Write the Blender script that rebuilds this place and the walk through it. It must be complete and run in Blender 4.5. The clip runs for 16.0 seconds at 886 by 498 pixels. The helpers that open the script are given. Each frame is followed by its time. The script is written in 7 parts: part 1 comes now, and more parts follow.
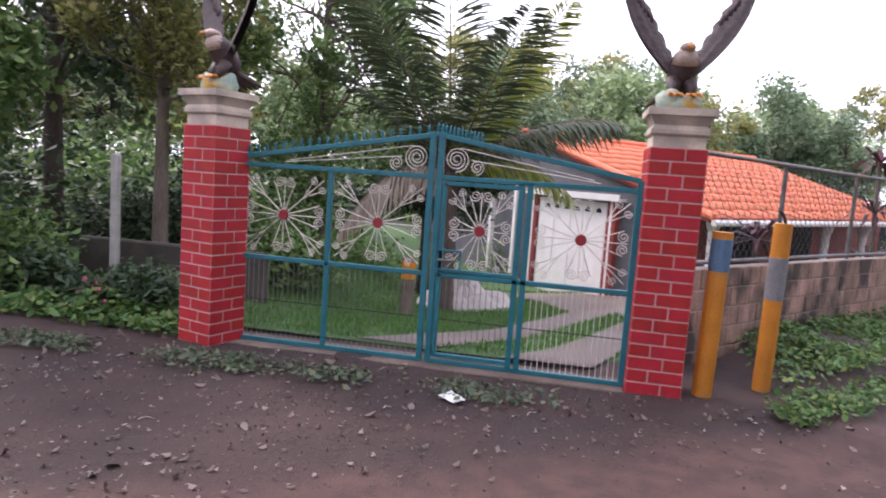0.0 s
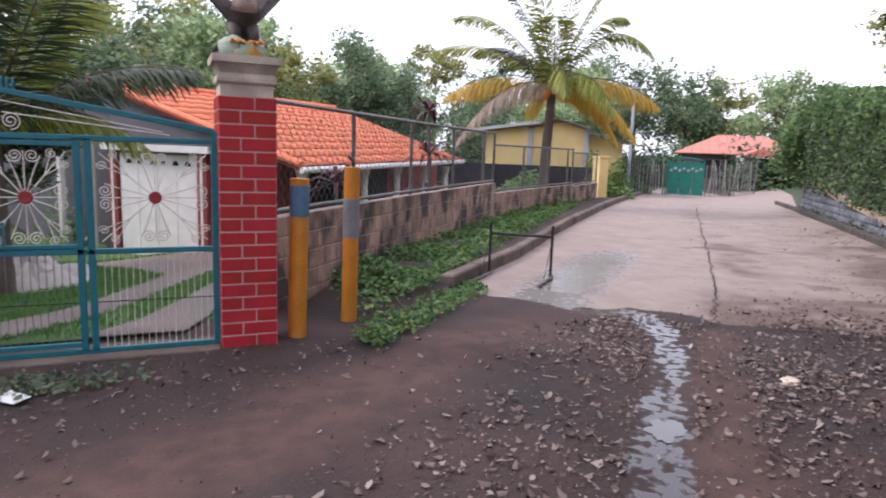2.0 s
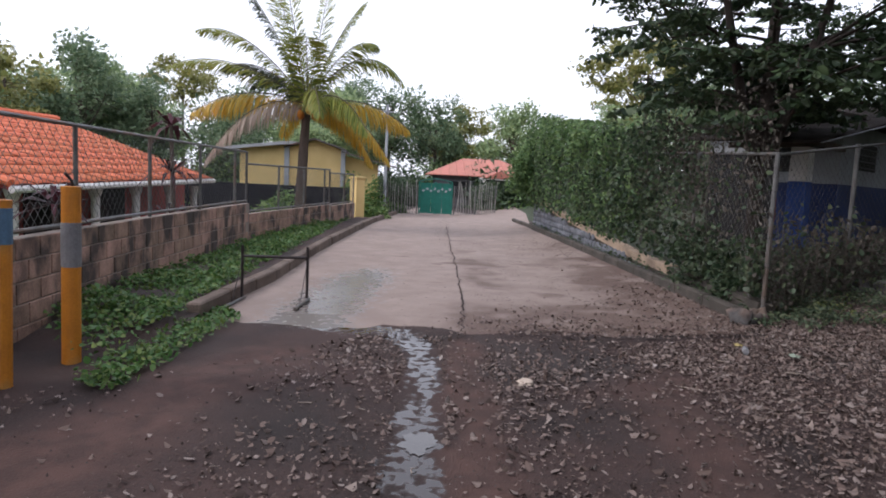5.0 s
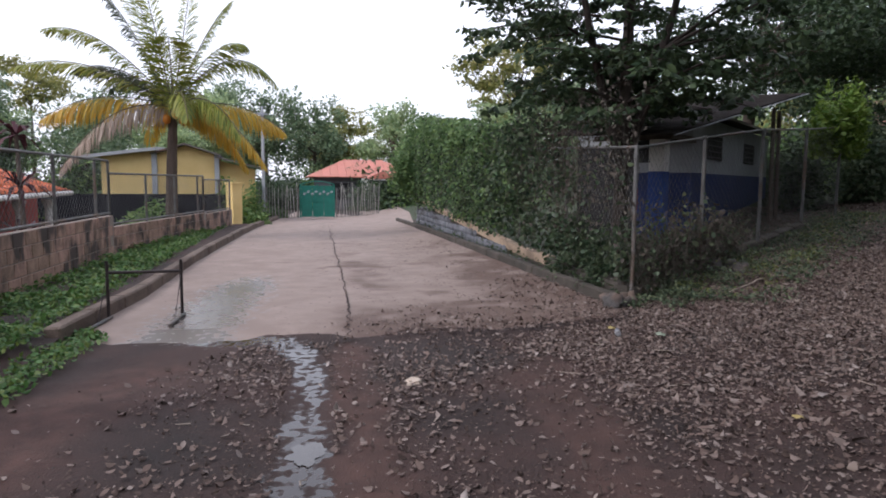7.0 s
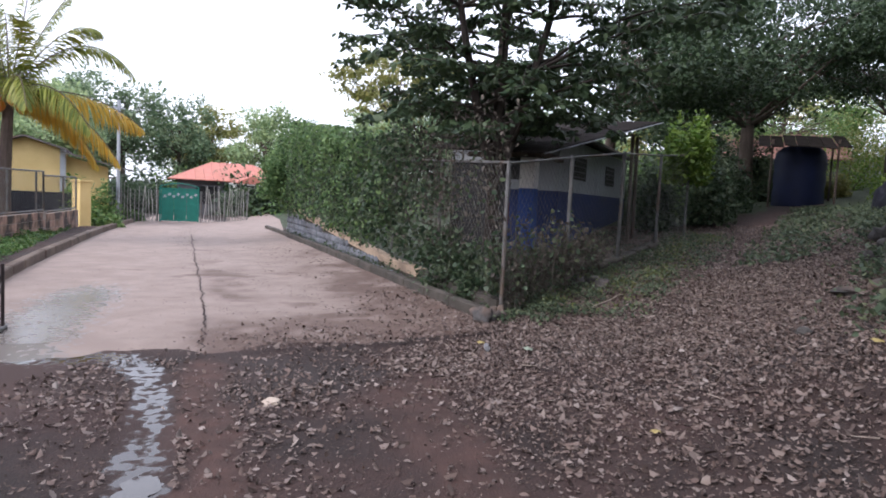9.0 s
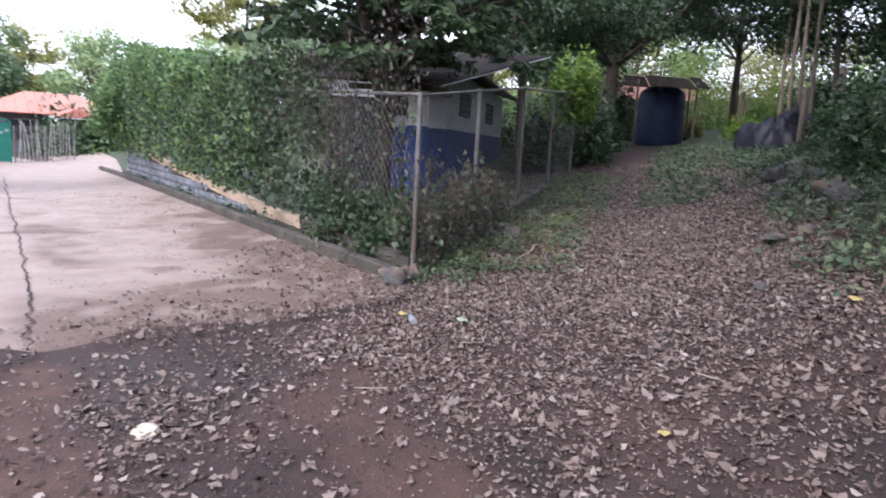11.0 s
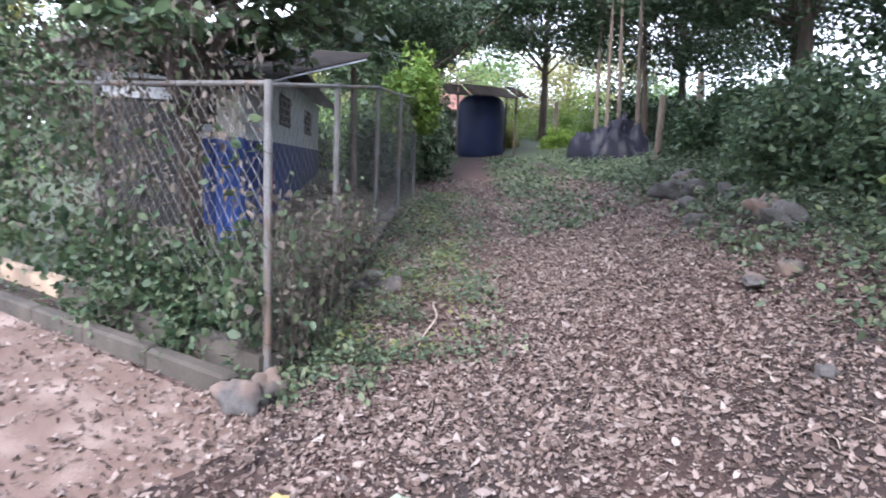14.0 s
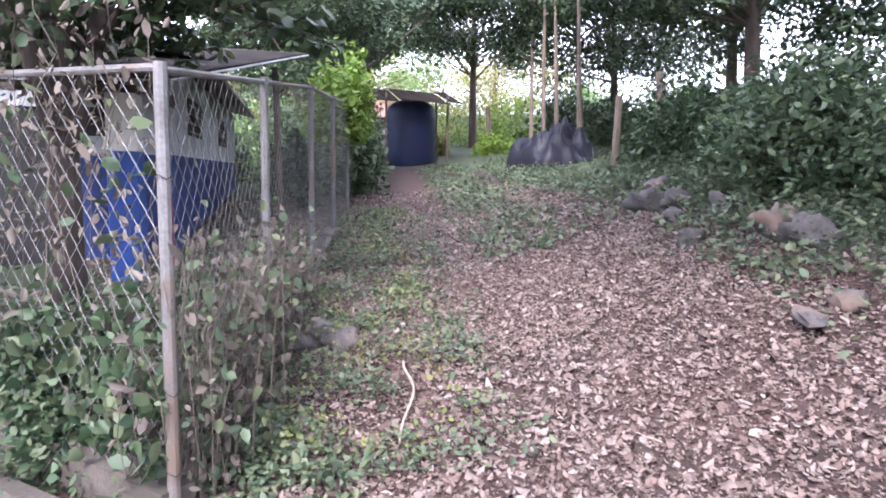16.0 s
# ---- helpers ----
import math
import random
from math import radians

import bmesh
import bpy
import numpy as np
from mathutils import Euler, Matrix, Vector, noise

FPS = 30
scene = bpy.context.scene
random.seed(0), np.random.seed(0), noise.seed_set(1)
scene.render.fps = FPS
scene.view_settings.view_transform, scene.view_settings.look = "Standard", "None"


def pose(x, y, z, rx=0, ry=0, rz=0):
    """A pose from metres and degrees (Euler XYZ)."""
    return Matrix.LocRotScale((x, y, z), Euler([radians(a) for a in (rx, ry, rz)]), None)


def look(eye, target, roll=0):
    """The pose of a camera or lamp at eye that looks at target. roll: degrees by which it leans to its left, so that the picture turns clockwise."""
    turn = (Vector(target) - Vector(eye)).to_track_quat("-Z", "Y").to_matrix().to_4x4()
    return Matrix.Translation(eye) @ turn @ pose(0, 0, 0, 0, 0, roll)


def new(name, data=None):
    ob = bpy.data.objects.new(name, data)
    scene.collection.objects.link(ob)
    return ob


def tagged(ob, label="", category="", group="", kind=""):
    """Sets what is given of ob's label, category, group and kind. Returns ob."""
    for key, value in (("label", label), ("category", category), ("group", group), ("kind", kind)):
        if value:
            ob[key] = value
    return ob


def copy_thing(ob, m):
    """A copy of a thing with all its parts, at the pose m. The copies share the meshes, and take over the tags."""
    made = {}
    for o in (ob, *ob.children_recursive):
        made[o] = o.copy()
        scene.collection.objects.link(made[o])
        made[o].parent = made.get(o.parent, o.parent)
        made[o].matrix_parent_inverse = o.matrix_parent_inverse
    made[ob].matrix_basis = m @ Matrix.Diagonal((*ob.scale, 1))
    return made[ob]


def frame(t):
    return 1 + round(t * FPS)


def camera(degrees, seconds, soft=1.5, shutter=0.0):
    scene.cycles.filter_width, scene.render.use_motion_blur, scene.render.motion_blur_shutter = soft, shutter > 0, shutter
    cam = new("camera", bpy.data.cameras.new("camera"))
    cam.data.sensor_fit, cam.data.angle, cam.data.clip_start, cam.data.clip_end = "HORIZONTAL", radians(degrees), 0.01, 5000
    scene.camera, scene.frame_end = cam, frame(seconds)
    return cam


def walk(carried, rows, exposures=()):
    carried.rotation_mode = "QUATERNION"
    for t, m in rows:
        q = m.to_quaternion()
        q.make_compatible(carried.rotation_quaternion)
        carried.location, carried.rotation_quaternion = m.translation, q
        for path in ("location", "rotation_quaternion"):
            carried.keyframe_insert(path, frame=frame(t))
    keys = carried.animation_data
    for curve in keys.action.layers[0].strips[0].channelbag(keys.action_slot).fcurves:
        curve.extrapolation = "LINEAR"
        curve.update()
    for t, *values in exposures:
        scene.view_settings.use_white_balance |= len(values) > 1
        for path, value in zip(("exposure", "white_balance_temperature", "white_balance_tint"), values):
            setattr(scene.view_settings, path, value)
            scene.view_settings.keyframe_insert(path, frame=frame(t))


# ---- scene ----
cam = camera(68.6, 16.0, soft=1.8, shutter=0.25)
METRES, EYE, TILT, LEAN, TURN = 6.293, 1.6, 0.0, 0.0, 10.8
ROWS = [
    (0.0, 0.0, 0.0, 0.0, 0.45, -6.29, -4.07),
    (0.5, 0.0068, 0.0005, -0.0001, -6.24, -7.82, -2.63),
    (1.0, 0.0162, 0.0038, -0.0006, -15.3, -8.72, -2.45),
    (1.5, 0.0263, 0.0052, -0.0005, -25.7, -9.75, -2.19),
    (2.0, 0.0293, 0.0017, 0.0008, -33.76, -8.7, -1.98),
    (2.5, 0.04, 0.004, 0.0004, -41.03, -8.19, -1.77),
    (3.0, 0.0447, 0.0022, 0.0007, -48.68, -8.62, -2.42),
    (3.5, 0.0437, 0.0024, 0.0014, -51.96, -7.15, -2.98),
    (6.0, 0.0502, -0.0036, 0.0022, -59.38, -6.26, -0.95),
    (6.5, 0.0517, -0.0052, 0.0036, -63.72, -6.52, -0.54),
    (7.0, 0.0507, -0.0059, 0.004, -64.83, -5.84, -0.5),
    (7.5, 0.0553, -0.0119, 0.0044, -70.6, -5.28, -1.09),
    (8.0, 0.0627, -0.0073, 0.0046, -76.78, -4.45, -2.45),
    (8.5, 0.0702, -0.0073, 0.0023, -75.52, -4.56, -2.83),
    (11.0, 0.2701, 0.125, -0.0009, -88.42, -9.26, -3.24),
    (11.5, 0.3326, 0.1575, 0.0013, -95.94, -11.75, -2.14),
    (12.0, 0.4078, 0.1801, -0.0019, -95.99, -9.95, -3.28),
    (12.5, 0.4793, 0.1996, 0.0025, -97.78, -7.74, -3.88),
    (13.0, 0.5473, 0.2149, 0.0027, -102.09, -8.56, -1.84),
    (13.5, 0.6266, 0.2152, -0.0008, -101.26, -8.2, -1.86),
    (14.0, 0.6923, 0.2119, 0.0047, -106.3, -7.43, -2.34),
    (14.5, 0.7579, 0.2151, 0.004, -112.22, -8.78, -3.52),
    (15.0, 0.8117, 0.2117, 0.0042, -109.01, -5.78, -0.22),
    (15.5, 0.8651, 0.1976, 0.0099, -111.56, -7.69, -0.87),
    (16.0, 0.9186, 0.1968, 0.0135, -113.24, -6.56, -0.9),
]
EXPOSURES = [(0.0, 1.0, 6000, 27), (1.0, 1.0, 6000, 27), (2.0, 0.68, 5950, 21), (3.5, 0.3, 5950, 17), (6.0, 0.08, 5950, 17), (8.5, 0.5, 5850, 17),
             (11.0, 1.25, 5650, 18), (12.5, 1.85, 5550, 17), (14.0, 2.05, 5550, 17), (14.5, 2.25, 5550, 18), (16.0, 2.55, 5650, 25)]
walk(cam, [(t, pose(0, 0, EYE, TILT, LEAN, TURN) @ pose(METRES * x, METRES * y, METRES * z, 90 + pitch, roll, yaw)) for t, x, y, z, yaw, pitch, roll in ROWS],
     EXPOSURES)

# ---- light ----
world = bpy.data.worlds.new("sky")
scene.world = world
world.use_nodes = True
wn, wl = world.node_tree.nodes, world.node_tree.links
SUN_EL, SUN_AZ = 42.0, -62.0          # degrees; azimuth clockwise from +y
sky = wn.new("ShaderNodeTexSky")
sky.sky_type, sky.sun_disc = "NISHITA", False
sky.sun_elevation, sky.sun_rotation = radians(SUN_EL), radians(SUN_AZ)
sky.dust_density, sky.air_density = 4.0, 1.0
haze = wn.new("ShaderNodeMix")
haze.data_type = "RGBA"
haze.inputs["Factor"].default_value = 0.75
haze.inputs["B"].default_value = (11.3, 11.35, 11.5, 1)   # high thin cloud
wl.new(sky.outputs[0], haze.inputs["A"])
wl.new(haze.outputs["Result"], wn["Background"].inputs[0])
wn["Background"].inputs[1].default_value = 0.13
sun_data = bpy.data.lights.new("sun", "SUN")
sun_data.energy, sun_data.angle, sun_data.color = 1.5, radians(12), (1.0, 0.93, 0.82)
sun = new("sun", sun_data)
az, el = radians(SUN_AZ), radians(SUN_EL)
sun.matrix_world = look((math.sin(az) * math.cos(el) * 60, math.cos(az) * math.cos(el) * 60, math.sin(el) * 60), (0, 0, 0))

# ---- small helpers ----
rng = np.random.default_rng(7)
UX, UY = 0.667, 0.745                 # the paved road's heading


class Geo:
    """Collects vertices and faces for one mesh."""

    def __init__(self):
        self.v, self.f, self.m, self.smooth = [], [], [], False

    def add(self, verts, faces, mat=0):
        o = len(self.v)
        self.v.extend([tuple(map(float, p)) for p in verts])
        self.f.extend([tuple(o + i for i in f) for f in faces])
        self.m.extend([mat] * len(faces))
        return self

    def box(self, x0, y0, z0, x1, y1, z1, bevel=0.0, mat=0):
        b = bevel
        if b <= 0:
            v = [(x, y, z) for z in (z0, z1) for y in (y0, y1) for x in (x0, x1)]
            return self.add(v, [(0, 2, 3, 1), (4, 5, 7, 6), (0, 1, 5, 4), (2, 6, 7, 3), (0, 4, 6, 2), (1, 3, 7, 5)], mat)
        rings = []
        for z, i in ((z0, b), (z0 + b, 0), (z1 - b, 0), (z1, b)):
            rings.append([(x0 + i + b, y0 + i, z), (x1 - i - b, y0 + i, z), (x1 - i, y0 + i + b, z), (x1 - i, y1 - i - b, z),
                          (x1 - i - b, y1 - i, z), (x0 + i + b, y1 - i, z), (x0 + i, y1 - i - b, z), (x0 + i, y0 + i + b, z)])
        v = [p for r in rings for p in r]
        f = [tuple(reversed(range(8))), tuple(range(24, 32))]
        for k in range(3):
            f += [(k * 8 + i, k * 8 + (i + 1) % 8, k * 8 + 8 + (i + 1) % 8, k * 8 + 8 + i) for i in range(8)]
        return self.add(v, f, mat)

    def tube(self, path, radius, n=6, mat=0, caps=True):
        """A tube along a path; radius a number or one for each point."""
        path = [Vector(p) for p in path]
        radii = radius if hasattr(radius, "__len__") else [radius] * len(path)
        v, f, side = [], [], None
        for i, p in enumerate(path):
            d = (path[min(i + 1, len(path) - 1)] - path[max(i - 1, 0)])
            d = d.normalized() if d.length > 1e-9 else Vector((0, 0, 1))
            if side is None:
                side = d.cross(Vector((0.13, 0.27, 1)) if abs(d.z) < 0.9 else Vector((1, 0.2, 0)))
            side = (side - d * side.dot(d)).normalized()
            up = d.cross(side)
            for k in range(n):
                a = 2 * math.pi * k / n
                v.append(p + (side * math.cos(a) + up * math.sin(a)) * radii[i])
        for i in range(len(path) - 1):
            f += [(i * n + k, i * n + (k + 1) % n, i * n + n + (k + 1) % n, i * n + n + k) for k in range(n)]
        if caps:
            f += [tuple(reversed(range(n))), tuple(range(len(v) - n, len(v)))]
        return self.add(v, f, mat)

    def lathe(self, profile, n=16, at=(0, 0, 0), mat=0):
        v = [(at[0] + r * math.cos(2 * math.pi * k / n), at[1] + r * math.sin(2 * math.pi * k / n), at[2] + z) for r, z in profile for k in range(n)]
        f = [(i * n + k, i * n + (k + 1) % n, i * n + n + (k + 1) % n, i * n + n + k) for i in range(len(profile) - 1) for k in range(n)]
        f += [tuple(reversed(range(n))), tuple(range(len(v) - n, len(v)))]
        return self.add(v, f, mat)

    def blob(self, c, r, seed=0, n=10, rough=0.25, mat=0):
        """An uneven stone-like lump with radii r."""
        v, f = [], []
        m = n // 2 + 1
        for i in range(m + 1):
            th = math.pi * i / m
            for k in range(n):
                ph = 2 * math.pi * k / n
                d = Vector((math.sin(th) * math.cos(ph), math.sin(th) * math.sin(ph), math.cos(th)))
                s = 1 + rough * noise.noise(d * 1.7 + Vector((seed * 3.1, seed, 0)))  + 0.4 * rough * noise.noise(d * 4 + Vector((seed, 0, 5)))
                v.append((c[0] + d.x * r[0] * s, c[1] + d.y * r[1] * s, c[2] + d.z * r[2] * s))
        f = [(i * n + k, i * n + n + k, i * n + n + (k + 1) % n, i * n + (k + 1) % n) for i in range(m) for k in range(n)]
        return self.add(v, f, mat)

    def mesh(self, name, mats):
        me = bpy.data.meshes.new(name)
        me.from_pydata(self.v, [], self.f)
        for m in mats if isinstance(mats, (list, tuple)) else [mats]:
            me.materials.append(m)
        if any(self.m):
            me.polygons.foreach_set("material_index", self.m)
        if self.smooth:
            me.polygons.foreach_set("use_smooth", [True] * len(self.f))
        me.update()
        return me


def part(name, geo, material, parent=None, label=""):
    """One mesh object, under a thing or a part when parent is given."""
    data = geo if isinstance(geo, bpy.types.Mesh) else geo.mesh(name, material)
    ob = new(name, data)
    if parent is not None:
        ob.parent = parent
    if label:
        ob["label"] = label
    return ob


def thing(name, label, category, at=(0, 0, 0), turn=0.0, group="", kind=""):
    ob = new(name)
    ob.empty_display_size = 0.2
    ob.matrix_world = pose(*at, 0, 0, turn)
    return tagged(ob, label, category, group, kind)


def leaf_mesh(name, centres, length, width, material, droop=0.0, flat=0.0, dirs=None, fold=0.12, vary=(0.6, 1.3), fine=False):
    """Many small folded leaves; flat 1 lays them level; fine gives each a rounded outline and a midrib."""
    c = np.asarray(centres, float)
    n = len(c)
    a = rng.normal(size=(n, 3)) if dirs is None else np.asarray(dirs, float) + rng.normal(size=(n, 3)) * 0.35
    a[:, 2] *= 1 - flat
    a[:, 2] -= droop
    a /= np.linalg.norm(a, axis=1)[:, None] + 1e-9
    r = rng.normal(size=(n, 3))
    if flat > 0:
        r = np.cross(a, np.array([0, 0, 1.0]) + rng.normal(size=(n, 3)) * (1 - flat) * 0.9)
    b = r - a * (r * a).sum(1)[:, None]
    b /= np.linalg.norm(b, axis=1)[:, None] + 1e-9
    nn = np.cross(a, b)
    ln = (length * np.exp(rng.uniform(math.log(vary[0]), math.log(vary[1]), n)))[:, None]
    wd = ln * (width / length) * rng.uniform(0.75, 1.25, n)[:, None]
    if fine:
        cols = ((-0.5, 0, 0), (-0.2, 0.46, 1), (0.18, 0.4, 1), (0.5, 0, -0.6), (0.15, -0.42, 1), (-0.22, -0.45, 1))
    else:
        cols = ((-0.5, 0, 0), (0, 0.5, 1), (0.5, 0, 0), (0, -0.5, 1))
    curl = fold * rng.uniform(-0.4, 1.6, n)[:, None] if fine else fold
    v = np.stack([c + a * ln * p + b * wd * q + nn * ln * curl * h for p, q, h in cols], 1)
    k = len(cols)
    me = bpy.data.meshes.new(name)
    me.vertices.add(n * k)
    me.vertices.foreach_set("co", v.ravel())
    if fine:
        idx = (np.arange(n)[:, None] * 6 + np.array([0, 3, 2, 1, 0, 5, 4, 3])[None]).ravel()
        faces = n * 2
    else:
        idx, faces = np.arange(n * 4), n
    me.loops.add(len(idx))
    me.loops.foreach_set("vertex_index", idx)
    me.polygons.add(faces)
    me.polygons.foreach_set("loop_start", np.arange(faces) * 4)
    me.materials.append(material)
    me.update(calc_edges=True)
    return me


def shell(centre, radii, n, inner=0.55):
    """Random places in the outer part of an ellipsoid."""
    d = rng.normal(size=(n, 3))
    d /= np.linalg.norm(d, axis=1)[:, None]
    return np.asarray(centre) + d * np.asarray(radii) * rng.uniform(inner, 1.0, n)[:, None]


def smooth(a, b, x):
    t = np.clip((x - a) / (b - a), 0, 1)
    return t * t * (3 - 2 * t)


def height(x, y):
    """Height of the ground."""
    x, y = np.asarray(x, float), np.asarray(y, float)
    e = (x - 8) * UY - (y - 3) * UX
    s = e + 1.15
    z = 0.105 * (np.minimum(s, 60) + np.sqrt(np.minimum(s, 60) ** 2 + 0.5)) / 2 * smooth(-6, 3, x)
    d = np.clip(1.8 - 0.1 * x - y, 0.4, 6) - 0.4
    z = z + 0.17 * d ** 1.3 * smooth(4, 7, x) * (1 - 0.75 * smooth(14, 20, x))
    n = np.clip(-(x - 0.9) * 0.733 + (y - 6.3) * 0.68, 0, 60)
    z = z - np.minimum(0.13 * np.minimum(n, np.clip(y - 5.7, 0, 60)), 0.95) * smooth(-5, -2.5, x)
    su = (x - 8) * UX + (y - 3) * UY
    z = z - 0.35 * smooth(8, 40, su) * (1 - smooth(0, 8, e))
    return z


RUN = [(5.6, 4.75), (5.05, 4.55), (4.5, 4.75), (4.1, 4.16), (3.75, 3.8), (3.3, 3.33), (2.88, 2.88), (2.45, 2.45), (1.9, 1.85), (1.4, 1.3)]


def run_gap(x, y):
    """Distance from the middle of the water's run."""
    best = np.full(np.shape(x), 1e9)
    for (x0, y0), (x1, y1) in zip(RUN[2:], RUN[3:]):
        dx, dy = x1 - x0, y1 - y0
        t = np.clip(((x - x0) * dx + (y - y0) * dy) / (dx * dx + dy * dy), 0, 1)
        best = np.minimum(best, np.hypot(x - x0 - t * dx, y - y0 - t * dy))
    return best


TREADS = [([(-5, 1.2), (-1.5, 2.4), (0.43, 3.47), (1.32, 4.01), (1.92, 4.48), (2.56, 4.92), (3.2, 5.15)], 0.36, 1.0),
          ([(2.3, 1.7), (2.95, 2.39), (3.51, 2.96), (4.13, 3.69), (4.9, 4.4)], 0.15, 0.9),
          ([(0.5, -0.6), (2.6, 0.6), (3.63, 1.23), (4.43, 1.85), (5.06, 2.45), (5.5, 2.6)], 0.25, 0.6),
          ([(10.5, 0.75), (14.0, 0.58), (17.3, 0.35), (24.0, -1.05), (27.5, -2.2)], 0.24, 0.45)]


def tread(x, y):
    """1 on the earth worn bare by wheels and feet, 0 away from it."""
    x, y = np.asarray(x, float), np.asarray(y, float)
    wob = np.array([0.16 * noise.noise((p * 1.7, q * 1.7, 70)) + 0.08 * noise.noise((p * 5, q * 5, 71)) for p, q in zip(x.ravel(), y.ravel())]).reshape(x.shape)
    best = np.zeros(x.shape)
    for pts, w, weight in TREADS:
        d = np.full(x.shape, 1e9)
        for (x0, y0), (x1, y1) in zip(pts, pts[1:]):
            dx, dy = x1 - x0, y1 - y0
            t = np.clip(((x - x0) * dx + (y - y0) * dy) / (dx * dx + dy * dy), 0, 1)
            d = np.minimum(d, np.hypot(x - x0 - t * dx, y - y0 - t * dy))
        best = np.maximum(best, smooth(1.7 * w, 0.5 * w, d + wob) * weight)
    return best


def uneven(x, y):
    """Small unevenness of the earth, with the shallow bed worn by the water."""
    x, y = np.asarray(x, float), np.asarray(y, float)
    near = smooth(40, 15, np.hypot(x - 4, y - 3))
    b = np.array([noise.noise((p * 0.9, q * 0.9, 0)) * 0.022 + noise.noise((p * 3.1, q * 3.1, 4)) * 0.012 for p, q in zip(x.ravel(), y.ravel())]).reshape(x.shape)
    bed = np.exp(-(run_gap(x, y) / 0.2) ** 2)
    return b * near * (1 - 0.92 * bed) - 0.012 * bed


def hz(x, y):
    return float(height(x, y))


def along(points, step):
    """Evenly spaced places, headings and running lengths on a polyline in plan."""
    out, left, run = [], 0.0, 0.0
    for (x0, y0), (x1, y1) in zip(points, points[1:]):
        ln = math.hypot(x1 - x0, y1 - y0)
        s = left
        while s < ln:
            out.append((x0 + (x1 - x0) * s / ln, y0 + (y1 - y0) * s / ln, math.degrees(math.atan2(y1 - y0, x1 - x0)), run + s))
            s += step
        left, run = s - ln, run + ln
    return out


# ---- materials ----
def paint(name, colour, dark=None, rough=0.7, scale=6.0, fine=60.0, bump=0.15, metal=0.0, island=0.0, thing_var=0.0, streak=0.0, dirt=None, coords="Object", spec=0.5, ramp=(0.35, 0.68), grass=None, wet=None, track=None):
    """A surface of two tones at two scales, with fine relief; dirt is a third, patchy colour."""
    m = bpy.data.materials.new(name)
    m.use_nodes = True
    n, l = m.node_tree.nodes, m.node_tree.links
    p = n["Principled BSDF"]
    p.inputs["Roughness"].default_value, p.inputs["Metallic"].default_value = rough, metal
    p.inputs["Specular IOR Level"].default_value = spec
    dark = dark or tuple(c * 0.6 for c in colour)
    tc = n.new("ShaderNodeTexCoord")
    src = n.new("ShaderNodeNewGeometry").outputs["Position"] if coords == "World" else tc.outputs[coords]
    if streak:
        mp = n.new("ShaderNodeMapping")
        mp.inputs["Scale"].default_value = (1, 1, 1 / (1 + streak))
        l.new(src, mp.inputs[0])
        src = mp.outputs[0]
    big = n.new("ShaderNodeTexNoise")
    big.inputs["Scale"].default_value, big.inputs["Detail"].default_value = scale, 5
    l.new(src, big.inputs["Vector"])
    small = n.new("ShaderNodeTexNoise")
    small.inputs["Scale"].default_value, small.inputs["Detail"].default_value = fine, 3
    l.new(src, small.inputs["Vector"])
    mix = n.new("ShaderNodeMix")
    mix.data_type = "FLOAT"
    mix.inputs["Factor"].default_value = 0.4
    l.new(big.outputs[0], mix.inputs["A"])
    l.new(small.outputs[0], mix.inputs["B"])
    cr = n.new("ShaderNodeValToRGB")
    cr.color_ramp.elements[0].position, cr.color_ramp.elements[1].position = ramp
    cr.color_ramp.elements[0].color, cr.color_ramp.elements[1].color = (*dark, 1), (*colour, 1)
    l.new(mix.outputs["Result"], cr.inputs[0])
    out = cr.outputs[0]
    if dirt:
        spots = n.new("ShaderNodeTexNoise")
        spots.inputs["Scale"].default_value, spots.inputs["Detail"].default_value = scale * 0.45, 8
        l.new(src, spots.inputs["Vector"])
        dr = n.new("ShaderNodeValToRGB")
        dr.color_ramp.elements[0].position, dr.color_ramp.elements[1].position = (0.46, 0.58) if name == "block" else (0.52, 0.64)
        l.new(spots.outputs[0], dr.inputs[0])
        dm = n.new("ShaderNodeMix")
        dm.data_type = "RGBA"
        dm.inputs["B"].default_value = (*dirt, 1)
        l.new(dr.outputs[0], dm.inputs["Factor"])
        l.new(out, dm.inputs["A"])
        out = dm.outputs["Result"]
    for amount, node, sock in ((island, "ShaderNodeNewGeometry", "Random Per Island"), (thing_var, "ShaderNodeObjectInfo", "Random")):
        if amount:
            g = n.new(node)
            mr = n.new("ShaderNodeMapRange")
            mr.inputs["To Min"].default_value, mr.inputs["To Max"].default_value = 1 - amount, 1 + amount
            l.new(g.outputs[sock], mr.inputs[0])
            hs = n.new("ShaderNodeHueSaturation")
            l.new(mr.outputs[0], hs.inputs["Value"])
            mh = n.new("ShaderNodeMapRange")
            mh.inputs["To Min"].default_value, mh.inputs["To Max"].default_value = 0.5 + 0.03 * amount, 0.5 - 0.05 * amount
            l.new(g.outputs[sock], mh.inputs[0])
            l.new(mh.outputs[0], hs.inputs["Hue"])
            l.new(out, hs.inputs["Color"])
            out = hs.outputs[0]
    if grass:
        ga = n.new("ShaderNodeAttribute")
        ga.attribute_name = "grass"
        gm = n.new("ShaderNodeMix")
        gm.data_type = "RGBA"
        gm.inputs["B"].default_value = (*grass, 1)
        gd = n.new("ShaderNodeMath")
        gd.operation = "MULTIPLY_ADD"
        l.new(mix.outputs["Result"], gd.inputs[0])
        gd.inputs[1].default_value = 0.9
        l.new(ga.outputs["Fac"], gd.inputs[2])
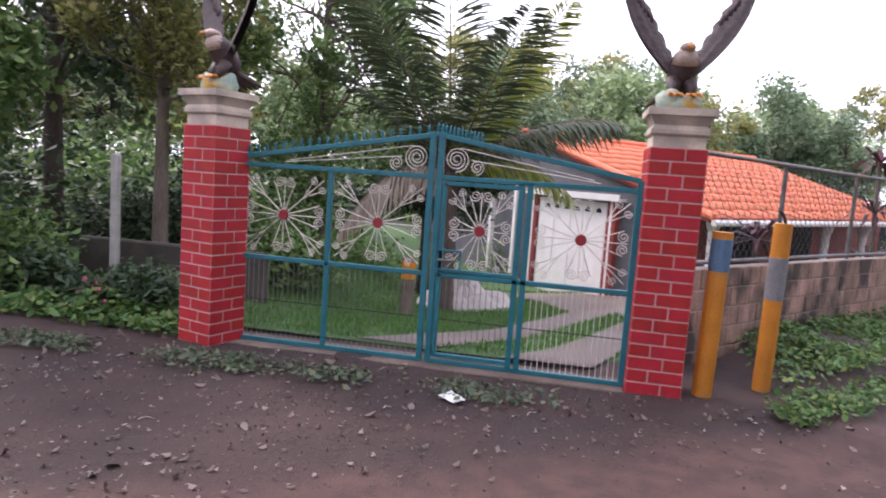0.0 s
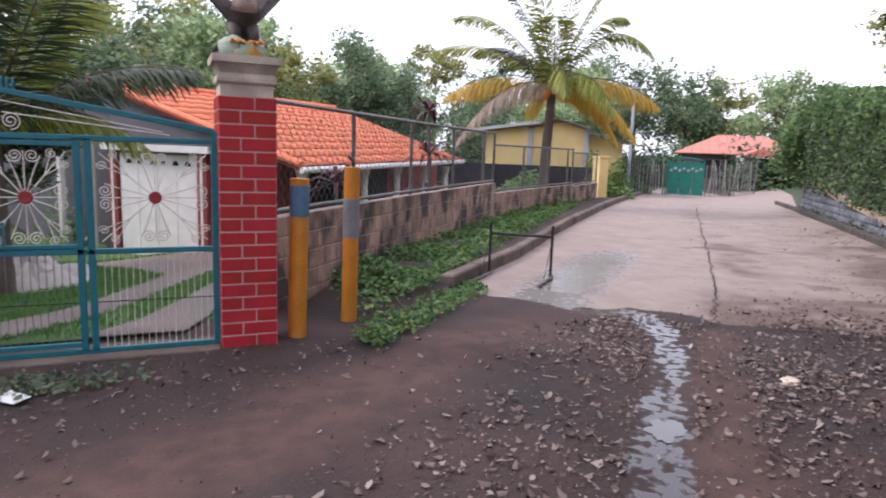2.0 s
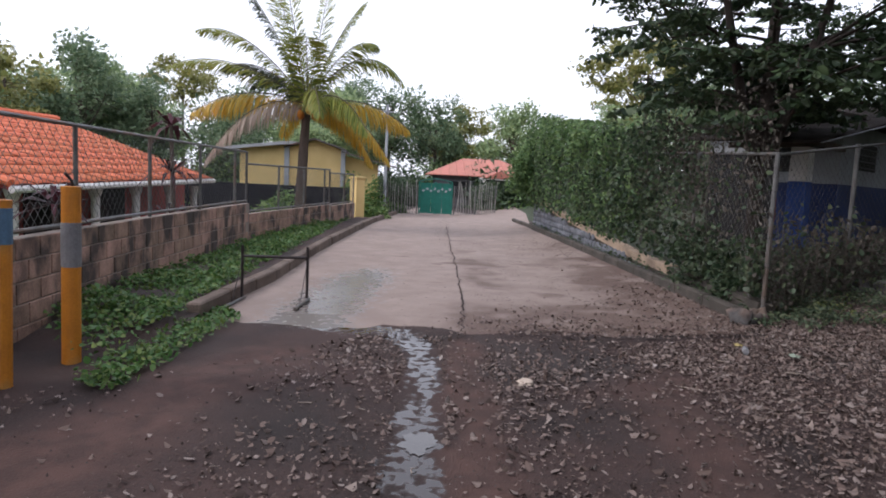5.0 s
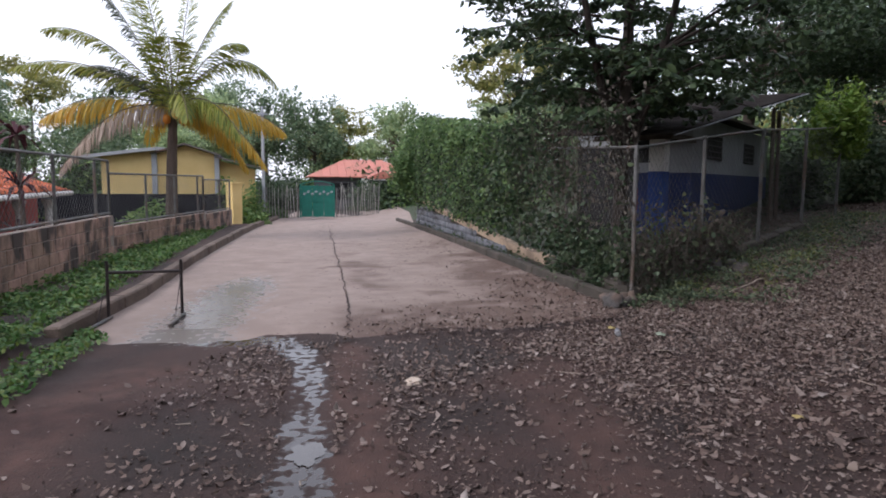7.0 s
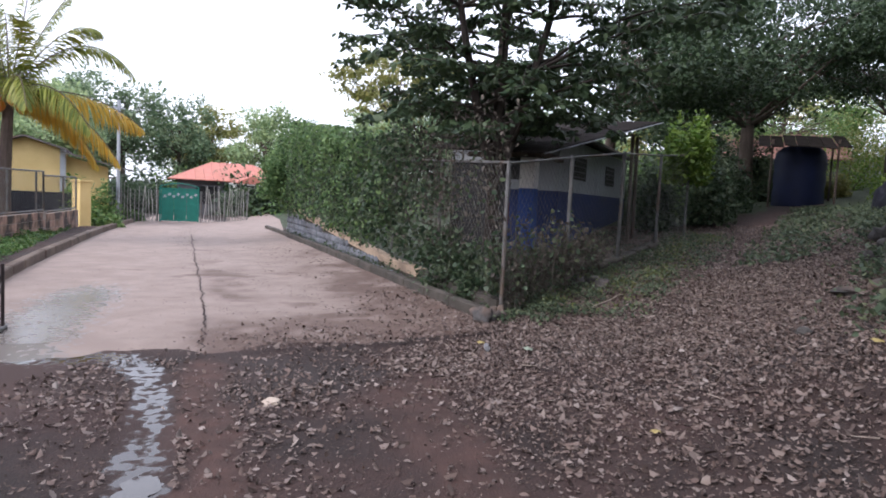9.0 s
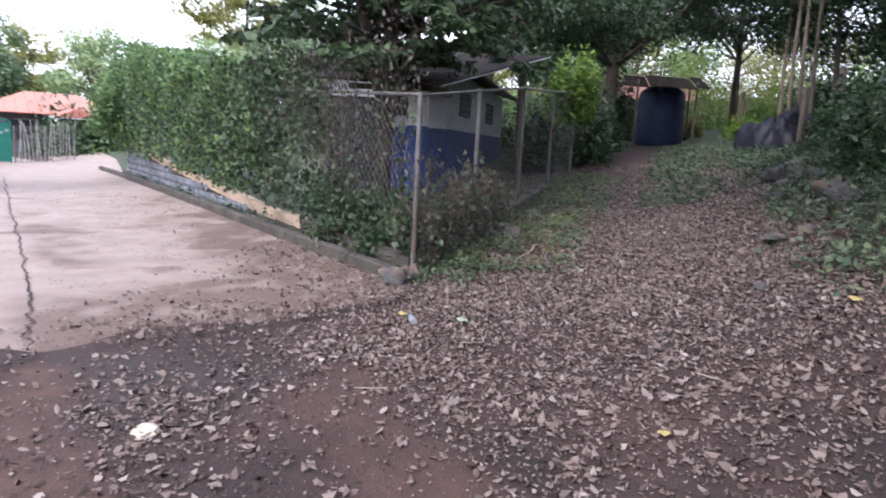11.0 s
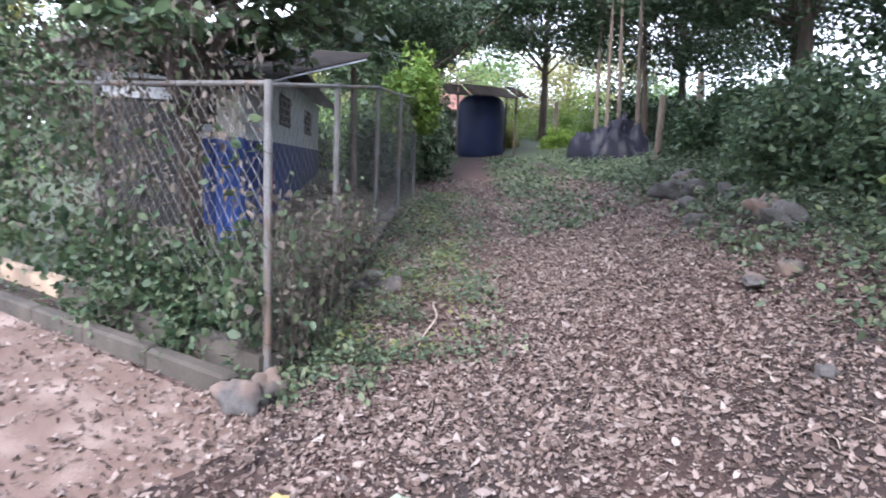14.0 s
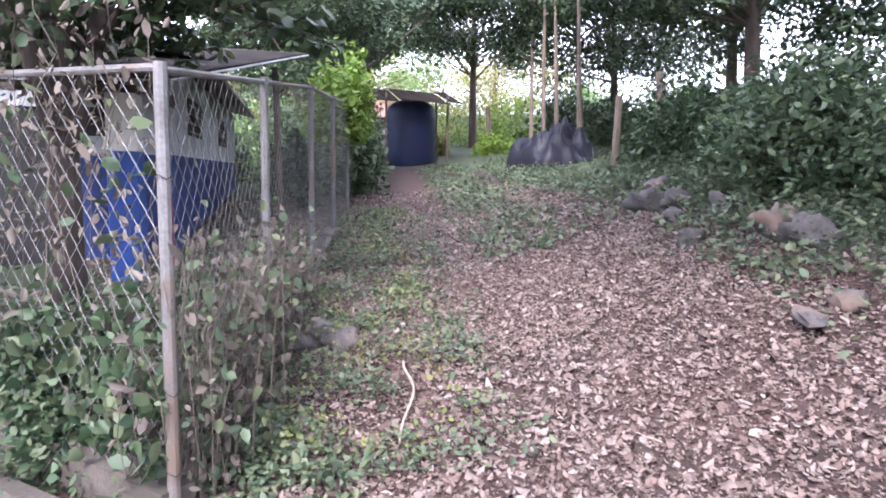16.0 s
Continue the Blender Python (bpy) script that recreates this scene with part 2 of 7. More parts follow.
        gr = n.new("ShaderNodeValToRGB")
        gr.color_ramp.elements[0].position, gr.color_ramp.elements[1].position = (0.68, 1.0) if name == "road_concrete" else (0.8, 0.95)
        l.new(gd.outputs[0], gr.inputs[0])
        l.new(gr.outputs[0], gm.inputs["Factor"])
        l.new(out, gm.inputs["A"])
        out = gm.outputs["Result"]
    if track:
        ta = n.new("ShaderNodeAttribute")
        ta.attribute_name = "track"
        tm = n.new("ShaderNodeMix")
        tm.data_type = "RGBA"
        tn = n.new("ShaderNodeTexNoise")
        tn.inputs["Scale"].default_value, tn.inputs["Detail"].default_value = 5.0, 6
        l.new(src, tn.inputs["Vector"])
        tr = n.new("ShaderNodeValToRGB")
        tr.color_ramp.elements[0].position, tr.color_ramp.elements[1].position = 0.38, 0.62
        tr.color_ramp.elements[0].color, tr.color_ramp.elements[1].color = (*(c * 0.62 for c in track), 1), (*track, 1)
        l.new(tn.outputs[0], tr.inputs[0])
        l.new(tr.outputs[0], tm.inputs["B"])
        l.new(ta.outputs["Fac"], tm.inputs["Factor"])
        l.new(out, tm.inputs["A"])
        out = tm.outputs["Result"]
    if wet:
        wa = n.new("ShaderNodeAttribute")
        wa.attribute_name = "wet"
        ad = n.new("ShaderNodeMath")
        ad.operation = "MULTIPLY_ADD"
        wn2 = n.new("ShaderNodeTexNoise")
        wn2.inputs["Scale"].default_value, wn2.inputs["Detail"].default_value = 11.0, 9
        l.new(src, wn2.inputs["Vector"])
        l.new(wn2.outputs[0], ad.inputs[0])
        ad.inputs[1].default_value = 0.9
        l.new(wa.outputs["Fac"], ad.inputs[2])
        wr = n.new("ShaderNodeValToRGB")
        wr.color_ramp.elements[0].position, wr.color_ramp.elements[1].position = (0.8, 0.98) if name == "road_concrete" else (0.88, 0.98)
        l.new(ad.outputs[0], wr.inputs[0])
        wm = n.new("ShaderNodeMix")
        wm.data_type = "RGBA"
        wm.inputs["B"].default_value = (*wet, 1)
        l.new(wr.outputs[0], wm.inputs["Factor"])
        l.new(out, wm.inputs["A"])
        out = wm.outputs["Result"]
        rr = n.new("ShaderNodeMapRange")
        rr.inputs["To Min"].default_value, rr.inputs["To Max"].default_value = rough, 0.07 if name == "packed_earth" else 0.2
        l.new(wr.outputs[0], rr.inputs[0])
        l.new(rr.outputs[0], p.inputs["Roughness"])
    l.new(out, p.inputs["Base Color"])
    if bump:
        bp = n.new("ShaderNodeBump")
        bp.inputs["Strength"].default_value, bp.inputs["Distance"].default_value = bump, 0.02
        l.new(mix.outputs["Result"], bp.inputs["Height"])
        if wet:
            bs = n.new("ShaderNodeMapRange")
            bs.inputs["To Min"].default_value, bs.inputs["To Max"].default_value = bump, bump * 0.04
            l.new(wr.outputs[0], bs.inputs[0])
            l.new(bs.outputs[0], bp.inputs["Strength"])
        l.new(bp.outputs[0], p.inputs["Normal"])
    return m


def foliage(name, colours, rough=0.5, through_light=0.3):
    """Leaves: colour differs from leaf to leaf, and light shines through."""
    m = bpy.data.materials.new(name)
    m.use_nodes = True
    n, l = m.node_tree.nodes, m.node_tree.links
    p = n["Principled BSDF"]
    p.inputs["Roughness"].default_value = rough
    p.inputs["Specular IOR Level"].default_value = 0.35
    g = n.new("ShaderNodeNewGeometry")
    cr = n.new("ShaderNodeValToRGB")
    els = cr.color_ramp.elements
    while len(els) < len(colours):
        els.new(0.5)
    for i, c in enumerate(colours):
        els[i].position, els[i].color = i / (len(colours) - 1), (*c, 1)
    l.new(g.outputs["Random Per Island"], cr.inputs[0])
    l.new(cr.outputs[0], p.inputs["Base Color"])
    tr = n.new("ShaderNodeBsdfTranslucent")
    l.new(cr.outputs[0], tr.inputs[0])
    mx = n.new("ShaderNodeMixShader")
    mx.inputs[0].default_value = through_light
    l.new(p.outputs[0], mx.inputs[1])
    l.new(tr.outputs[0], mx.inputs[2])
    l.new(mx.outputs[0], n["Material Output"].inputs[0])
    return m


DIRT = paint("packed_earth", (0.054, 0.028, 0.023), (0.014, 0.009, 0.008), 0.9, 1.0, 70, 1.0, track=(0.088, 0.044, 0.034), dirt=(0.03, 0.0205, 0.0185), grass=(0.03, 0.043, 0.017), wet=(0.024, 0.017, 0.015), ramp=(0.36, 0.62))
CONCRETE = paint("road_concrete", (0.31, 0.24, 0.207), (0.21, 0.158, 0.134), 0.75, 2.6, 70, 0.5, dirt=(0.225, 0.17, 0.146), grass=(0.118, 0.076, 0.06), wet=(0.15, 0.13, 0.118))
DRIVE = paint("drive_concrete", (0.2, 0.165, 0.145), (0.12, 0.098, 0.086), 0.85, 1.5, 50, 0.4, dirt=(0.14, 0.1, 0.08))
KERB = paint("kerb_concrete", (0.2, 0.15, 0.12), (0.075, 0.056, 0.045), 0.9, 2.0, 40, 0.5, dirt=(0.1, 0.07, 0.055), coords="World")
BLOCK = paint("block", (0.47, 0.3, 0.225), (0.2, 0.127, 0.095), 0.9, 5.0, 60, 0.5, thing_var=0.2, streak=0.5, dirt=(0.06, 0.046, 0.04), coords="World")
MORTAR = paint("mortar", (0.33, 0.28, 0.24), (0.2, 0.16, 0.14), 0.95, 4, 60, 0.3)
BRICK = paint("brick_red_paint", (0.44, 0.013, 0.015), (0.29, 0.009, 0.011), 0.6, 5, 70, 0.2, thing_var=0.1, coords="World")
JOINT = paint("joint_paint", (0.52, 0.33, 0.3), (0.38, 0.21, 0.19), 0.8, 8, 60, 0.2)
CAPITAL = paint("capital_plaster", (0.62, 0.52, 0.42), (0.42, 0.34, 0.27), 0.8, 6, 50, 0.3, dirt=(0.36, 0.3, 0.25))
TEAL = paint("teal_paint", (0.014, 0.16, 0.195), (0.009, 0.1, 0.13), 0.4, 6, 70, 0.1)
CREAM = paint("cream_paint", (0.72, 0.66, 0.58), (0.5, 0.45, 0.4), 0.5, 8, 60, 0.1)
HUB = paint("hub_red", (0.3, 0.02, 0.025), (0.2, 0.012, 0.015), 0.5, 8, 60, 0.1)
STEEL = paint("galvanised", (0.19, 0.19, 0.19), (0.09, 0.088, 0.085), 0.55, 5, 60, 0.15, metal=0.35, dirt=(0.15, 0.11, 0.085))
WIRE = paint("wire", (0.22, 0.22, 0.22), (0.11, 0.108, 0.105), 0.6, 5, 40, 0.0, metal=0.3)
YELLOW = paint("post_yellow", (0.62, 0.235, 0.015), (0.44, 0.16, 0.012), 0.6, 5, 60, 0.2, dirt=(0.4, 0.2, 0.05))
POST_BLUE = paint("post_blue", (0.1, 0.2, 0.32), (0.07, 0.13, 0.2), 0.6, 7, 60, 0.2)
POST_GREY = paint("post_grey", (0.25, 0.25, 0.26), (0.15, 0.15, 0.16), 0.7, 7, 60, 0.2)
IRON = paint("dark_iron", (0.045, 0.035, 0.035), (0.02, 0.015, 0.015), 0.6, 8, 60, 0.2, metal=0.4)
WHITE = paint("white_paint", (0.8, 0.78, 0.75), (0.66, 0.63, 0.6), 0.6, 3, 50, 0.08)
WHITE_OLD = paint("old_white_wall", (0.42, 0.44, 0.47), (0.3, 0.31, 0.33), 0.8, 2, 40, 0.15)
# the building's blue darkened to hold shade; its column gets a lit blue
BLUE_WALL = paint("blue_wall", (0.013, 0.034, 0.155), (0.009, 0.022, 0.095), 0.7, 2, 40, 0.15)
REDWALL = paint("red_wall", (0.32, 0.06, 0.05), (0.22, 0.04, 0.035), 0.8, 3, 40, 0.15)
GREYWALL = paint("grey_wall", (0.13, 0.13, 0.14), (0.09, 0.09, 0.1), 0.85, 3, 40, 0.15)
YELLOW_WALL = paint("yellow_wall", (0.8, 0.6, 0.27), (0.68, 0.49, 0.2), 0.8, 2, 40, 0.1)
TILE = paint("clay_tile", (0.72, 0.2, 0.085), (0.58, 0.15, 0.065), 0.75, 4, 50, 0.12, thing_var=0.1, island=0.0, coords="World")
TILE_OLD = paint("old_tile", (0.26, 0.13, 0.1), (0.15, 0.08, 0.065), 0.8, 4, 40, 0.2, island=0.25)
ROOFRED = paint("red_sheet", (0.5, 0.185, 0.13), (0.38, 0.135, 0.095), 0.6, 2, 40, 0.1, thing_var=0.08)
TIN = paint("zinc_sheet", (0.45, 0.46, 0.48), (0.32, 0.33, 0.34), 0.5, 2, 30, 0.1, metal=0.3)
# near-black matte sheet, used on the porch roof and the tank roof
DARK_SHEET = paint("dark_sheet", (0.04, 0.034, 0.03), (0.018, 0.015, 0.014), 0.95, 3, 30, 0.3, thing_var=0.3, spec=0.05)
TIN_OLD = paint("old_zinc", (0.16, 0.14, 0.13), (0.08, 0.07, 0.065), 0.7, 2, 30, 0.1, dirt=(0.14, 0.08, 0.06))
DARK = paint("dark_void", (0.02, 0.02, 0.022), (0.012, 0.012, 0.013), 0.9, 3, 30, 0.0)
TANK = paint("tank_plastic", (0.006, 0.012, 0.045), (0.003, 0.006, 0.02), 0.6, 2, 40, 0.05, spec=0.25)
TARP = paint("tarp_plastic", (0.011, 0.011, 0.02), (0.004, 0.004, 0.008), 0.5, 3, 30, 0.3, spec=0.25)
STONE = paint("field_stone", (0.095, 0.088, 0.084), (0.034, 0.031, 0.03), 0.9, 4, 40, 0.6, thing_var=0.2, dirt=(0.14, 0.1, 0.08), coords="World")
RUBBLE = paint("wall_stone", (0.2, 0.21, 0.24), (0.11, 0.115, 0.13), 0.9, 5, 40, 0.5, thing_var=0.25, coords="World")
STRIP = paint("wall_coping", (0.5, 0.38, 0.27), (0.3, 0.22, 0.16), 0.85, 2, 40, 0.3, dirt=(0.2, 0.15, 0.11))
BARK = paint("bark", (0.13, 0.1, 0.08), (0.06, 0.045, 0.038), 0.95, 7, 40, 0.8, streak=3)
BARK_DARK = paint("dark_bark", (0.07, 0.054, 0.045), (0.03, 0.023, 0.02), 0.95, 9, 45, 1.0, streak=3)
BARK_PALE = paint("pale_bark", (0.2, 0.16, 0.125), (0.09, 0.07, 0.055), 0.95, 7, 40, 0.7, streak=3)
EAGLE = paint("eagle_brown", (0.085, 0.055, 0.05), (0.035, 0.022, 0.022), 0.6, 22, 90, 0.6)
EAGLE_PALE = paint("eagle_head", (0.5, 0.4, 0.33), (0.3, 0.2, 0.16), 0.6, 20, 80, 0.4)
EAGLE_ROCK = paint("eagle_rock", (0.42, 0.42, 0.3), (0.14, 0.25, 0.22), 0.7, 12, 60, 0.4, dirt=(0.5, 0.3, 0.06))
GREENGATE = paint("green_paint", (0.012, 0.19, 0.14), (0.01, 0.13, 0.1), 0.45, 4, 60, 0.1)
LITTER = foliage("dry_leaves", [(0.042, 0.028, 0.023), (0.112, 0.077, 0.065), (0.17, 0.124, 0.106), (0.225, 0.176, 0.156), (0.07, 0.048, 0.041), (0.3, 0.248, 0.224)], 0.8, 0.08)
LEAF_DARK = foliage("dark_leaves", [(0.019, 0.038, 0.021), (0.046, 0.081, 0.036), (0.081, 0.119, 0.053), (0.032, 0.057, 0.032)], 0.5, 0.2)
LEAF_MID = foliage("green_leaves", [(0.07, 0.15, 0.045), (0.14, 0.24, 0.07), (0.24, 0.33, 0.11), (0.10, 0.18, 0.07)], 0.42, 0.36)
LEAF_LIME = foliage("lime_leaves", [(0.085, 0.170, 0.021), (0.145, 0.238, 0.034), (0.204, 0.289, 0.051), (0.068, 0.128, 0.025)])
LEAF_OLIVE = foliage("olive_leaves", [(0.16, 0.19, 0.055), (0.27, 0.275, 0.09), (0.38, 0.355, 0.125), (0.13, 0.15, 0.055)], 0.45, 0.4)
LEAF_LOW = foliage("ground_leaves", [(0.035, 0.094, 0.022), (0.070, 0.160, 0.037), (0.105, 0.206, 0.059), (0.166, 0.224, 0.052), (0.044, 0.104, 0.033)], 0.45)
# both woodland greens are paled and greyed: distance haze put into the leaves
LEAF_HAZY = foliage("hazy_woodland_leaves", [(0.166, 0.250, 0.130), (0.283, 0.386, 0.177), (0.400, 0.478, 0.236), (0.213, 0.296, 0.165)])
LEAF_HAZY_DARK = foliage("hazy_dark_woodland_leaves", [(0.106, 0.170, 0.102), (0.175, 0.250, 0.136), (0.258, 0.317, 0.181)])
# ground-weed green darkened and greyed, so the bank's shade sits in the colour
LEAF_SHADED = foliage("shaded_weed_leaves", [(0.039, 0.061, 0.037), (0.072, 0.105, 0.063), (0.103, 0.141, 0.082), (0.151, 0.172, 0.091), (0.052, 0.080, 0.050)], 0.5)
LEAF_VINE = foliage("vine_leaves", [(0.017, 0.034, 0.019), (0.036, 0.066, 0.032), (0.065, 0.101, 0.050), (0.105, 0.130, 0.071), (0.025, 0.046, 0.025)])
VINE_DRY = foliage("dry_vine", [(0.045, 0.038, 0.031), (0.085, 0.07, 0.06), (0.125, 0.108, 0.088), (0.034, 0.038, 0.026)], 0.8, 0.1)
PALM_GREEN = foliage("palm_green", [(0.101, 0.149, 0.023), (0.203, 0.245, 0.035), (0.344, 0.350, 0.070), (0.142, 0.175, 0.030)])
PALM_DARK = foliage("palm_dark", [(0.035, 0.053, 0.028), (0.070, 0.091, 0.049), (0.112, 0.133, 0.070)])
PALM_YELLOW = foliage("palm_yellow", [(0.483, 0.276, 0.022), (0.632, 0.414, 0.044), (0.402, 0.322, 0.066), (0.690, 0.345, 0.017)])
PALM_DRY = foliage("palm_dry", [(0.32, 0.25, 0.19), (0.42, 0.35, 0.29), (0.24, 0.17, 0.12)], 0.7, 0.15)
CORDY = foliage("cordyline_red", [(0.05, 0.015, 0.022), (0.1, 0.025, 0.035), (0.03, 0.012, 0.015)])
GRASS = foliage("grass_blades", [(0.045, 0.13, 0.02), (0.08, 0.2, 0.03), (0.12, 0.25, 0.04)])
FLOWER = foliage("pink_petals", [(0.6, 0.05, 0.2), (0.7, 0.1, 0.3)])
WATER = paint("shallow_water", (0.07, 0.062, 0.056), (0.04, 0.034, 0.03), 0.04, 3, 20, 0.02, spec=0.8)
PAPER = paint("paper", (0.75, 0.75, 0.74), (0.65, 0.65, 0.64), 0.8, 6, 40, 0.1)
COCONUT = paint("coconut", (0.55, 0.2, 0.015), (0.4, 0.14, 0.01), 0.5, 6, 40, 0.1)
TWIG = paint("twig", (0.42, 0.36, 0.3), (0.25, 0.2, 0.17), 0.9, 10, 60, 0.3)
STICK_GREY = paint("weathered_stakes", (0.4, 0.39, 0.36), (0.24, 0.23, 0.21), 0.85, 6, 60, 0.2, thing_var=0.25)
LITTER_PALE = foliage("pale_dry_leaves", [(0.14, 0.1, 0.082), (0.22, 0.175, 0.15), (0.31, 0.26, 0.23), (0.18, 0.13, 0.105), (0.37, 0.325, 0.3)], 0.75, 0.1)
LEAF_YELLOWISH = foliage("yellowish_weed_leaves", [(0.089, 0.116, 0.035), (0.147, 0.174, 0.053), (0.196, 0.205, 0.070), (0.070, 0.106, 0.034)], 0.5)
LEAF_SHRUB = foliage("shrub_leaves", [(0.032, 0.058, 0.032), (0.065, 0.107, 0.055), (0.102, 0.154, 0.078), (0.160, 0.208, 0.108), (0.047, 0.079, 0.043)], 0.38, 0.3)
CRUMB = foliage("dark_crumbs", [(0.03, 0.022, 0.019), (0.06, 0.042, 0.035), (0.1, 0.07, 0.06)], 0.85, 0.0)
# paler vine green: sunlight on the hedge is put into this leaf colour
LEAF_LIT = foliage("lit_vine_leaves", [(0.068, 0.133, 0.055), (0.119, 0.206, 0.076), (0.180, 0.268, 0.093), (0.093, 0.158, 0.068)])
KERB_DARK = paint("mossy_concrete", (0.095, 0.08, 0.066), (0.03, 0.027, 0.022), 0.92, 2.4, 45, 0.6, dirt=(0.045, 0.038, 0.03), coords="World")

# ---- ground ----
def spaced(lo, hi, step, far):
    mid = list(np.arange(lo, hi + 1e-6, step))
    out, d = [], step
    while mid[-1] + sum(out) < far:
        d *= 1.35
        out.append(d)
    right = list(mid[-1] + np.cumsum(out))
    left = list(mid[0] - np.cumsum(out))[::-1]
    return np.array(left + mid + right)


def damp_patches(X, Y):
    """Dark damp earth before the gate, in uneven patches."""
    n = np.array([noise.noise((p * 0.9 + q * 0.3, q * 1.6, 40)) + 0.5 * noise.noise((p * 2.7, q * 3.4, 41)) for p, q in zip(X.ravel(), Y.ravel())]).reshape(X.shape)
    return 0.3 * smooth(-0.2, 0.3, n) * smooth(3.2, 0.6, X) * smooth(5.6, 4.6, Y) * smooth(-1, 1, Y)


def warp(X, Y, seed):
    """A small wandering shift."""
    return np.array([0.11 * noise.noise((p * 2.3, q * 2.3, seed)) + 0.07 * noise.noise((p * 6.5, q * 6.5, seed)) for p, q in zip(X.ravel(), Y.ravel())]).reshape(X.shape)


def ground_sheet():
    xs, ys = spaced(-6, 17, 0.13, 1500), spaced(-6, 14, 0.13, 1500)
    X, Y = np.meshgrid(xs, ys)
    Z = height(X, Y)
    Z = Z + uneven(X, Y)
    nx, ny = len(xs), len(ys)
    idx = np.arange(nx * ny).reshape(ny, nx)
    quads = np.stack([idx[:-1, :-1], idx[:-1, 1:], idx[1:, 1:], idx[1:, :-1]], -1).reshape(-1, 4)
    me = bpy.data.meshes.new("ground")
    me.from_pydata(np.stack([X, Y, Z], -1).reshape(-1, 3).tolist(), [], quads.tolist())
    me.polygons.foreach_set("use_smooth", [True] * len(quads))
    me.materials.append(DIRT)
    e = (X - 8) * UY - (Y - 3) * UX
    away = np.maximum.reduce([smooth(17, 24, np.hypot(X - 4, Y - 3)) * np.where((e < 0.6) & (e > -7) & (X > 5), 0.0, 1.0) * np.where((np.abs(1.2 - 0.1 * X - Y) < 1.0) & (X < 30), 0.3, 1.0),
                              smooth(0.4, 1.2, e) * smooth(2.4, 3.4, Y + 0.15 * (X - 8)) * 0.8, smooth(5.6, 6.2, Y) * smooth(-3.0, -3.6, X), smooth(2.2, 3.4, 1.8 - 0.1 * X - Y) * smooth(5, 8, X) * 0.8])
    at = me.attributes.new("grass", "FLOAT", "POINT")
    at.data.foreach_set("value", away.ravel())
    at = me.attributes.new("wet", "FLOAT", "POINT")
    at.data.foreach_set("value", (0.55 * np.exp(-(run_gap(X + warp(X, Y, 90), Y + warp(X, Y, 91)) / (0.24 + 0.5 * warp(X, Y, 92))) ** 2) + 0.42 * np.exp(-((((X - 8) * UX + (Y - 3) * UY) + 0.62) / 0.16) ** 2) * smooth(3.0, 3.6, X) * smooth(5.0, 4.6, X) + 0.3 * smooth(0.9, 0.3, np.hypot(X - 4.2, Y - 5.2)) + damp_patches(X, Y)).clip(0, 0.55).ravel())
    at = me.attributes.new("track", "FLOAT", "POINT")
    at.data.foreach_set("value", (0.85 * tread(X, Y)).ravel())
    tagged(new("ground", me), "reddish brown packed earth ground with damp patches", "ground", kind="structure")


ground_sheet()

LEFT = [(3.0, 6.55), (8.2, 11.85), (14.5, 18.3), (20.5, 24.2), (29, 32.5)]
RIGHT = [(7.5, 2.6), (10.3, 5.7), (17.0, 13.2), (25.8, 20.6), (35, 29.5)]


def lerp_line(points, t):
    k = min(int(t), len(points) - 2)
    a, b = points[k], points[k + 1]
    return a[0] + (b[0] - a[0]) * (t - k), a[1] + (b[1] - a[1]) * (t - k)


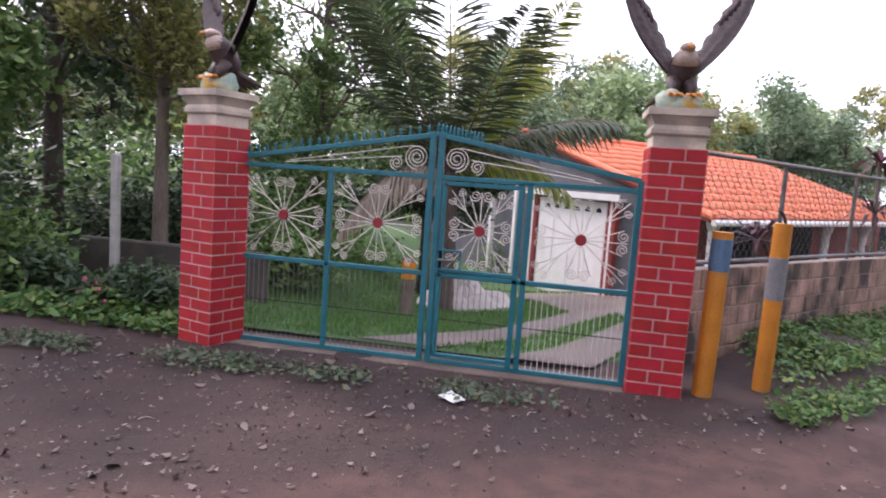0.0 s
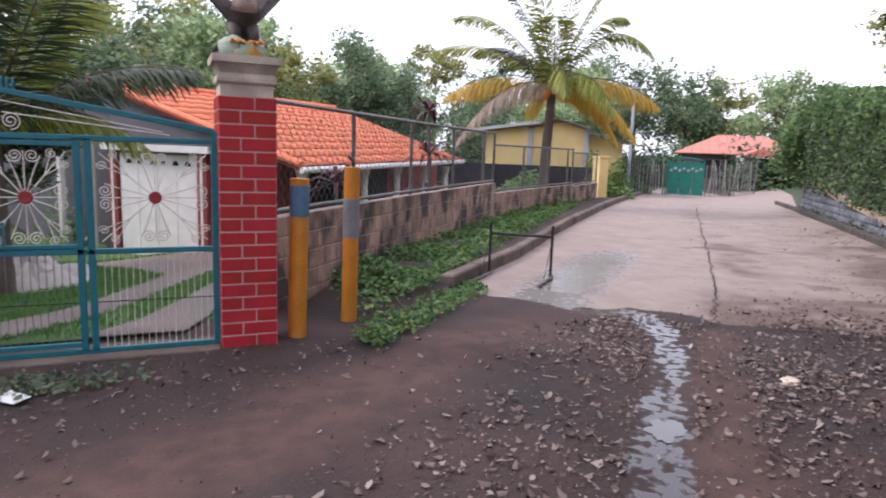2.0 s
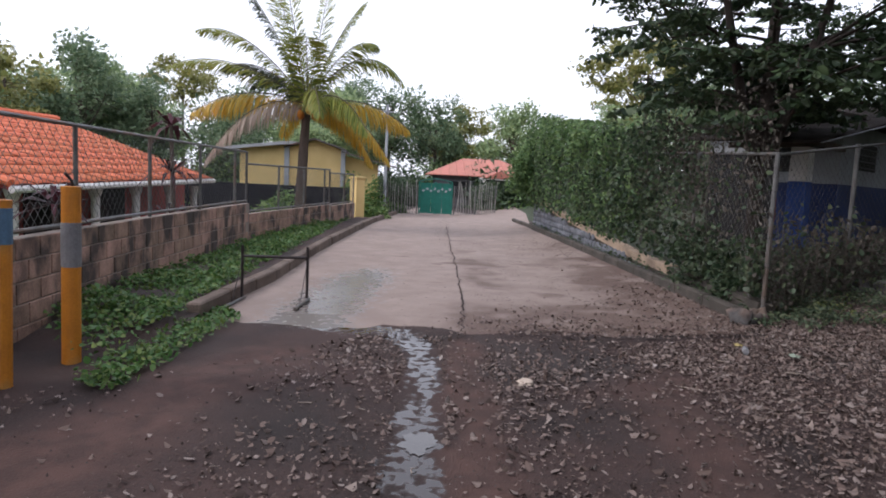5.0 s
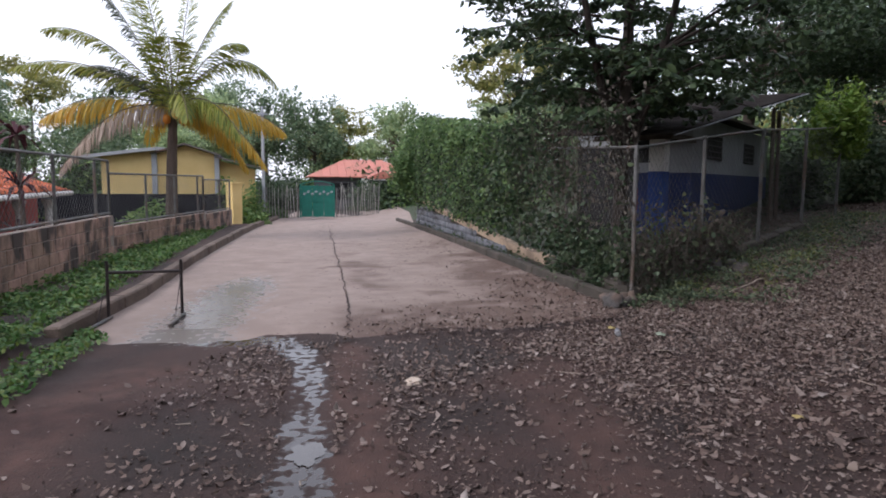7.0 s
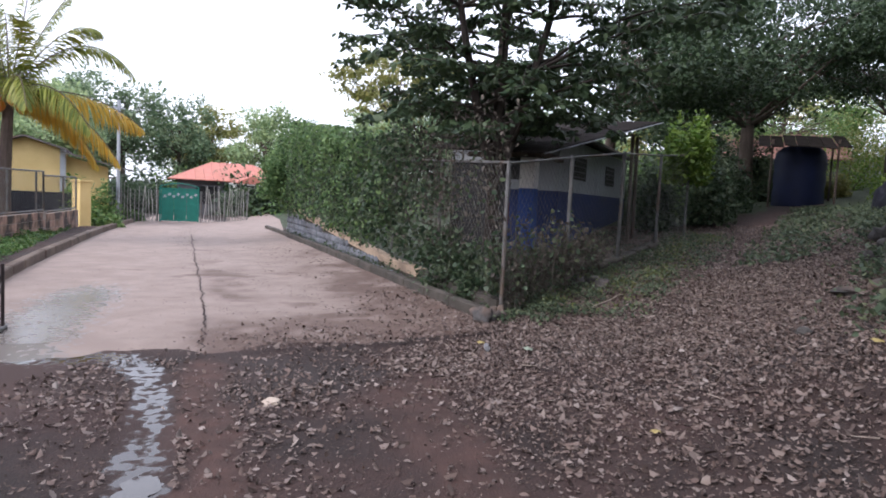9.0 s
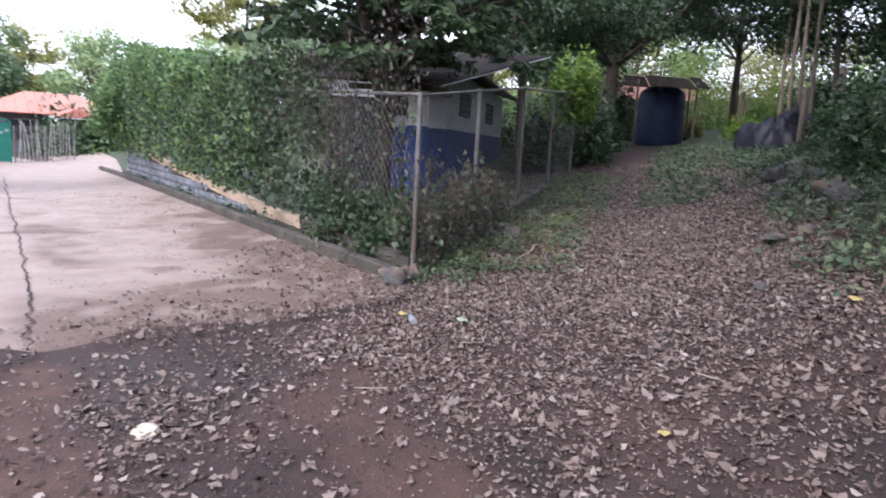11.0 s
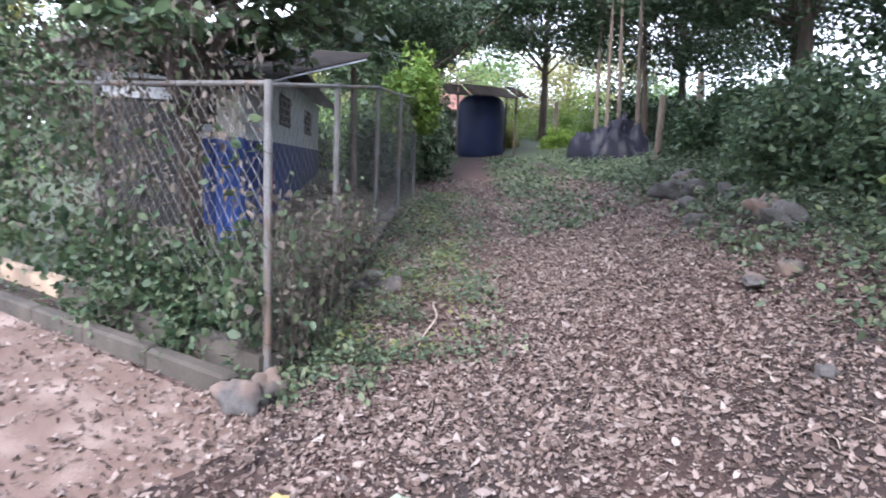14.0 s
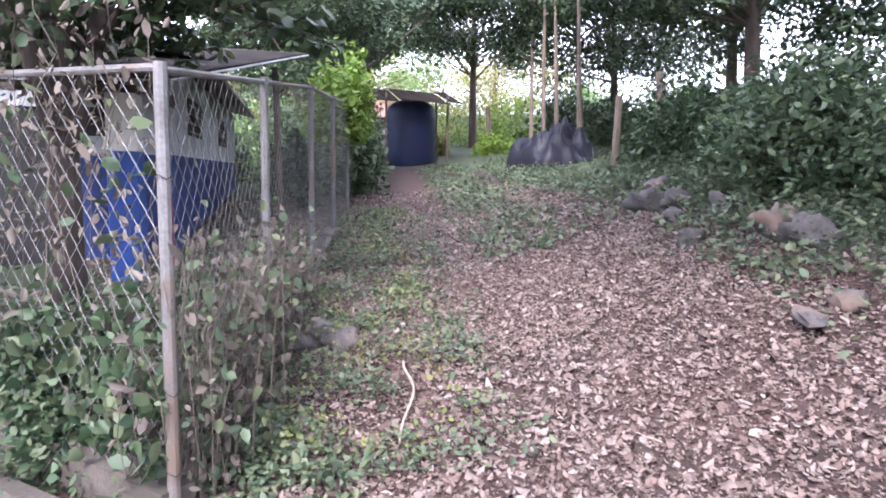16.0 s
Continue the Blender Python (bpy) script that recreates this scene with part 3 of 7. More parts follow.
def road_slab():
    g = Geo()
    g.smooth = True
    rows, cols = 230, 70
    for i in range(rows + 1):
        t = 4.0 * (i / rows) ** 1.3
        a, b = lerp_line(LEFT, t), lerp_line(RIGHT, t)
        for j in range(cols + 1):
            w = j / cols
            x, y = a[0] + (b[0] - a[0]) * w, a[1] + (b[1] - a[1]) * w
            if i == 0:
                q = 0.32 * math.sin(math.pi * w) + 0.12 * noise.noise((w * 9, 1, 0))
                x, y = x - UX * q, y - UY * q
            g.v.append((x, y, hz(x, y) + (-0.02 + 0.05 * min(1.0, i / 12)) + 0.008 * noise.noise((x * 0.8, y * 0.8, 3))))
    for i in range(rows):
        for j in range(cols):
            k = i * (cols + 1) + j
            g.f.append((k, k + 1, k + cols + 2, k + cols + 1))
            g.m.append(0)
    ob = part("road", g, CONCRETE)
    P = np.array(g.v)
    px, py = P[:, 0], P[:, 1]
    e = (px - 8) * UY - (py - 3) * UX
    s = (px - 5.3) * UX + (py - 4.35) * UY
    soil = np.maximum.reduce([0.75 * smooth(1.5, -0.2, s) * smooth(-5.0, -2.0, e) * np.clip(np.array([0.7 + 1.2 * noise.noise((p * 1.2, q * 1.2, 53)) for p, q in zip(px, py)]), 0.1, 1.0), 0.95 * smooth(-2.3, -0.1, e) * smooth(15, 4, s) * np.clip(np.array([0.75 + 1.1 * noise.noise((p * 0.7, q * 0.7, 51)) + 0.6 * noise.noise((p * 2.3, q * 2.3, 52)) for p, q in zip(px, py)]), 0.05, 1.0), 1.0 * smooth(0.9, 0.1, s) * smooth(-4.0, -2.8, e), 0.45 * smooth(0.5, 0.0, s), 0.72 * smooth(3.2, 0.6, s) * smooth(-4.6, -2.6, e),
                              0.52 * np.exp(-((e + 2.7) / 0.5) ** 2) * smooth(0.5, 2, s) * smooth(14, 6, s) * np.array([noise.noise((p * 0.8, q * 0.8, 6)) > -0.1 for p, q in zip(px, py)]),
                              np.clip(np.array([0.5 * noise.noise((p * 0.45, q * 0.45, 2)) + 0.25 * noise.noise((p * 1.9, q * 1.9, 4)) for p, q in zip(px, py)]), 0, 0.42)])
    blots = [(9.22, 8.44, 0.9, 0.35, 0.62), (7.54, 4.6, 0.8, 0.45, 0.7), (7.72, 5.5, 0.5, 0.3, 0.45), (12.1, 12.2, 0.9, 0.3, 0.4), (8.76, 4.9, 0.9, 0.35, 0.6), (8.77, 9.97, 0.8, 0.16, 0.4), (10.4, 7.6, 1.2, 0.3, 0.4), (7.0, 7.3, 0.5, 0.14, 0.4)]
    for bx, by, across, run, amt in blots:
        de, ds = (px - bx) * UY - (py - by) * UX, (px - bx) * UX + (py - by) * UY
        q = np.hypot(de / across, ds / run) + np.array([0.75 * noise.noise((p * 2.1, r * 2.1, 81)) + 0.4 * noise.noise((p * 6, r * 6, 82)) for p, r in zip(px, py)])
        soil = np.maximum(soil, amt * smooth(1.0, 0.35, q))
    mottle = np.array([0.8 + 0.4 * noise.noise((p * 1.1, q * 1.1, 55)) + 0.45 * noise.noise((p * 3.7, q * 3.7, 56)) for p, q in zip(px, py)])
    soil = np.clip(soil * np.clip(mottle, 0.4, 1.1), 0, 1)
    damp = 0.64 * np.exp(-((e + 5.05 - 0.12 * s) / 0.72) ** 2) * smooth(6.4, 3.4, s) + 0.3 * smooth(0.45, 0.0, s) * smooth(-2.6, -3.4, e)
    for key, val in (("grass", soil), ("wet", np.clip(damp, 0, 0.62))):
        ob.data.attributes.new(key, "FLOAT", "POINT").data.foreach_set("value", val)
    tagged(ob, "pale pinkish worn concrete road slab", "road", kind="structure")
    crack = Geo()
    pts = [(5.15, 4.75), (6.1, 5.65), (8.2, 7.85), (11.5, 11.4), (16.4, 16.6)]
    prev = None
    for i in range(130):
        x, y = lerp_line(pts, i / 130 * 4)
        j = 0.07 * noise.noise((i * 0.21, 0, 0)) + 0.03 * noise.noise((i * 0.9, 7, 0))
        w = 0.008 + 0.016 * abs(noise.noise((i * 0.33, 3, 0)))
        x, y = x + j * UY, y - j * UX
        z = hz(x, y) + 0.041
        cur = [(x - w * UY, y + w * UX, z), (x + w * UY, y - w * UX, z)]
        if prev:
            crack.add(prev + cur, [(0, 1, 3, 2)])
        prev = cur
    tagged(part("road_crack", crack, DIRT), "dark earth-filled crack running along the concrete", "crack", kind="structure")


road_slab()


def sheet_patch(name, edge, lift, material, label, seed=0, rings=5, kind="structure", category="patch", wob=0.25):
    """An uneven patch that follows the ground; edge gives centre, radii and turn."""
    cx, cy, rx, ry, turn = edge
    g = Geo()
    g.smooth = True
    n = 40
    c, s = math.cos(radians(turn)), math.sin(radians(turn))
    g.v.append((cx, cy, hz(cx, cy) + lift))
    for r in range(1, rings + 1):
        for k in range(n):
            a = 2 * math.pi * k / n
            q = r / rings * (1 + wob * noise.noise((math.cos(a) * 1.8, math.sin(a) * 1.8, seed)) + wob * 0.6 * noise.noise((math.cos(a) * 5, math.sin(a) * 5, seed)))
            dx, dy = rx * q * math.cos(a), ry * q * math.sin(a)
            x, y = cx + dx * c - dy * s, cy + dx * s + dy * c
            g.v.append((x, y, hz(x, y) + lift))
    for k in range(n):
        g.f.append((0, 1 + k, 1 + (k + 1) % n))
        g.m.append(0)
        for r in range(rings - 1):
            o = 1 + r * n
            g.f.append((o + k, o + n + k, o + n + (k + 1) % n, o + (k + 1) % n))
            g.m.append(0)
    return tagged(part(name, g, material), label, category, kind=kind)


# the deepest pool in the run
x, y = 2.88, 2.88
sheet_patch("puddle", (x, y, 0.17, 0.1, 40), -0.006, WATER, "shallow pool of water lying in the earth", 21, 4, category="puddle", wob=0.5)


def kerb(points, name, label, wide, high, z_extra=0.0, step=0.9):
    """A kerb of cast stones along a line, each a piece of its own."""
    k = thing(name, label, "kerb", kind="structure")
    meshes = [Geo().box(-step / 2 + 0.006, -wide / 2, -0.25, step / 2 - 0.006, wide / 2, high, 0.02).mesh("kerb_stone", KERB_DARK if points[0][0] > 6 else KERB)]
    for i, (x, y, a, s) in enumerate(along(points, step)):
        ob = part("kerb_stone", meshes[0], None, k)
        q = noise.noise((i * 1.7, 2, 0))
        cx, cy = x + math.cos(radians(a)) * step / 2, y + math.sin(radians(a)) * step / 2
        ob.matrix_local = pose(cx, cy, hz(cx, cy) + z_extra + 0.02 * q, q * 1.5, q * 1.2, a + q * 1.5)
    return k


kerb([(3.1, 6.72), (5.0, 8.52), (8.15, 11.95), (14.5, 18.45), (20, 23.8)], "kerb_left", "low earth-stained concrete kerb beside a weedy verge", 0.16, 0.19)
kerb([(8.05, 3.0), (10.3, 5.55), (17.0, 13.05), (20.5, 16.9)], "kerb_right", "low worn concrete kerb with dirt gathered on it", 0.13, 0.14)

# the verge: a strip of raised earth between kerb and block wall
WALL = [(0.95, 6.15), (3.5, 9.2), (6.9, 13.0), (11.7, 17.0), (14.2, 19.2)]


def verge():
    g = Geo()
    g.smooth = True
    inner = [(1.0, 5.95), (3.55, 9.0), (6.95, 12.8), (11.7, 16.85), (15.3, 20.2)]
    outer = [(2.1, 5.6), (5.0, 8.54), (8.15, 11.97), (12.4, 16.3), (15.4, 19.4)]
    n, m = 80, 8
    for i in range(n + 1):
        a, b = lerp_line(inner, 4 * i / n * 0.9999), lerp_line(outer, 4 * i / n * 0.9999)
        for j in range(m + 1):
            w = j / m
            x, y = a[0] + (b[0] - a[0]) * w, a[1] + (b[1] - a[1]) * w
            z = hz(x, y) + 0.15 * (1 - 0.15 * w) * min(1, i / 12) - 0.03 * max(0, 1 - i / 6) + 0.03 * noise.noise((x * 2, y * 2, 0))
            g.v.append((x, y, z))
    for i in range(n):
        for j in range(m):
            k = i * (m + 1) + j
            g.f.append((k, k + m + 1, k + m + 2, k + 1))
            g.m.append(0)
    tagged(part("verge", g, DIRT), "raised strip of brown earth along the block wall", "verge", kind="structure")


verge()


# ---- block wall with its wire fence ----
def chain_link(x0, y0, x1, y1, za, zb, ha, hb, pitch=0.065, r=0.0014):
    """Woven wire between two posts: zigzag wires; za, zb the feet, ha, hb the tops."""
    ln = math.hypot(x1 - x0, y1 - y0)
    n = int(ln / pitch)
    g = Geo()
    ux, uy = (x1 - x0) / ln, (y1 - y0) / ln
    for i in range(n):
        s0 = (i + 0.5) * ln / n
        t = s0 / ln
        lo, hi = za + (zb - za) * t, ha + (hb - ha) * t
        rows = max(2, int((hi - lo) / (pitch * 1.05)))
        sag = [0.02 * noise.noise((s0 * 1.3, k * 0.11, lo)) for k in range(rows + 1)]
        v, f = [], []
        for k in range(rows + 1):
            s = s0 + (pitch / 2 if (k + i) % 2 else -pitch / 2)
            z = lo + (hi - lo) * k / rows
            o = sag[k]
            px, py = x0 + ux * s - uy * o, y0 + uy * s + ux * o
            v += [(px + uy * r, py - ux * r, z - r), (px - uy * r, py + ux * r, z - r), (px, py, z + r * 1.6)]
            if k:
                b = (k - 1) * 3
                f += [(b, b + 1, b + 4, b + 3), (b + 1, b + 2, b + 5, b + 4), (b + 2, b, b + 3, b + 5)]
        g.add(v, f)
    return g


def block_wall():
    spans = [(0, 2, 0.92, 5, 2.0), (2, 3, 0.69, 4, 1.75), (3, 4, 0.64, 4, 1.65)]
    wall = thing("wall_north", "weathered brown concrete block wall with dark water stains", "wall", kind="structure")
    full = Geo().box(-0.194, -0.075, -0.095, 0.194, 0.075, 0.095, 0.008).mesh("concrete_block", BLOCK)
    half = Geo().box(-0.094, -0.075, -0.095, 0.094, 0.075, 0.095, 0.008).mesh("concrete_block", BLOCK)
    fence = thing("chain_link_fence", "galvanised chain-link fence on top of the block wall", "fence")
    for a, b, top, courses, rail in spans:
        pts = WALL[a:b + 1]
        total = sum(math.dist(p, q) for p, q in zip(pts, pts[1:]))
        core = Geo()
        for p, q in zip(pts, pts[1:]):
            ln = math.dist(p, q)
            dx, dy = (q[0] - p[0]) / ln, (q[1] - p[1]) / ln
            w = 0.066
            base = [(p[0] + dy * w, p[1] - dx * w), (q[0] + dy * w, q[1] - dx * w), (q[0] - dy * w, q[1] + dx * w), (p[0] - dy * w, p[1] + dx * w)]
            core.add([(x, y, z) for z in (top - 1.5, top - 0.004) for x, y in base], [(3, 2, 1, 0), (4, 5, 6, 7), (0, 1, 5, 4), (1, 2, 6, 5), (2, 3, 7, 6), (3, 0, 4, 7)])
        part("wall_core", core, MORTAR, wall)
        for c in range(courses):
            z = top - 0.1 - 0.2 * c
            for i, (x, y, ang, s) in enumerate(along(pts, 0.4)):
                shift = 0.2 if c % 2 else 0.0
                cx, cy = x + math.cos(radians(ang)) * (0.2 + shift), y + math.sin(radians(ang)) * (0.2 + shift)
                if s + 0.2 + shift > total - 0.15:
                    continue
                ob = part("concrete_block", full, None, wall)
                q = noise.noise((i * 2.3, c * 5.1, a))
                ob.matrix_local = pose(cx, cy, z, q * 0.6, 0, ang + q * 0.5)
            if c % 2:
                x, y, ang, s = along(pts, 0.4)[0]
                part("concrete_block", half, None, wall).matrix_local = pose(x + math.cos(radians(ang)) * 0.1, y + math.sin(radians(ang)) * 0.1, z, 0, 0, ang)
        posts = along(pts, 2.05 if a == 0 else 1.9)
        lo, hi = top + 0.05, rail
        for i, (x, y, ang, s) in enumerate(posts + [(*pts[-1], posts[-1][2], 0)]):
            part("post", Geo().tube([(x, y, top - 0.02), (x, y, hi)], 0.026, 8), STEEL, fence)
        for p, q in zip(pts, pts[1:]):
            part("rail", Geo().tube([(*p, hi), (*q, hi)], 0.022, 8), STEEL, fence)
            part("rail", Geo().tube([(*p, lo), (*q, lo)], 0.022, 8), STEEL, fence)
            part("wire_mesh", chain_link(*p, *q, lo, lo, hi, hi, 0.065, 0.0024), WIRE, fence)


block_wall()


# ---- gate pillars ----
def gate_pillar(x0, y0, w, base, courses, rise, name_label, turn=0.0):
    """A painted brick pillar whose front left corner is at x0, y0, with a moulded cap."""
    p = thing("gate_pillar", name_label, "pillar", (x0 + w / 2, y0 + w / 2, base), turn, group="gate pillars")
    h = courses * rise
    part("core", Geo().box(-w / 2 + 0.004, -w / 2 + 0.004, -0.3, w / 2 - 0.004, w / 2 - 0.004, h), JOINT, p, "pale mortar joints")
    a, b, th, j = w * 0.62, w * 0.38, 0.05, 0.012
    long = Geo().box(-a / 2 + j / 2, 0, j / 2, a / 2 - j / 2, th, rise - j / 2, 0.004).mesh("brick", BRICK)
    short = Geo().box(-b / 2 + j / 2, 0, j / 2, b / 2 - j / 2, th, rise - j / 2, 0.004).mesh("brick", BRICK)
    for c in range(courses):
        for side in range(4):
            first = (c + side) % 2 == 0
            u = -w / 2
            for k in range(2):
                ln, me = (a, long) if first == (k == 0) else (b, short)
                inset = th if k == 0 else 0.0
                ob = part("brick", me, None, p)
                q = noise.noise((c * 3.3, side * 1.9, k + x0))
                m = pose(0, 0, 0, 0, 0, side * 90) @ pose(u + ln / 2, -w / 2 + 0.0015 * q, c * rise)
                ob.matrix_local = m
                u += ln
    cap = Geo()
    z = h
    for dz, d0, d1 in ((0.085, -0.022, -0.022), (0.02, -0.022, 0.0), (0.03, 0.0, 0.0), (0.035, 0.0, -0.02), (0.06, -0.02, 0.012), (0.012, 0.012, 0.02), (0.055, 0.036, 0.036)):
        r0, r1 = w / 2 + d0, w / 2 + d1
        cap.add([(s * r0, t * r0, z) for s, t in ((-1, -1), (1, -1), (1, 1), (-1, 1))] + [(s * r1, t * r1, z + dz) for s, t in ((-1, -1), (1, -1), (1, 1), (-1, 1))],
                [(3, 2, 1, 0), (4, 5, 6, 7), (0, 1, 5, 4), (1, 2, 6, 5), (2, 3, 7, 6), (3, 0, 4, 7)])
        z += dz
    part("capital", cap, CAPITAL, p, "moulded beige plaster capital")
    return x0 + w / 2, y0 + w / 2, base + z


def wing(g, side, mat):
    """A raised wing: a thick bowed blade with overlapping feather rows on both faces."""
    n, m = 16, 8
    def spine(t):
        return Vector((side * (0.06 + 0.3 * t + 0.03 * math.sin(math.pi * t)), 0.03 + 0.05 * t, 0.3 + 0.62 * t))
    rows = []
    for i in range(n + 1):
        t = i / n
        d = (spine(min(1, t + 0.02)) - spine(max(0, t - 0.02))).normalized()
        across = Vector((-side * d.z, 0.35, side * d.x)).normalized()
        wide = 0.155 * (math.sin(math.pi * min(1.0, 0.2 + 0.66 * t)) ** 0.8)
        rows.append((spine(t), across, wide, d))
    for face in (-1, 1):
        v, f = [], []
        for i, (p, a, w, d) in enumerate(rows):
            for k in range(m + 1):
                u = k / m
                ridge = 0.006 * abs(math.sin(i * 1.9 + 3.0 * u)) + 0.004 * math.sin(k * 2.4)
                thick = 0.026 * (1 - u) ** 0.5 + ridge * math.sin(math.pi * min(1, u + 0.1))
                frill = 0.012 * math.sin(i * 2.2) if k == m else 0.0
                q = p + a * (w * (u - 0.35) * 1.0 + frill) + d * 0.1 * u
                v.append(q + Vector((0, face * thick, 0)))
        for i in range(n):
            for k in range(m):
                c = i * (m + 1) + k
                quad = (c, c + 1, c + m + 2, c + m + 1)
                f.append(quad if face * side > 0 else quad[::-1])
        g.add(v, f, mat)
    for k in range(7):
        p, a, w, d = rows[n - 1 - k]
        o = p + a * w * (0.1 + 0.05 * k)
        tip = o + d * (0.17 - 0.012 * k) + a * 0.035
        g.tube([o, o.lerp(tip, 0.6), tip], [0.02, 0.017, 0.004], 6, mat)


def eagle(x, y, z, turn, label):
    """An eagle statue with raised wings, standing on a rock: one mesh."""
    g = Geo()
    g.smooth = True
    for i, (dx, dy, r, h) in enumerate(((0, 0, 0.12, 0.08), (0.06, 0.03, 0.085, 0.1), (-0.06, -0.02, 0.085, 0.095), (0.0, -0.06, 0.075, 0.08))):
        g.blob((dx, dy, h * 0.5), (r, r * 0.9, h), i + 4, 10, 0.5, 2)
    for s in (-1, 1):
        g.tube([(s * 0.045, 0.02, 0.24), (s * 0.055, -0.02, 0.17), (s * 0.055, -0.045, 0.11)], [0.05, 0.034, 0.018], 8, 0)
        for k in (-1, 0, 1):
            g.tube([(s * 0.055, -0.045, 0.12), (s * 0.055 + k * 0.035, -0.1, 0.115), (s * 0.055 + k * 0.045, -0.125, 0.09)], [0.015, 0.013, 0.003], 6, 3)
    body = [(0, 0.12, 0.16), (0, 0.08, 0.23), (0, 0.03, 0.31), (0, -0.01, 0.38), (0, -0.035, 0.43)]
    g.tube(body, [0.04, 0.075, 0.092, 0.082, 0.06], 14, 0)
    g.blob((0, -0.06, 0.462), (0.046, 0.062, 0.044), 2, 12, 0.12, 1)
    g.tube([(0, -0.015, 0.35), (0, -0.04, 0.41), (0, -0.05, 0.455)], [0.08, 0.07, 0.045], 12, 1)
    g.tube([(0, -0.11, 0.46), (0, -0.14, 0.453), (0, -0.15, 0.428)], [0.02, 0.015, 0.003], 8, 3)
    for k in range(5):
        a = (k - 2) * 0.22
        g.tube([(a * 0.1, 0.1, 0.18), (a * 0.25, 0.19, 0.11), (a * 0.35, 0.25, 0.06)], [0.022, 0.026, 0.006], 6, 0)
    for s in (-1, 1):
        wing(g, s, 0)
    ob = part("eagle_statue", g, [EAGLE, EAGLE_PALE, EAGLE_ROCK, COCONUT])
    ob.matrix_world = pose(x, y, z, 0, 0, turn) @ Matrix.Diagonal((1.3, 1.25, 1.02, 1))
    return tagged(ob, label, "statue", group="eagle statues")


top = gate_pillar(0.55, 5.22, 0.43, 0.0, 19, 0.1025, "red painted brick gate pillar with pale joints beside the fence")
eagle(*top, 4, "brown eagle statue with raised wings facing the road")
top = gate_pillar(-3.274, 5.054, 0.4, 0.0, 19, 0.1, "red painted brick gate pillar with pale joints beside shrubs", -19)
eagle(*top, -34, "brown eagle statue with pale head turned sideways")


# ---- iron gate ----
def spiral(cx, cz, r, turns, start, sense=1, y=0.0, n=26):
    out = []
    for i in range(n):
        t = i / (n - 1)
        a = start + sense * turns * 2 * math.pi * t
        q = r * (1 - 0.85 * t)
        out.append((cx + q * math.cos(a), y, cz + q * math.sin(a)))
    return out


def sunburst(parent, x0, z0, x1, z1):
    """Rays and scrolls round a red hub, in one panel of the gate."""
    cx, cz = (x0 + x1) / 2, (z0 + z1) / 2
    w, h = (x1 - x0) / 2 - 0.02, (z1 - z0) / 2 - 0.02
    s = 0.052
    disc = [(0.0, -0.012), (0.04, -0.012), (0.046, -0.006), (0.046, 0.006), (0.04, 0.012), (0.0, 0.012)]
    g = Geo()
    g.lathe(disc, 16)
    hub = part("hub", g, HUB, parent, "red round hub")
    hub.matrix_local = pose(cx, 0, cz, 90)
    for k in range(4):
        dx, dz = ((1, 0), (0, 1), (-1, 0), (0, -1))[k]
        reach = w if dx else h
        px, pz = -dz, dx
        ex, ez = cx + dx * reach, cz + dz * reach
        part("ray", Geo().tube([(cx, 0, cz), (cx + dx * (reach - 0.02), 0, cz + dz * (reach - 0.02))], 0.0045, 5), CREAM, parent)
        for q in (-1, 1):
            sx, sz = ex - dx * s + px * q * s, ez - dz * s + pz * q * s
            st = math.atan2(pz * q, px * q)
            sp = spiral(sx, sz, s * 0.95, 1.9, st, q)
            path = [(cx, 0, cz), (cx + dx * reach * 0.55 + px * q * s * 1.15, 0, cz + dz * reach * 0.55 + pz * q * s * 1.15)] + sp
            part("scroll", Geo().tube(path, 0.0045, 5), CREAM, parent)
    for qx in (-1, 1):
        for qz in (-1, 1):
            ex, ez = cx + qx * w, cz + qz * h
            part("ray", Geo().tube([(cx, 0, cz), (ex - qx * 0.02, 0, ez - qz * 0.02)], 0.0045, 5), CREAM, parent)
            for k in (0, 1):
                r = 0.036
                sx, sz = (ex - qx * (r + 0.07 * k), ez - qz * (r + 0.07 * (1 - k)))
                st = math.atan2(qz * (1 if k else 0.2), qx * (0.2 if k else 1))
                sp = spiral(sx, sz, r, 1.7, st, (1 if k else -1) * qx * qz)
                path = [(cx + qx * w * 0.45, 0, cz + qz * h * 0.45)] + sp
                part("scroll", Geo().tube(path, 0.004, 5), CREAM, parent)


def bar(parent, name, p, q, t=0.02, d=0.02, mat=None, label=""):
    """A square tube between two points of the gate's plane."""
    (x0, z0), (x1, z1) = p, q
    ln = math.hypot(x1 - x0, z1 - z0)
    ob = part(name, Geo().box(-t, -d, -t * 0, 0 + t, d, ln, 0.004), mat or TEAL, parent, label)
    ob.matrix_local = pose(x0, 0, z0, 0, math.degrees(math.atan2(x1 - x0, z1 - z0)), 0)
    return ob


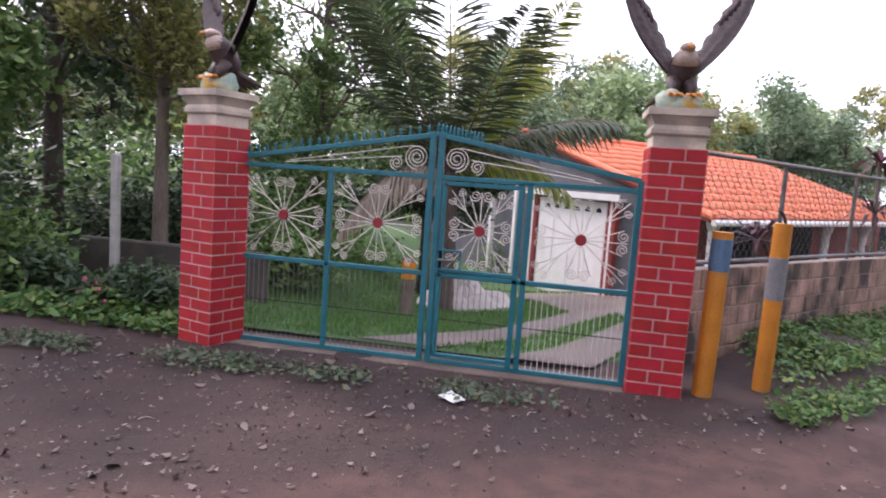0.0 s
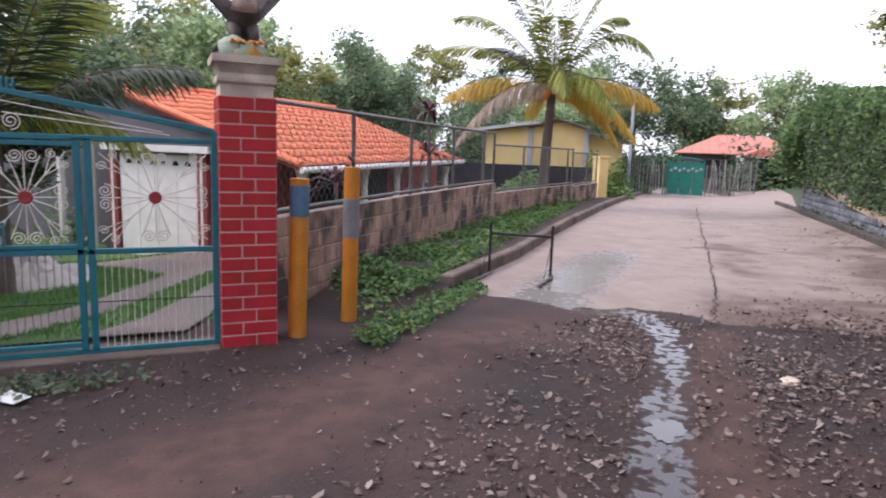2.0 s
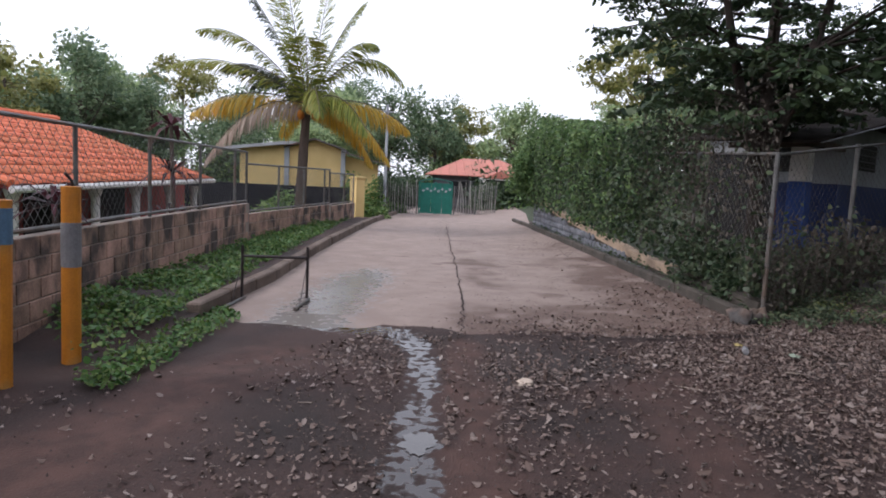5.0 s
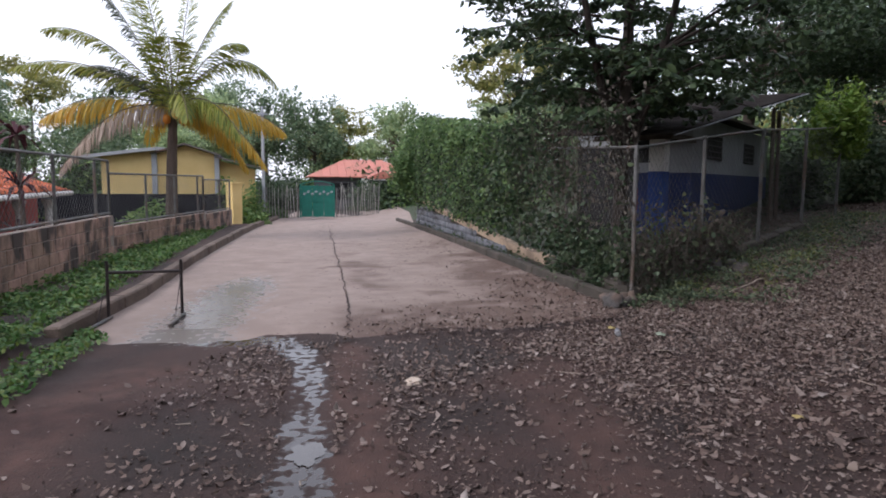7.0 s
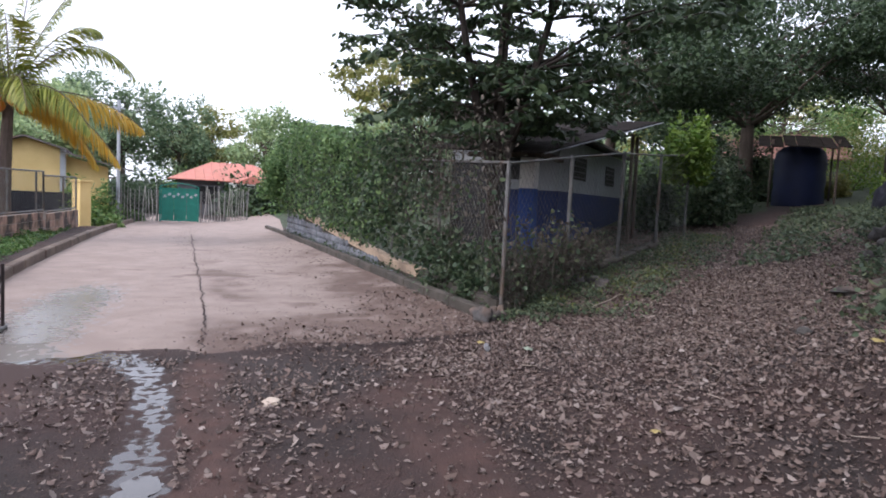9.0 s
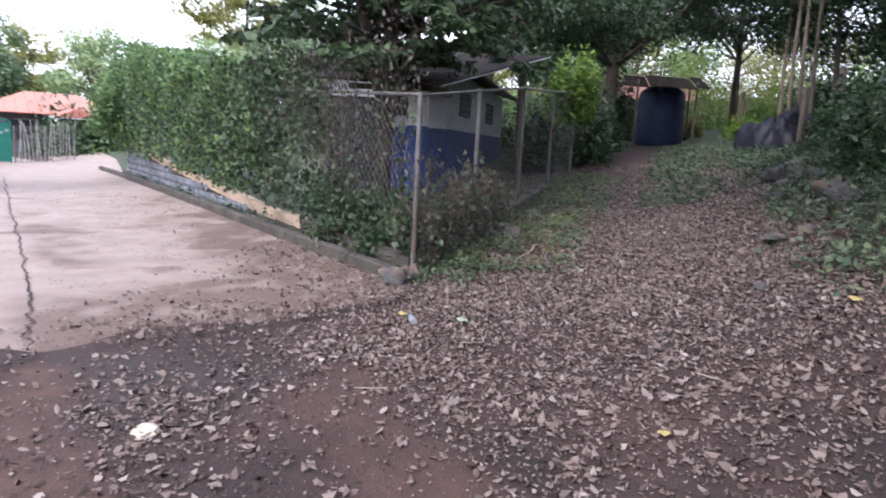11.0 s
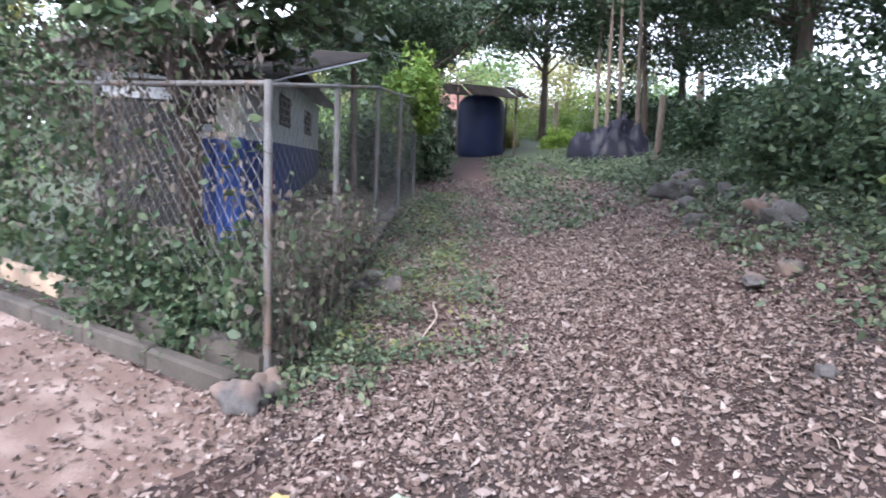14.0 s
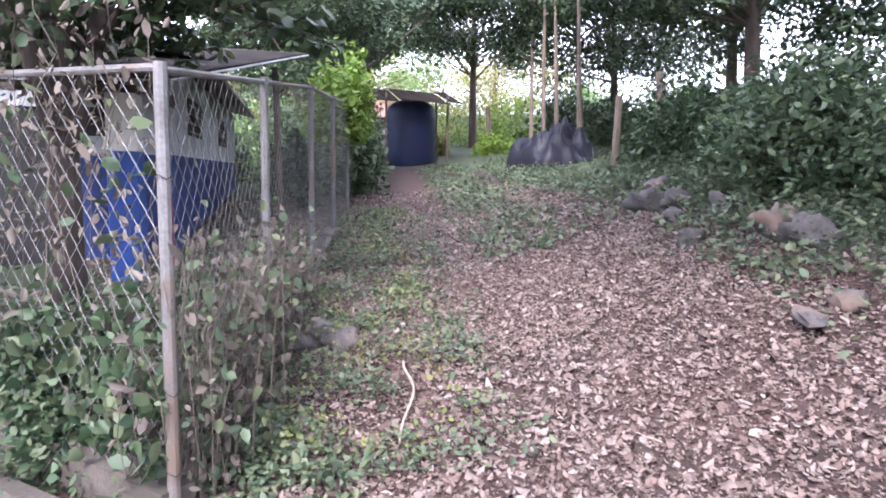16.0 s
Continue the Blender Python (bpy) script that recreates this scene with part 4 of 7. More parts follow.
def gate():
    g = thing("iron_gate", "teal painted iron double gate with cream sunburst scrolls", "gate", (0, 5.36, 0))
    L, C, R = -2.9, -1.13, 0.53
    bot, mid, top = 0.03, 0.78, 1.6
    for a, b in ((L, C - 0.035), (C + 0.035, R)):
        bar(g, "bottom_rail", (a, bot), (b, bot))
        bar(g, "middle_rail", (a, mid), (b, mid))
        bar(g, "top_rail", (a, top), (b, top))
    for x, hi in ((L, 1.66), (C - 0.038, 1.97), (C + 0.038, 1.97), (R, 1.68)):
        bar(g, "stile", (x, 0.02), (x, hi), 0.026, 0.024)
    bar(g, "crest_rail", (L, 1.66), (C, 1.95), 0.021)
    bar(g, "crest_rail", (R, 1.68), (C, 1.95), 0.021)
    bar(g, "mullion", (-2.05, 0.03), (-2.05, 1.6), 0.022)
    for x in (-0.4, -0.33):
        bar(g, "mullion", (x, 0.03), (x, 1.6), 0.024)
    # wicket door
    bar(g, "wicket_rail", (-1.05, 1.555), (-0.42, 1.555), 0.018)
    bar(g, "wicket_rail", (-1.05, 0.085), (-0.42, 0.085), 0.018)
    bar(g, "wicket_rail", (-1.05, 0.82), (-0.42, 0.82), 0.016)
    bar(g, "wicket_stile", (-1.04, 0.07), (-1.04, 1.56), 0.018)
    part("lock_plate", Geo().box(-1.1, -0.03, 0.82, -0.86, 0.0, 0.835).box(-1.1, -0.03, 0.985, -0.86, 0.0, 1.0).box(-0.875, -0.03, 0.835, -0.86, 0.0, 0.985).box(-1.06, -0.02, 0.835, -1.02, 0.0, 0.985), TEAL, g, "square lock guard")
    part("bolt", Geo().tube([(-1.06, -0.045, 0.91), (-0.92, -0.045, 0.91)], 0.011, 8), STEEL, g, "worn steel bolt")
    for a, b in ((L + 0.02, -2.07), (-2.03, C - 0.06), (-1.02, -0.43), (-0.3, R - 0.02)):
        sunburst(g, a, 0.81, b, 1.54)
        n = int((b - a) / 0.047)
        rod = Geo().tube([(0, 0, 0.04), (0, 0, 0.77)], 0.0034, 6).mesh("rod", WIRE if a < -0.5 else CREAM)
        for i in range(1, n):
            part("rod", rod, None, g).matrix_local = pose(a + (b - a) * i / n, 0, 0)
        part("cross_wire", Geo().tube([(a, -0.006, 0.4), (b, -0.006, 0.4)], 0.004, 5), IRON, g)
    # large scrolls under the crest
    for s in (-1, 1):
        part("scroll", Geo().tube(spiral(C + s * 0.17, 1.755, 0.105, 3.1, radians(-90), s, 0, 50), 0.005, 5), CREAM, g)
        part("scroll", Geo().tube(spiral(C + s * 0.345, 1.7, 0.062, 2.2, radians(-90), s, 0, 40) + [], 0.0045, 5), CREAM, g)
        part("scroll_arm", Geo().tube([(C + s * 0.3, 0, 1.755), (C + s * 0.9, 0, 1.69), (C + s * 1.35, 0, 1.64)], 0.0045, 5), CREAM, g)
        part("scroll_arm", Geo().tube([(C + s * 0.2, 0, 1.85), (C + s * 0.8, 0, 1.745), (C + s * 1.3, 0, 1.66)], 0.0045, 5), CREAM, g)
    spike = Geo().tube([(0, 0, 0), (0, 0, 0.058), (0, 0, 0.078)], [0.013, 0.013, 0.005], 6).mesh("spike", TEAL)
    for i in range(22):
        t = i / 22
        part("spike", spike, None, g).matrix_local = pose(L + (C - L) * t, 0, 1.675 + 0.29 * t)
        if i < 12:
            part("spike", spike, None, g).matrix_local = pose(R + (C - R) * (1 - t * 0.45), 0, 1.7 + 0.27 * (1 - t * 0.45))
    sill = Geo().box(-2.95, 5.2, -0.1, 0.55, 5.6, 0.012, 0.01)
    tagged(part("threshold", sill, KERB), "worn concrete threshold under the gate", "threshold", kind="structure")


gate()


def bollard(x, y, h, band, r, lean, label, stub=0.0):
    b = thing("painted_post", label, "post", (x, y, hz(x, y)), group="yellow posts by the wall")
    b.rotation_euler = (0, radians(lean), 0)
    def seg(lo, hi, d):
        return Geo().lathe([(r + d, lo), (r + d, hi - 0.004), (r + d - 0.004, hi)], 16)
    lo, hi, mat = band
    g = seg(-0.2, h, 0)
    g.smooth = False
    part("shaft", g, YELLOW, b)
    part("band", Geo().lathe([(r + 0.002, lo), (r + 0.003, lo + 0.01), (r + 0.003, hi), (r + 0.001, hi + 0.004)], 16), mat, b, "chipped painted band")
    if stub:
        part("rod", Geo().tube([(0.02, 0, h - 0.02), (0.0, 0.0, h + 0.05), (-0.04, 0, h + 0.1)], 0.012, 6), IRON, b, "bent rusty rod end")


bollard(1.17, 5.42, 1.33, (1.02, 1.27, POST_BLUE), 0.078, 1.0, "yellow painted pipe post with a blue band")
bollard(1.72, 5.8, 1.42, (0.78, 1.13, POST_GREY), 0.072, 0.6, "yellow painted pipe post with a grey band", 1)


def barrier():
    b = thing("iron_barrier", "thin rusty iron barrier frame standing on the concrete", "barrier")
    pts = {"a": (4.0, 7.4), "b": (4.62, 6.92)}
    for k, (x, y) in pts.items():
        z = hz(x, y) + 0.045
        part("upright", Geo().tube([(x, y, z), (x, y, z + 0.66)], 0.018, 8), IRON, b)
        part("foot", Geo().tube([(x + 0.05, y + 0.03, z + 0.005), (x - 0.42, y - 0.42, z + 0.005)], 0.02, 8), STEEL, b)
        part("brace", Geo().tube([(x, y, z + 0.5), (x - 0.25, y - 0.25, z + 0.02)], 0.005, 5), IRON, b)
    za = hz(4.0, 7.4) + 0.57
    part("crossbar", Geo().tube([(4.0, 7.4, za), (4.62, 6.92, za)], 0.018, 8), IRON, b)


barrier()

# ---- orange-roofed house behind the wall ----
def house_orange():
    ang = 40.0                                   # heading of eave and ridge
    C = Vector((2.5, 12.2, 0))
    ex = Vector((math.cos(radians(ang)), math.sin(radians(ang)), 0))
    ey = Vector((-ex.y, ex.x, 0))
    h = thing("house", "low house with an orange clay tile roof and white columns", "house", (C.x, C.y, 0), ang)
    depth, ridge_len, eave_len = 5.9, 9.0, 6.9
    ze0, ze1, zr = 1.2, 1.36, 2.85
    slope = math.hypot(depth, zr - ze0)
    pitch = math.degrees(math.atan2(zr - ze0, depth))

    def on_roof(s, d):
        """s along the eave, d up the slope (0 to 1)."""
        e = ze0 + (ze1 - ze0) * min(s / eave_len, 1.3)
        return Vector((s, depth * d, e + (zr - e) * d))
    # deck under the tiles, and the other slope
    deck = Geo()
    q = [on_roof(0, 0), on_roof(eave_len, 0), on_roof(ridge_len, 1), on_roof(0, 1)]
    low = [p - Vector((0, 0, 0.09)) for p in q]
    deck.add(q + low, [(0, 1, 2, 3), (7, 6, 5, 4), (0, 4, 5, 1), (1, 5, 6, 2), (2, 6, 7, 3), (3, 7, 4, 0)])
    back = [Vector((0, depth, zr)), Vector((ridge_len, depth, zr)), Vector((ridge_len, depth * 2, ze1)), Vector((0, depth * 2, ze1))]
    deck.add(back + [p - Vector((0, 0, 0.09)) for p in back], [(0, 1, 2, 3), (7, 6, 5, 4), (0, 4, 5, 1), (1, 5, 6, 2), (2, 6, 7, 3), (3, 7, 4, 0)])
    roof = part("roof", deck, REDWALL, h, "orange clay tile roof")
    tile = Geo()
    tw, tl, n = 0.47, 0.5, 5
    v = []
    for yy, lift in ((-0.03, 0.035), (tl, 0.012)):
        for k in range(n + 1):
            a = k / n
            v.append((-tw / 2 + tw * a, yy, lift + 0.018 * math.sin(math.pi * a)))
        for k in range(n + 1):
            a = k / n
            v.append((-tw / 2 + tw * a, yy, lift - 0.022 + 0.028 * math.sin(math.pi * a)))
    m = n + 1
    f = [(k, k + 1, 2 * m + k + 1, 2 * m + k) for k in range(n)] + [(m + k + 1, m + k, k, k + 1)[::-1] for k in range(n)]
    tile.add(v, f)
    tile.smooth = True
    tm = tile.mesh("tile", TILE)
    rows = int(slope / tl)
    for r in range(rows):
        d = r / rows
        end = eave_len + (ridge_len - eave_len) * d
        cols = int(end / tw)
        for c in range(cols):
            p = on_roof((c + 0.5) * end / cols, d)
            ob = part("tile", tm, None, roof)
            j = noise.noise((r * 1.3, c * 2.1, 0))
            ob.matrix_local = pose(p.x, p.y, p.z + 0.004 * j, pitch, 0, j * 1.2)
    cap = Geo().tube([(-0.05, depth, zr + 0.04), (ridge_len, depth, zr + 0.04)], 0.1, 8)
    part("ridge_cap", cap, TILE, roof)
    verge_tiles = Geo().tube([on_roof(0.0, 0) + Vector((0, 0, 0.04)), on_roof(0.0, 1) + Vector((0, 0, 0.04))], 0.07, 8)
    part("verge_cap", verge_tiles, TILE, roof)
    fas = Geo().tube([on_roof(-0.05, 0) + Vector((0, -0.05, -0.06)), on_roof(eave_len, 0) + Vector((0, -0.05, -0.06))], 0.06, 8)
    part("gutter", fas, WHITE, h, "white eave gutter")
    base = -0.95
    # gable wall with the white door, front wall set back under the eave
    part("wall", Geo().box(1.0, 1.6, base - 0.2, ridge_len - 0.5, 1.75, 1.55), REDWALL, h, "dull red front wall")
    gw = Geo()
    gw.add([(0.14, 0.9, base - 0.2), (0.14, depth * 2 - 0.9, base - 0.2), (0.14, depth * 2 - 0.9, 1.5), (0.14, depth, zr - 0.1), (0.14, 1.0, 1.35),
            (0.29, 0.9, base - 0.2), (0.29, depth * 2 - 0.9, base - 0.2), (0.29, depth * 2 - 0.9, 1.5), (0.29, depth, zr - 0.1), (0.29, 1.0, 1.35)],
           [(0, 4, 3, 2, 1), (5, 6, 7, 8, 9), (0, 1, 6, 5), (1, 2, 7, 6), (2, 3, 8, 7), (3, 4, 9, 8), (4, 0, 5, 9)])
    # the dark grey carries the gable's shade
    part("wall", gw, GREYWALL, h, "grey gable wall with its shade put into the colour")
    part("floor", Geo().box(0.2, 0.2, base - 0.3, ridge_len, depth * 2 - 0.5, base), KERB, h)
    dy0, dy1 = 2.75, 5.1
    door = part("door", Geo().box(0.05, dy0, base, 0.13, dy1, 1.3, 0.006), WHITE, h, "white garage door with pierced top")
    for k in range(6):
        y0 = dy0 + 0.1 + k * (dy1 - dy0 - 0.2) / 6
        g = Geo()
        n = 8
        ring = [(0.043, y0 + 0.14 + 0.09 * math.cos(math.pi * i / n), 1.08 + 0.1 * math.sin(math.pi * i / n)) for i in range(n + 1)]
        g.add(ring, [tuple(range(n + 1))])
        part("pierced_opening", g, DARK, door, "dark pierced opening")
    for k in range(1, 4):
        part("door_rib", Geo().box(0.04, dy0 + k * (dy1 - dy0) / 4 - 0.012, base, 0.05, dy0 + k * (dy1 - dy0) / 4 + 0.012, 1.0), WHITE, door)
    for y0 in (dy0 - 0.32, dy1 + 0.06):
        part("pilaster", Geo().box(0.0, y0, base, 0.14, y0 + 0.26, 1.35, 0.01), REDWALL, h, "dark red pilaster")
        part("pilaster_edge", Geo().box(-0.015, y0 + 0.1, base, 0.0, y0 + 0.16, 1.35), WHITE, h)
    part("door_canopy", Geo().box(-0.12, dy0 - 0.5, 1.36, 0.1, dy1 + 0.4, 1.42).box(-0.12, dy0 - 0.5, 1.42, -0.08, dy1 + 0.4, 1.5), WHITE, h, "white gutter over the door")
    for y0 in (5.9, 7.0):
        part("carport_post", Geo().box(-0.1, y0, base, 0.02, y0 + 0.12, 1.6, 0.008), WHITE, h, "white post")
    # porch columns and balustrade
    col = Geo().lathe([(0.13, 0), (0.13, 0.1), (0.09, 0.14), (0.085, 0.9), (0.11, 1.1), (0.075, 1.2), (0.085, 1.9), (0.12, 1.98), (0.14, 2.1)], 12).mesh("column", WHITE)
    for s in (0.45, 2.6, 4.0, 5.4, 6.6):
        part("column", col, None, h, "white turned column").matrix_local = pose(s, 0.35, base)
    part("balustrade_rail", Geo().box(0.4, 0.28, base + 0.95, eave_len, 0.42, base + 1.02).box(0.4, 0.28, base, eave_len, 0.42, base + 0.35), WHITE, h)
    for s in np.arange(0.7, eave_len, 0.28):
        part("baluster", Geo().lathe([(0.03, 0.35), (0.05, 0.5), (0.025, 0.65), (0.045, 0.85), (0.03, 0.95)], 8, (s, 0.35, base)), WHITE, h)
    for s in (2.2, 4.3):
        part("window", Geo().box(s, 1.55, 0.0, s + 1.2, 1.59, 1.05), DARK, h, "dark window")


house_orange()


def simple_house(name, label, at, turn, w, d, wall_h, roof_h, wall_mat, roof_mat, gable_along="x", over=0.4, openings=(), sheet=0.0, hip=0.0):
    """A house with a pitched roof of sheets; openings: (side x, width, sill, head, kind)."""
    h = thing(name, label, "house", at, turn)
    part("wall", Geo().box(0, 0, -0.6, w, d, wall_h), wall_mat, h)
    roof_parts = []
    step = 0.5
    n = max(2, int((w + 2 * over) / step))
    for side in (0, 1):
        for k in range(n):
            x0 = -over + (w + 2 * over) * k / n
            x1 = -over + (w + 2 * over) * (k + 1) / n - 0.012
            y0, y1 = (-over, d / 2) if side == 0 else (d + over, d / 2)
            def top_y(x):
                c = min(x + over, w + over - x)
                return 1.0 if hip <= 0 else min(1.0, c / hip)
            t0, t1 = top_y(x0), top_y(x1)
            z0, z1 = wall_h - 0.05, wall_h + roof_h
            v = [(x0, y0, z0), (x1, y0, z0), (x1, y0 + (y1 - y0) * t1, z0 + (z1 - z0) * t1), (x0, y0 + (y1 - y0) * t0, z0 + (z1 - z0) * t0)]
            g = Geo().add(v + [(a, b, c + 0.05) for a, b, c in v], [(3, 2, 1, 0), (4, 5, 6, 7), (0, 1, 5, 4), (1, 2, 6, 5), (2, 3, 7, 6), (3, 0, 4, 7)])
            part("roof_sheet", g, roof_mat, h)
    if hip <= 0:
        for x in (0.0, w):
            g = Geo().add([(x, 0, wall_h), (x, d, wall_h), (x, d / 2, wall_h + roof_h - 0.03), (x - 0.1 if x else 0.1, 0, wall_h), (x - 0.1 if x else 0.1, d, wall_h), (x - 0.1 if x else 0.1, d / 2, wall_h + roof_h - 0.03)],
                          [(0, 1, 2), (3, 5, 4), (0, 2, 5, 3), (2, 1, 4, 5)])
            part("gable", g, wall_mat, h)
    else:
        for x, s in ((-over, 1), (w + over, -1)):
            g = Geo().add([(x, -over, wall_h), (x, d + over, wall_h), (x + s * hip, d / 2, wall_h + roof_h + 0.02)], [(0, 1, 2)])
            part("roof_end", g, roof_mat, h)
    for x, ww, z0, z1, mat in openings:
        part("window" if z0 > 0.3 else "door", Geo().box(x, -0.03, z0, x + ww, 0.0, z1, 0.01), mat, h)
    return h


# far pink-roofed house at the road's end, with its porch
fh = simple_house("far_house", "small house with a salmon red roof behind a fence", (29.55, 31.4, -0.35), -42, 6.6, 6, 2.3, 1.15, GREYWALL, ROOFRED, over=0.6, hip=2.6,
                  openings=((1.0, 1.2, 0.8, 1.9, DARK), (5.6, 1.0, 0.0, 2.0, DARK)))
part("porch_gable", Geo().add([(3.0, -1.9, 2.15), (5.2, -1.9, 2.15), (4.1, -1.9, 2.65), (3.0, 0.5, 2.25), (5.2, 0.5, 2.25), (4.1, 0.5, 2.8)], [(0, 1, 2), (0, 2, 5, 3), (1, 4, 5, 2), (0, 3, 4, 1)]), ROOFRED, fh)
for x in (3.0, 5.1, 7.2):
    part("porch_column", Geo().box(x, -1.85, -0.2, x + 0.2, -1.65, 2.2, 0.01), WHITE, fh, "white porch column")
part("porch_beam", Geo().box(2.8, -1.87, 2.08, 7.4, -1.67, 2.2), WHITE, fh)
for i in range(26):
    part("porch_bar", Geo().tube([(5.35 + i * 0.12, -1.76, 0.0), (5.35 + i * 0.12, -1.76, 1.7)], 0.018, 5), IRON, fh)
part("yard_wall", Geo().box(7.4, -1.95, -0.3, 12, -1.8, 0.75, 0.02), WHITE_OLD, fh, "low pale yard wall")
for i in range(30):
    part("yard_bar", Geo().tube([(7.5 + i * 0.15, -1.87, 0.75), (7.5 + i * 0.15, -1.87, 1.7)], 0.018, 5), IRON, fh)

# yellow house behind the coconut palm
def slab_roof(h, corners, material, label="", thick=0.06):
    """One sheet of roof from its four lower corners."""
    return part("roof", Geo().add(list(corners) + [(a, b, c + thick) for a, b, c in corners], [(3, 2, 1, 0), (4, 5, 6, 7), (0, 1, 5, 4), (1, 2, 6, 5), (2, 3, 7, 6), (3, 0, 4, 7)]), material, h, label)


def yellow_house():
    h = thing("yellow_house", "yellow plastered house with pale metal roofs", "house", (13.4, 27.0, -0.3), -38)
    part("wall", Geo().add([(0.3, 0, -0.4), (2.3, 0, -0.4), (2.3, 0, 3.12), (0.3, 0, 2.86), (0.3, 4, -0.4), (2.3, 4, -0.4), (2.3, 4, 3.12), (0.3, 4, 2.86)],
                           [(0, 1, 2, 3), (5, 4, 7, 6), (1, 5, 6, 2), (4, 0, 3, 7), (3, 2, 6, 7)]), YELLOW_WALL, h, "pale yellow side wall")
    slab_roof(h, [(-0.6, -0.5, 2.72), (2.45, -0.5, 3.14), (2.45, 4.2, 3.3), (-0.6, 4.2, 2.86)], TIN, "pale metal roof sheet", 0.13)
    part("wall", Geo().add([(2.3, 0.15, -0.4), (4.7, 0.15, -0.4), (4.7, 0.15, 3.0), (3.5, 0.15, 3.38), (2.3, 0.15, 3.0), (2.3, 4, -0.4), (4.7, 4, -0.4), (4.7, 4, 3.0), (3.5, 4, 3.38), (2.3, 4, 3.0)],
                           [(0, 1, 2, 3, 4), (9, 8, 7, 6, 5), (1, 6, 7, 2), (5, 0, 4, 9)]), YELLOW_WALL, h, "yellow gable wall")
    slab_roof(h, [(2.2, -0.3, 2.98), (3.5, -0.3, 3.4), (3.5, 4.2, 3.4), (2.2, 4.2, 2.98)], TIN_OLD, "brown-edged roof sheet")
    slab_roof(h, [(3.5, -0.3, 3.4), (4.85, -0.3, 2.98), (4.85, 4.2, 2.98), (3.5, 4.2, 3.4)], TIN_OLD, "brown-edged roof sheet")
    slab_roof(h, [(4.7, -0.5, 2.88), (7.2, -0.5, 2.28), (7.2, 3.0, 2.35), (4.7, 3.0, 2.95)], TIN_OLD, "long sloping lean-to sheet")
    part("wall", Geo().add([(4.7, 0.3, -0.4), (6.3, 0.3, -0.4), (6.3, 0.3, 2.42), (4.7, 0.3, 2.8), (4.7, 0.45, -0.4), (6.3, 0.45, -0.4), (6.3, 0.45, 2.42), (4.7, 0.45, 2.8)],
                           [(0, 1, 2, 3), (5, 4, 7, 6), (1, 5, 6, 2), (4, 0, 3, 7)]), YELLOW_WALL, h, "yellow lean-to wall")
    for x in (2.2, 4.65):
        part("corner_post", Geo().box(x, -0.08, -0.3, x + 0.2, 0.12, 3.05, 0.01), WHITE_OLD, h, "grey corner post")
    part("shade_cloth", Geo().box(-3.0, -3.5, 0.0, 5.2, -3.4, 1.42), TARP, h, "dark shade cloth")


yellow_house()
gp = thing("gate_column", "yellow plastered gate column at the wall's end", "column", (14.9, 19.9, 0))
part("shaft", Geo().box(-0.2, -0.2, -0.2, 0.2, 0.2, 1.5, 0.01), YELLOW_WALL, gp)
part("cap", Geo().box(-0.24, -0.24, 1.5, 0.24, 0.24, 1.58, 0.01), YELLOW_WALL, gp)


def green_gate():
    g = thing("green_gate", "bright green sheet-metal gate at the road's end", "gate", (22.3, 24.7, hz(22.8, 24.1)), -42)
    w, hgt = 1.65, 1.68
    for k in range(3):
        part("panel", Geo().box(0.05 + k * w / 3, -0.01, 0.12, 0.03 + (k + 1) * w / 3, 0.01, hgt - 0.12, 0.004), GREENGATE, g)
    for x in (0, w / 2, w):
        part("stile", Geo().box(x - 0.035, -0.035, 0.0, x + 0.035, 0.035, hgt), GREENGATE, g)
    for z in (0.1, 0.85, hgt - 0.1):
        part("rail", Geo().box(0, -0.03, z - 0.03, w, 0.03, z + 0.03), GREENGATE, g)
    arc = [(w * i / 12, 0, hgt + 0.14 * math.sin(math.pi * i / 12)) for i in range(13)]
    part("arch", Geo().tube(arc, 0.025, 6), GREENGATE, g)
    for k in range(8):
        part("ornament", Geo().tube(spiral(0.2 + k * 0.19, 1.2 + 0.1 * (k % 2), 0.07, 1.5, 0, 1, -0.03, 16), 0.016, 5), WHITE_OLD, g, "pale scroll ornament")


green_gate()


def far_fence(a, b, h):
    f = thing("far_fence", "grey wire yard fence overgrown with weeds", "fence", group="far yard fences")
    n = max(2, int(math.dist(a, b) / 1.6))
    for i in range(n + 1):
        x, y = a[0] + (b[0] - a[0]) * i / n, a[1] + (b[1] - a[1]) * i / n
        part("post", Geo().tube([(x, y, hz(x, y) - 0.1), (x, y, hz(x, y) + h)], 0.04, 6), STEEL, f)
    za, zb = hz(*a), hz(*b)
    part("wire_mesh", chain_link(*a, *b, za, zb, za + h, zb + h, 0.1, 0.006), WIRE, f)
    stake = [Geo().tube([(0, 0, -0.1), (0.02 * k, 0, h * 0.6), (0.05 * (k - 1), 0.02, h * (1.0 + 0.09 * k))], [0.022, 0.02, 0.013], 5).mesh("stake", STICK_GREY) for k in range(3)]
    m = int(math.dist(a, b) / 0.17)
    for i in range(m):
        x, y = a[0] + (b[0] - a[0]) * (i + 0.5) / m, a[1] + (b[1] - a[1]) * (i + 0.5) / m
        ob = part("stake", stake[rng.integers(3)], None, f)
        ob.matrix_local = pose(x, y - 0.05, hz(x, y), 0, rng.uniform(-5, 5), rng.uniform(0, 360))


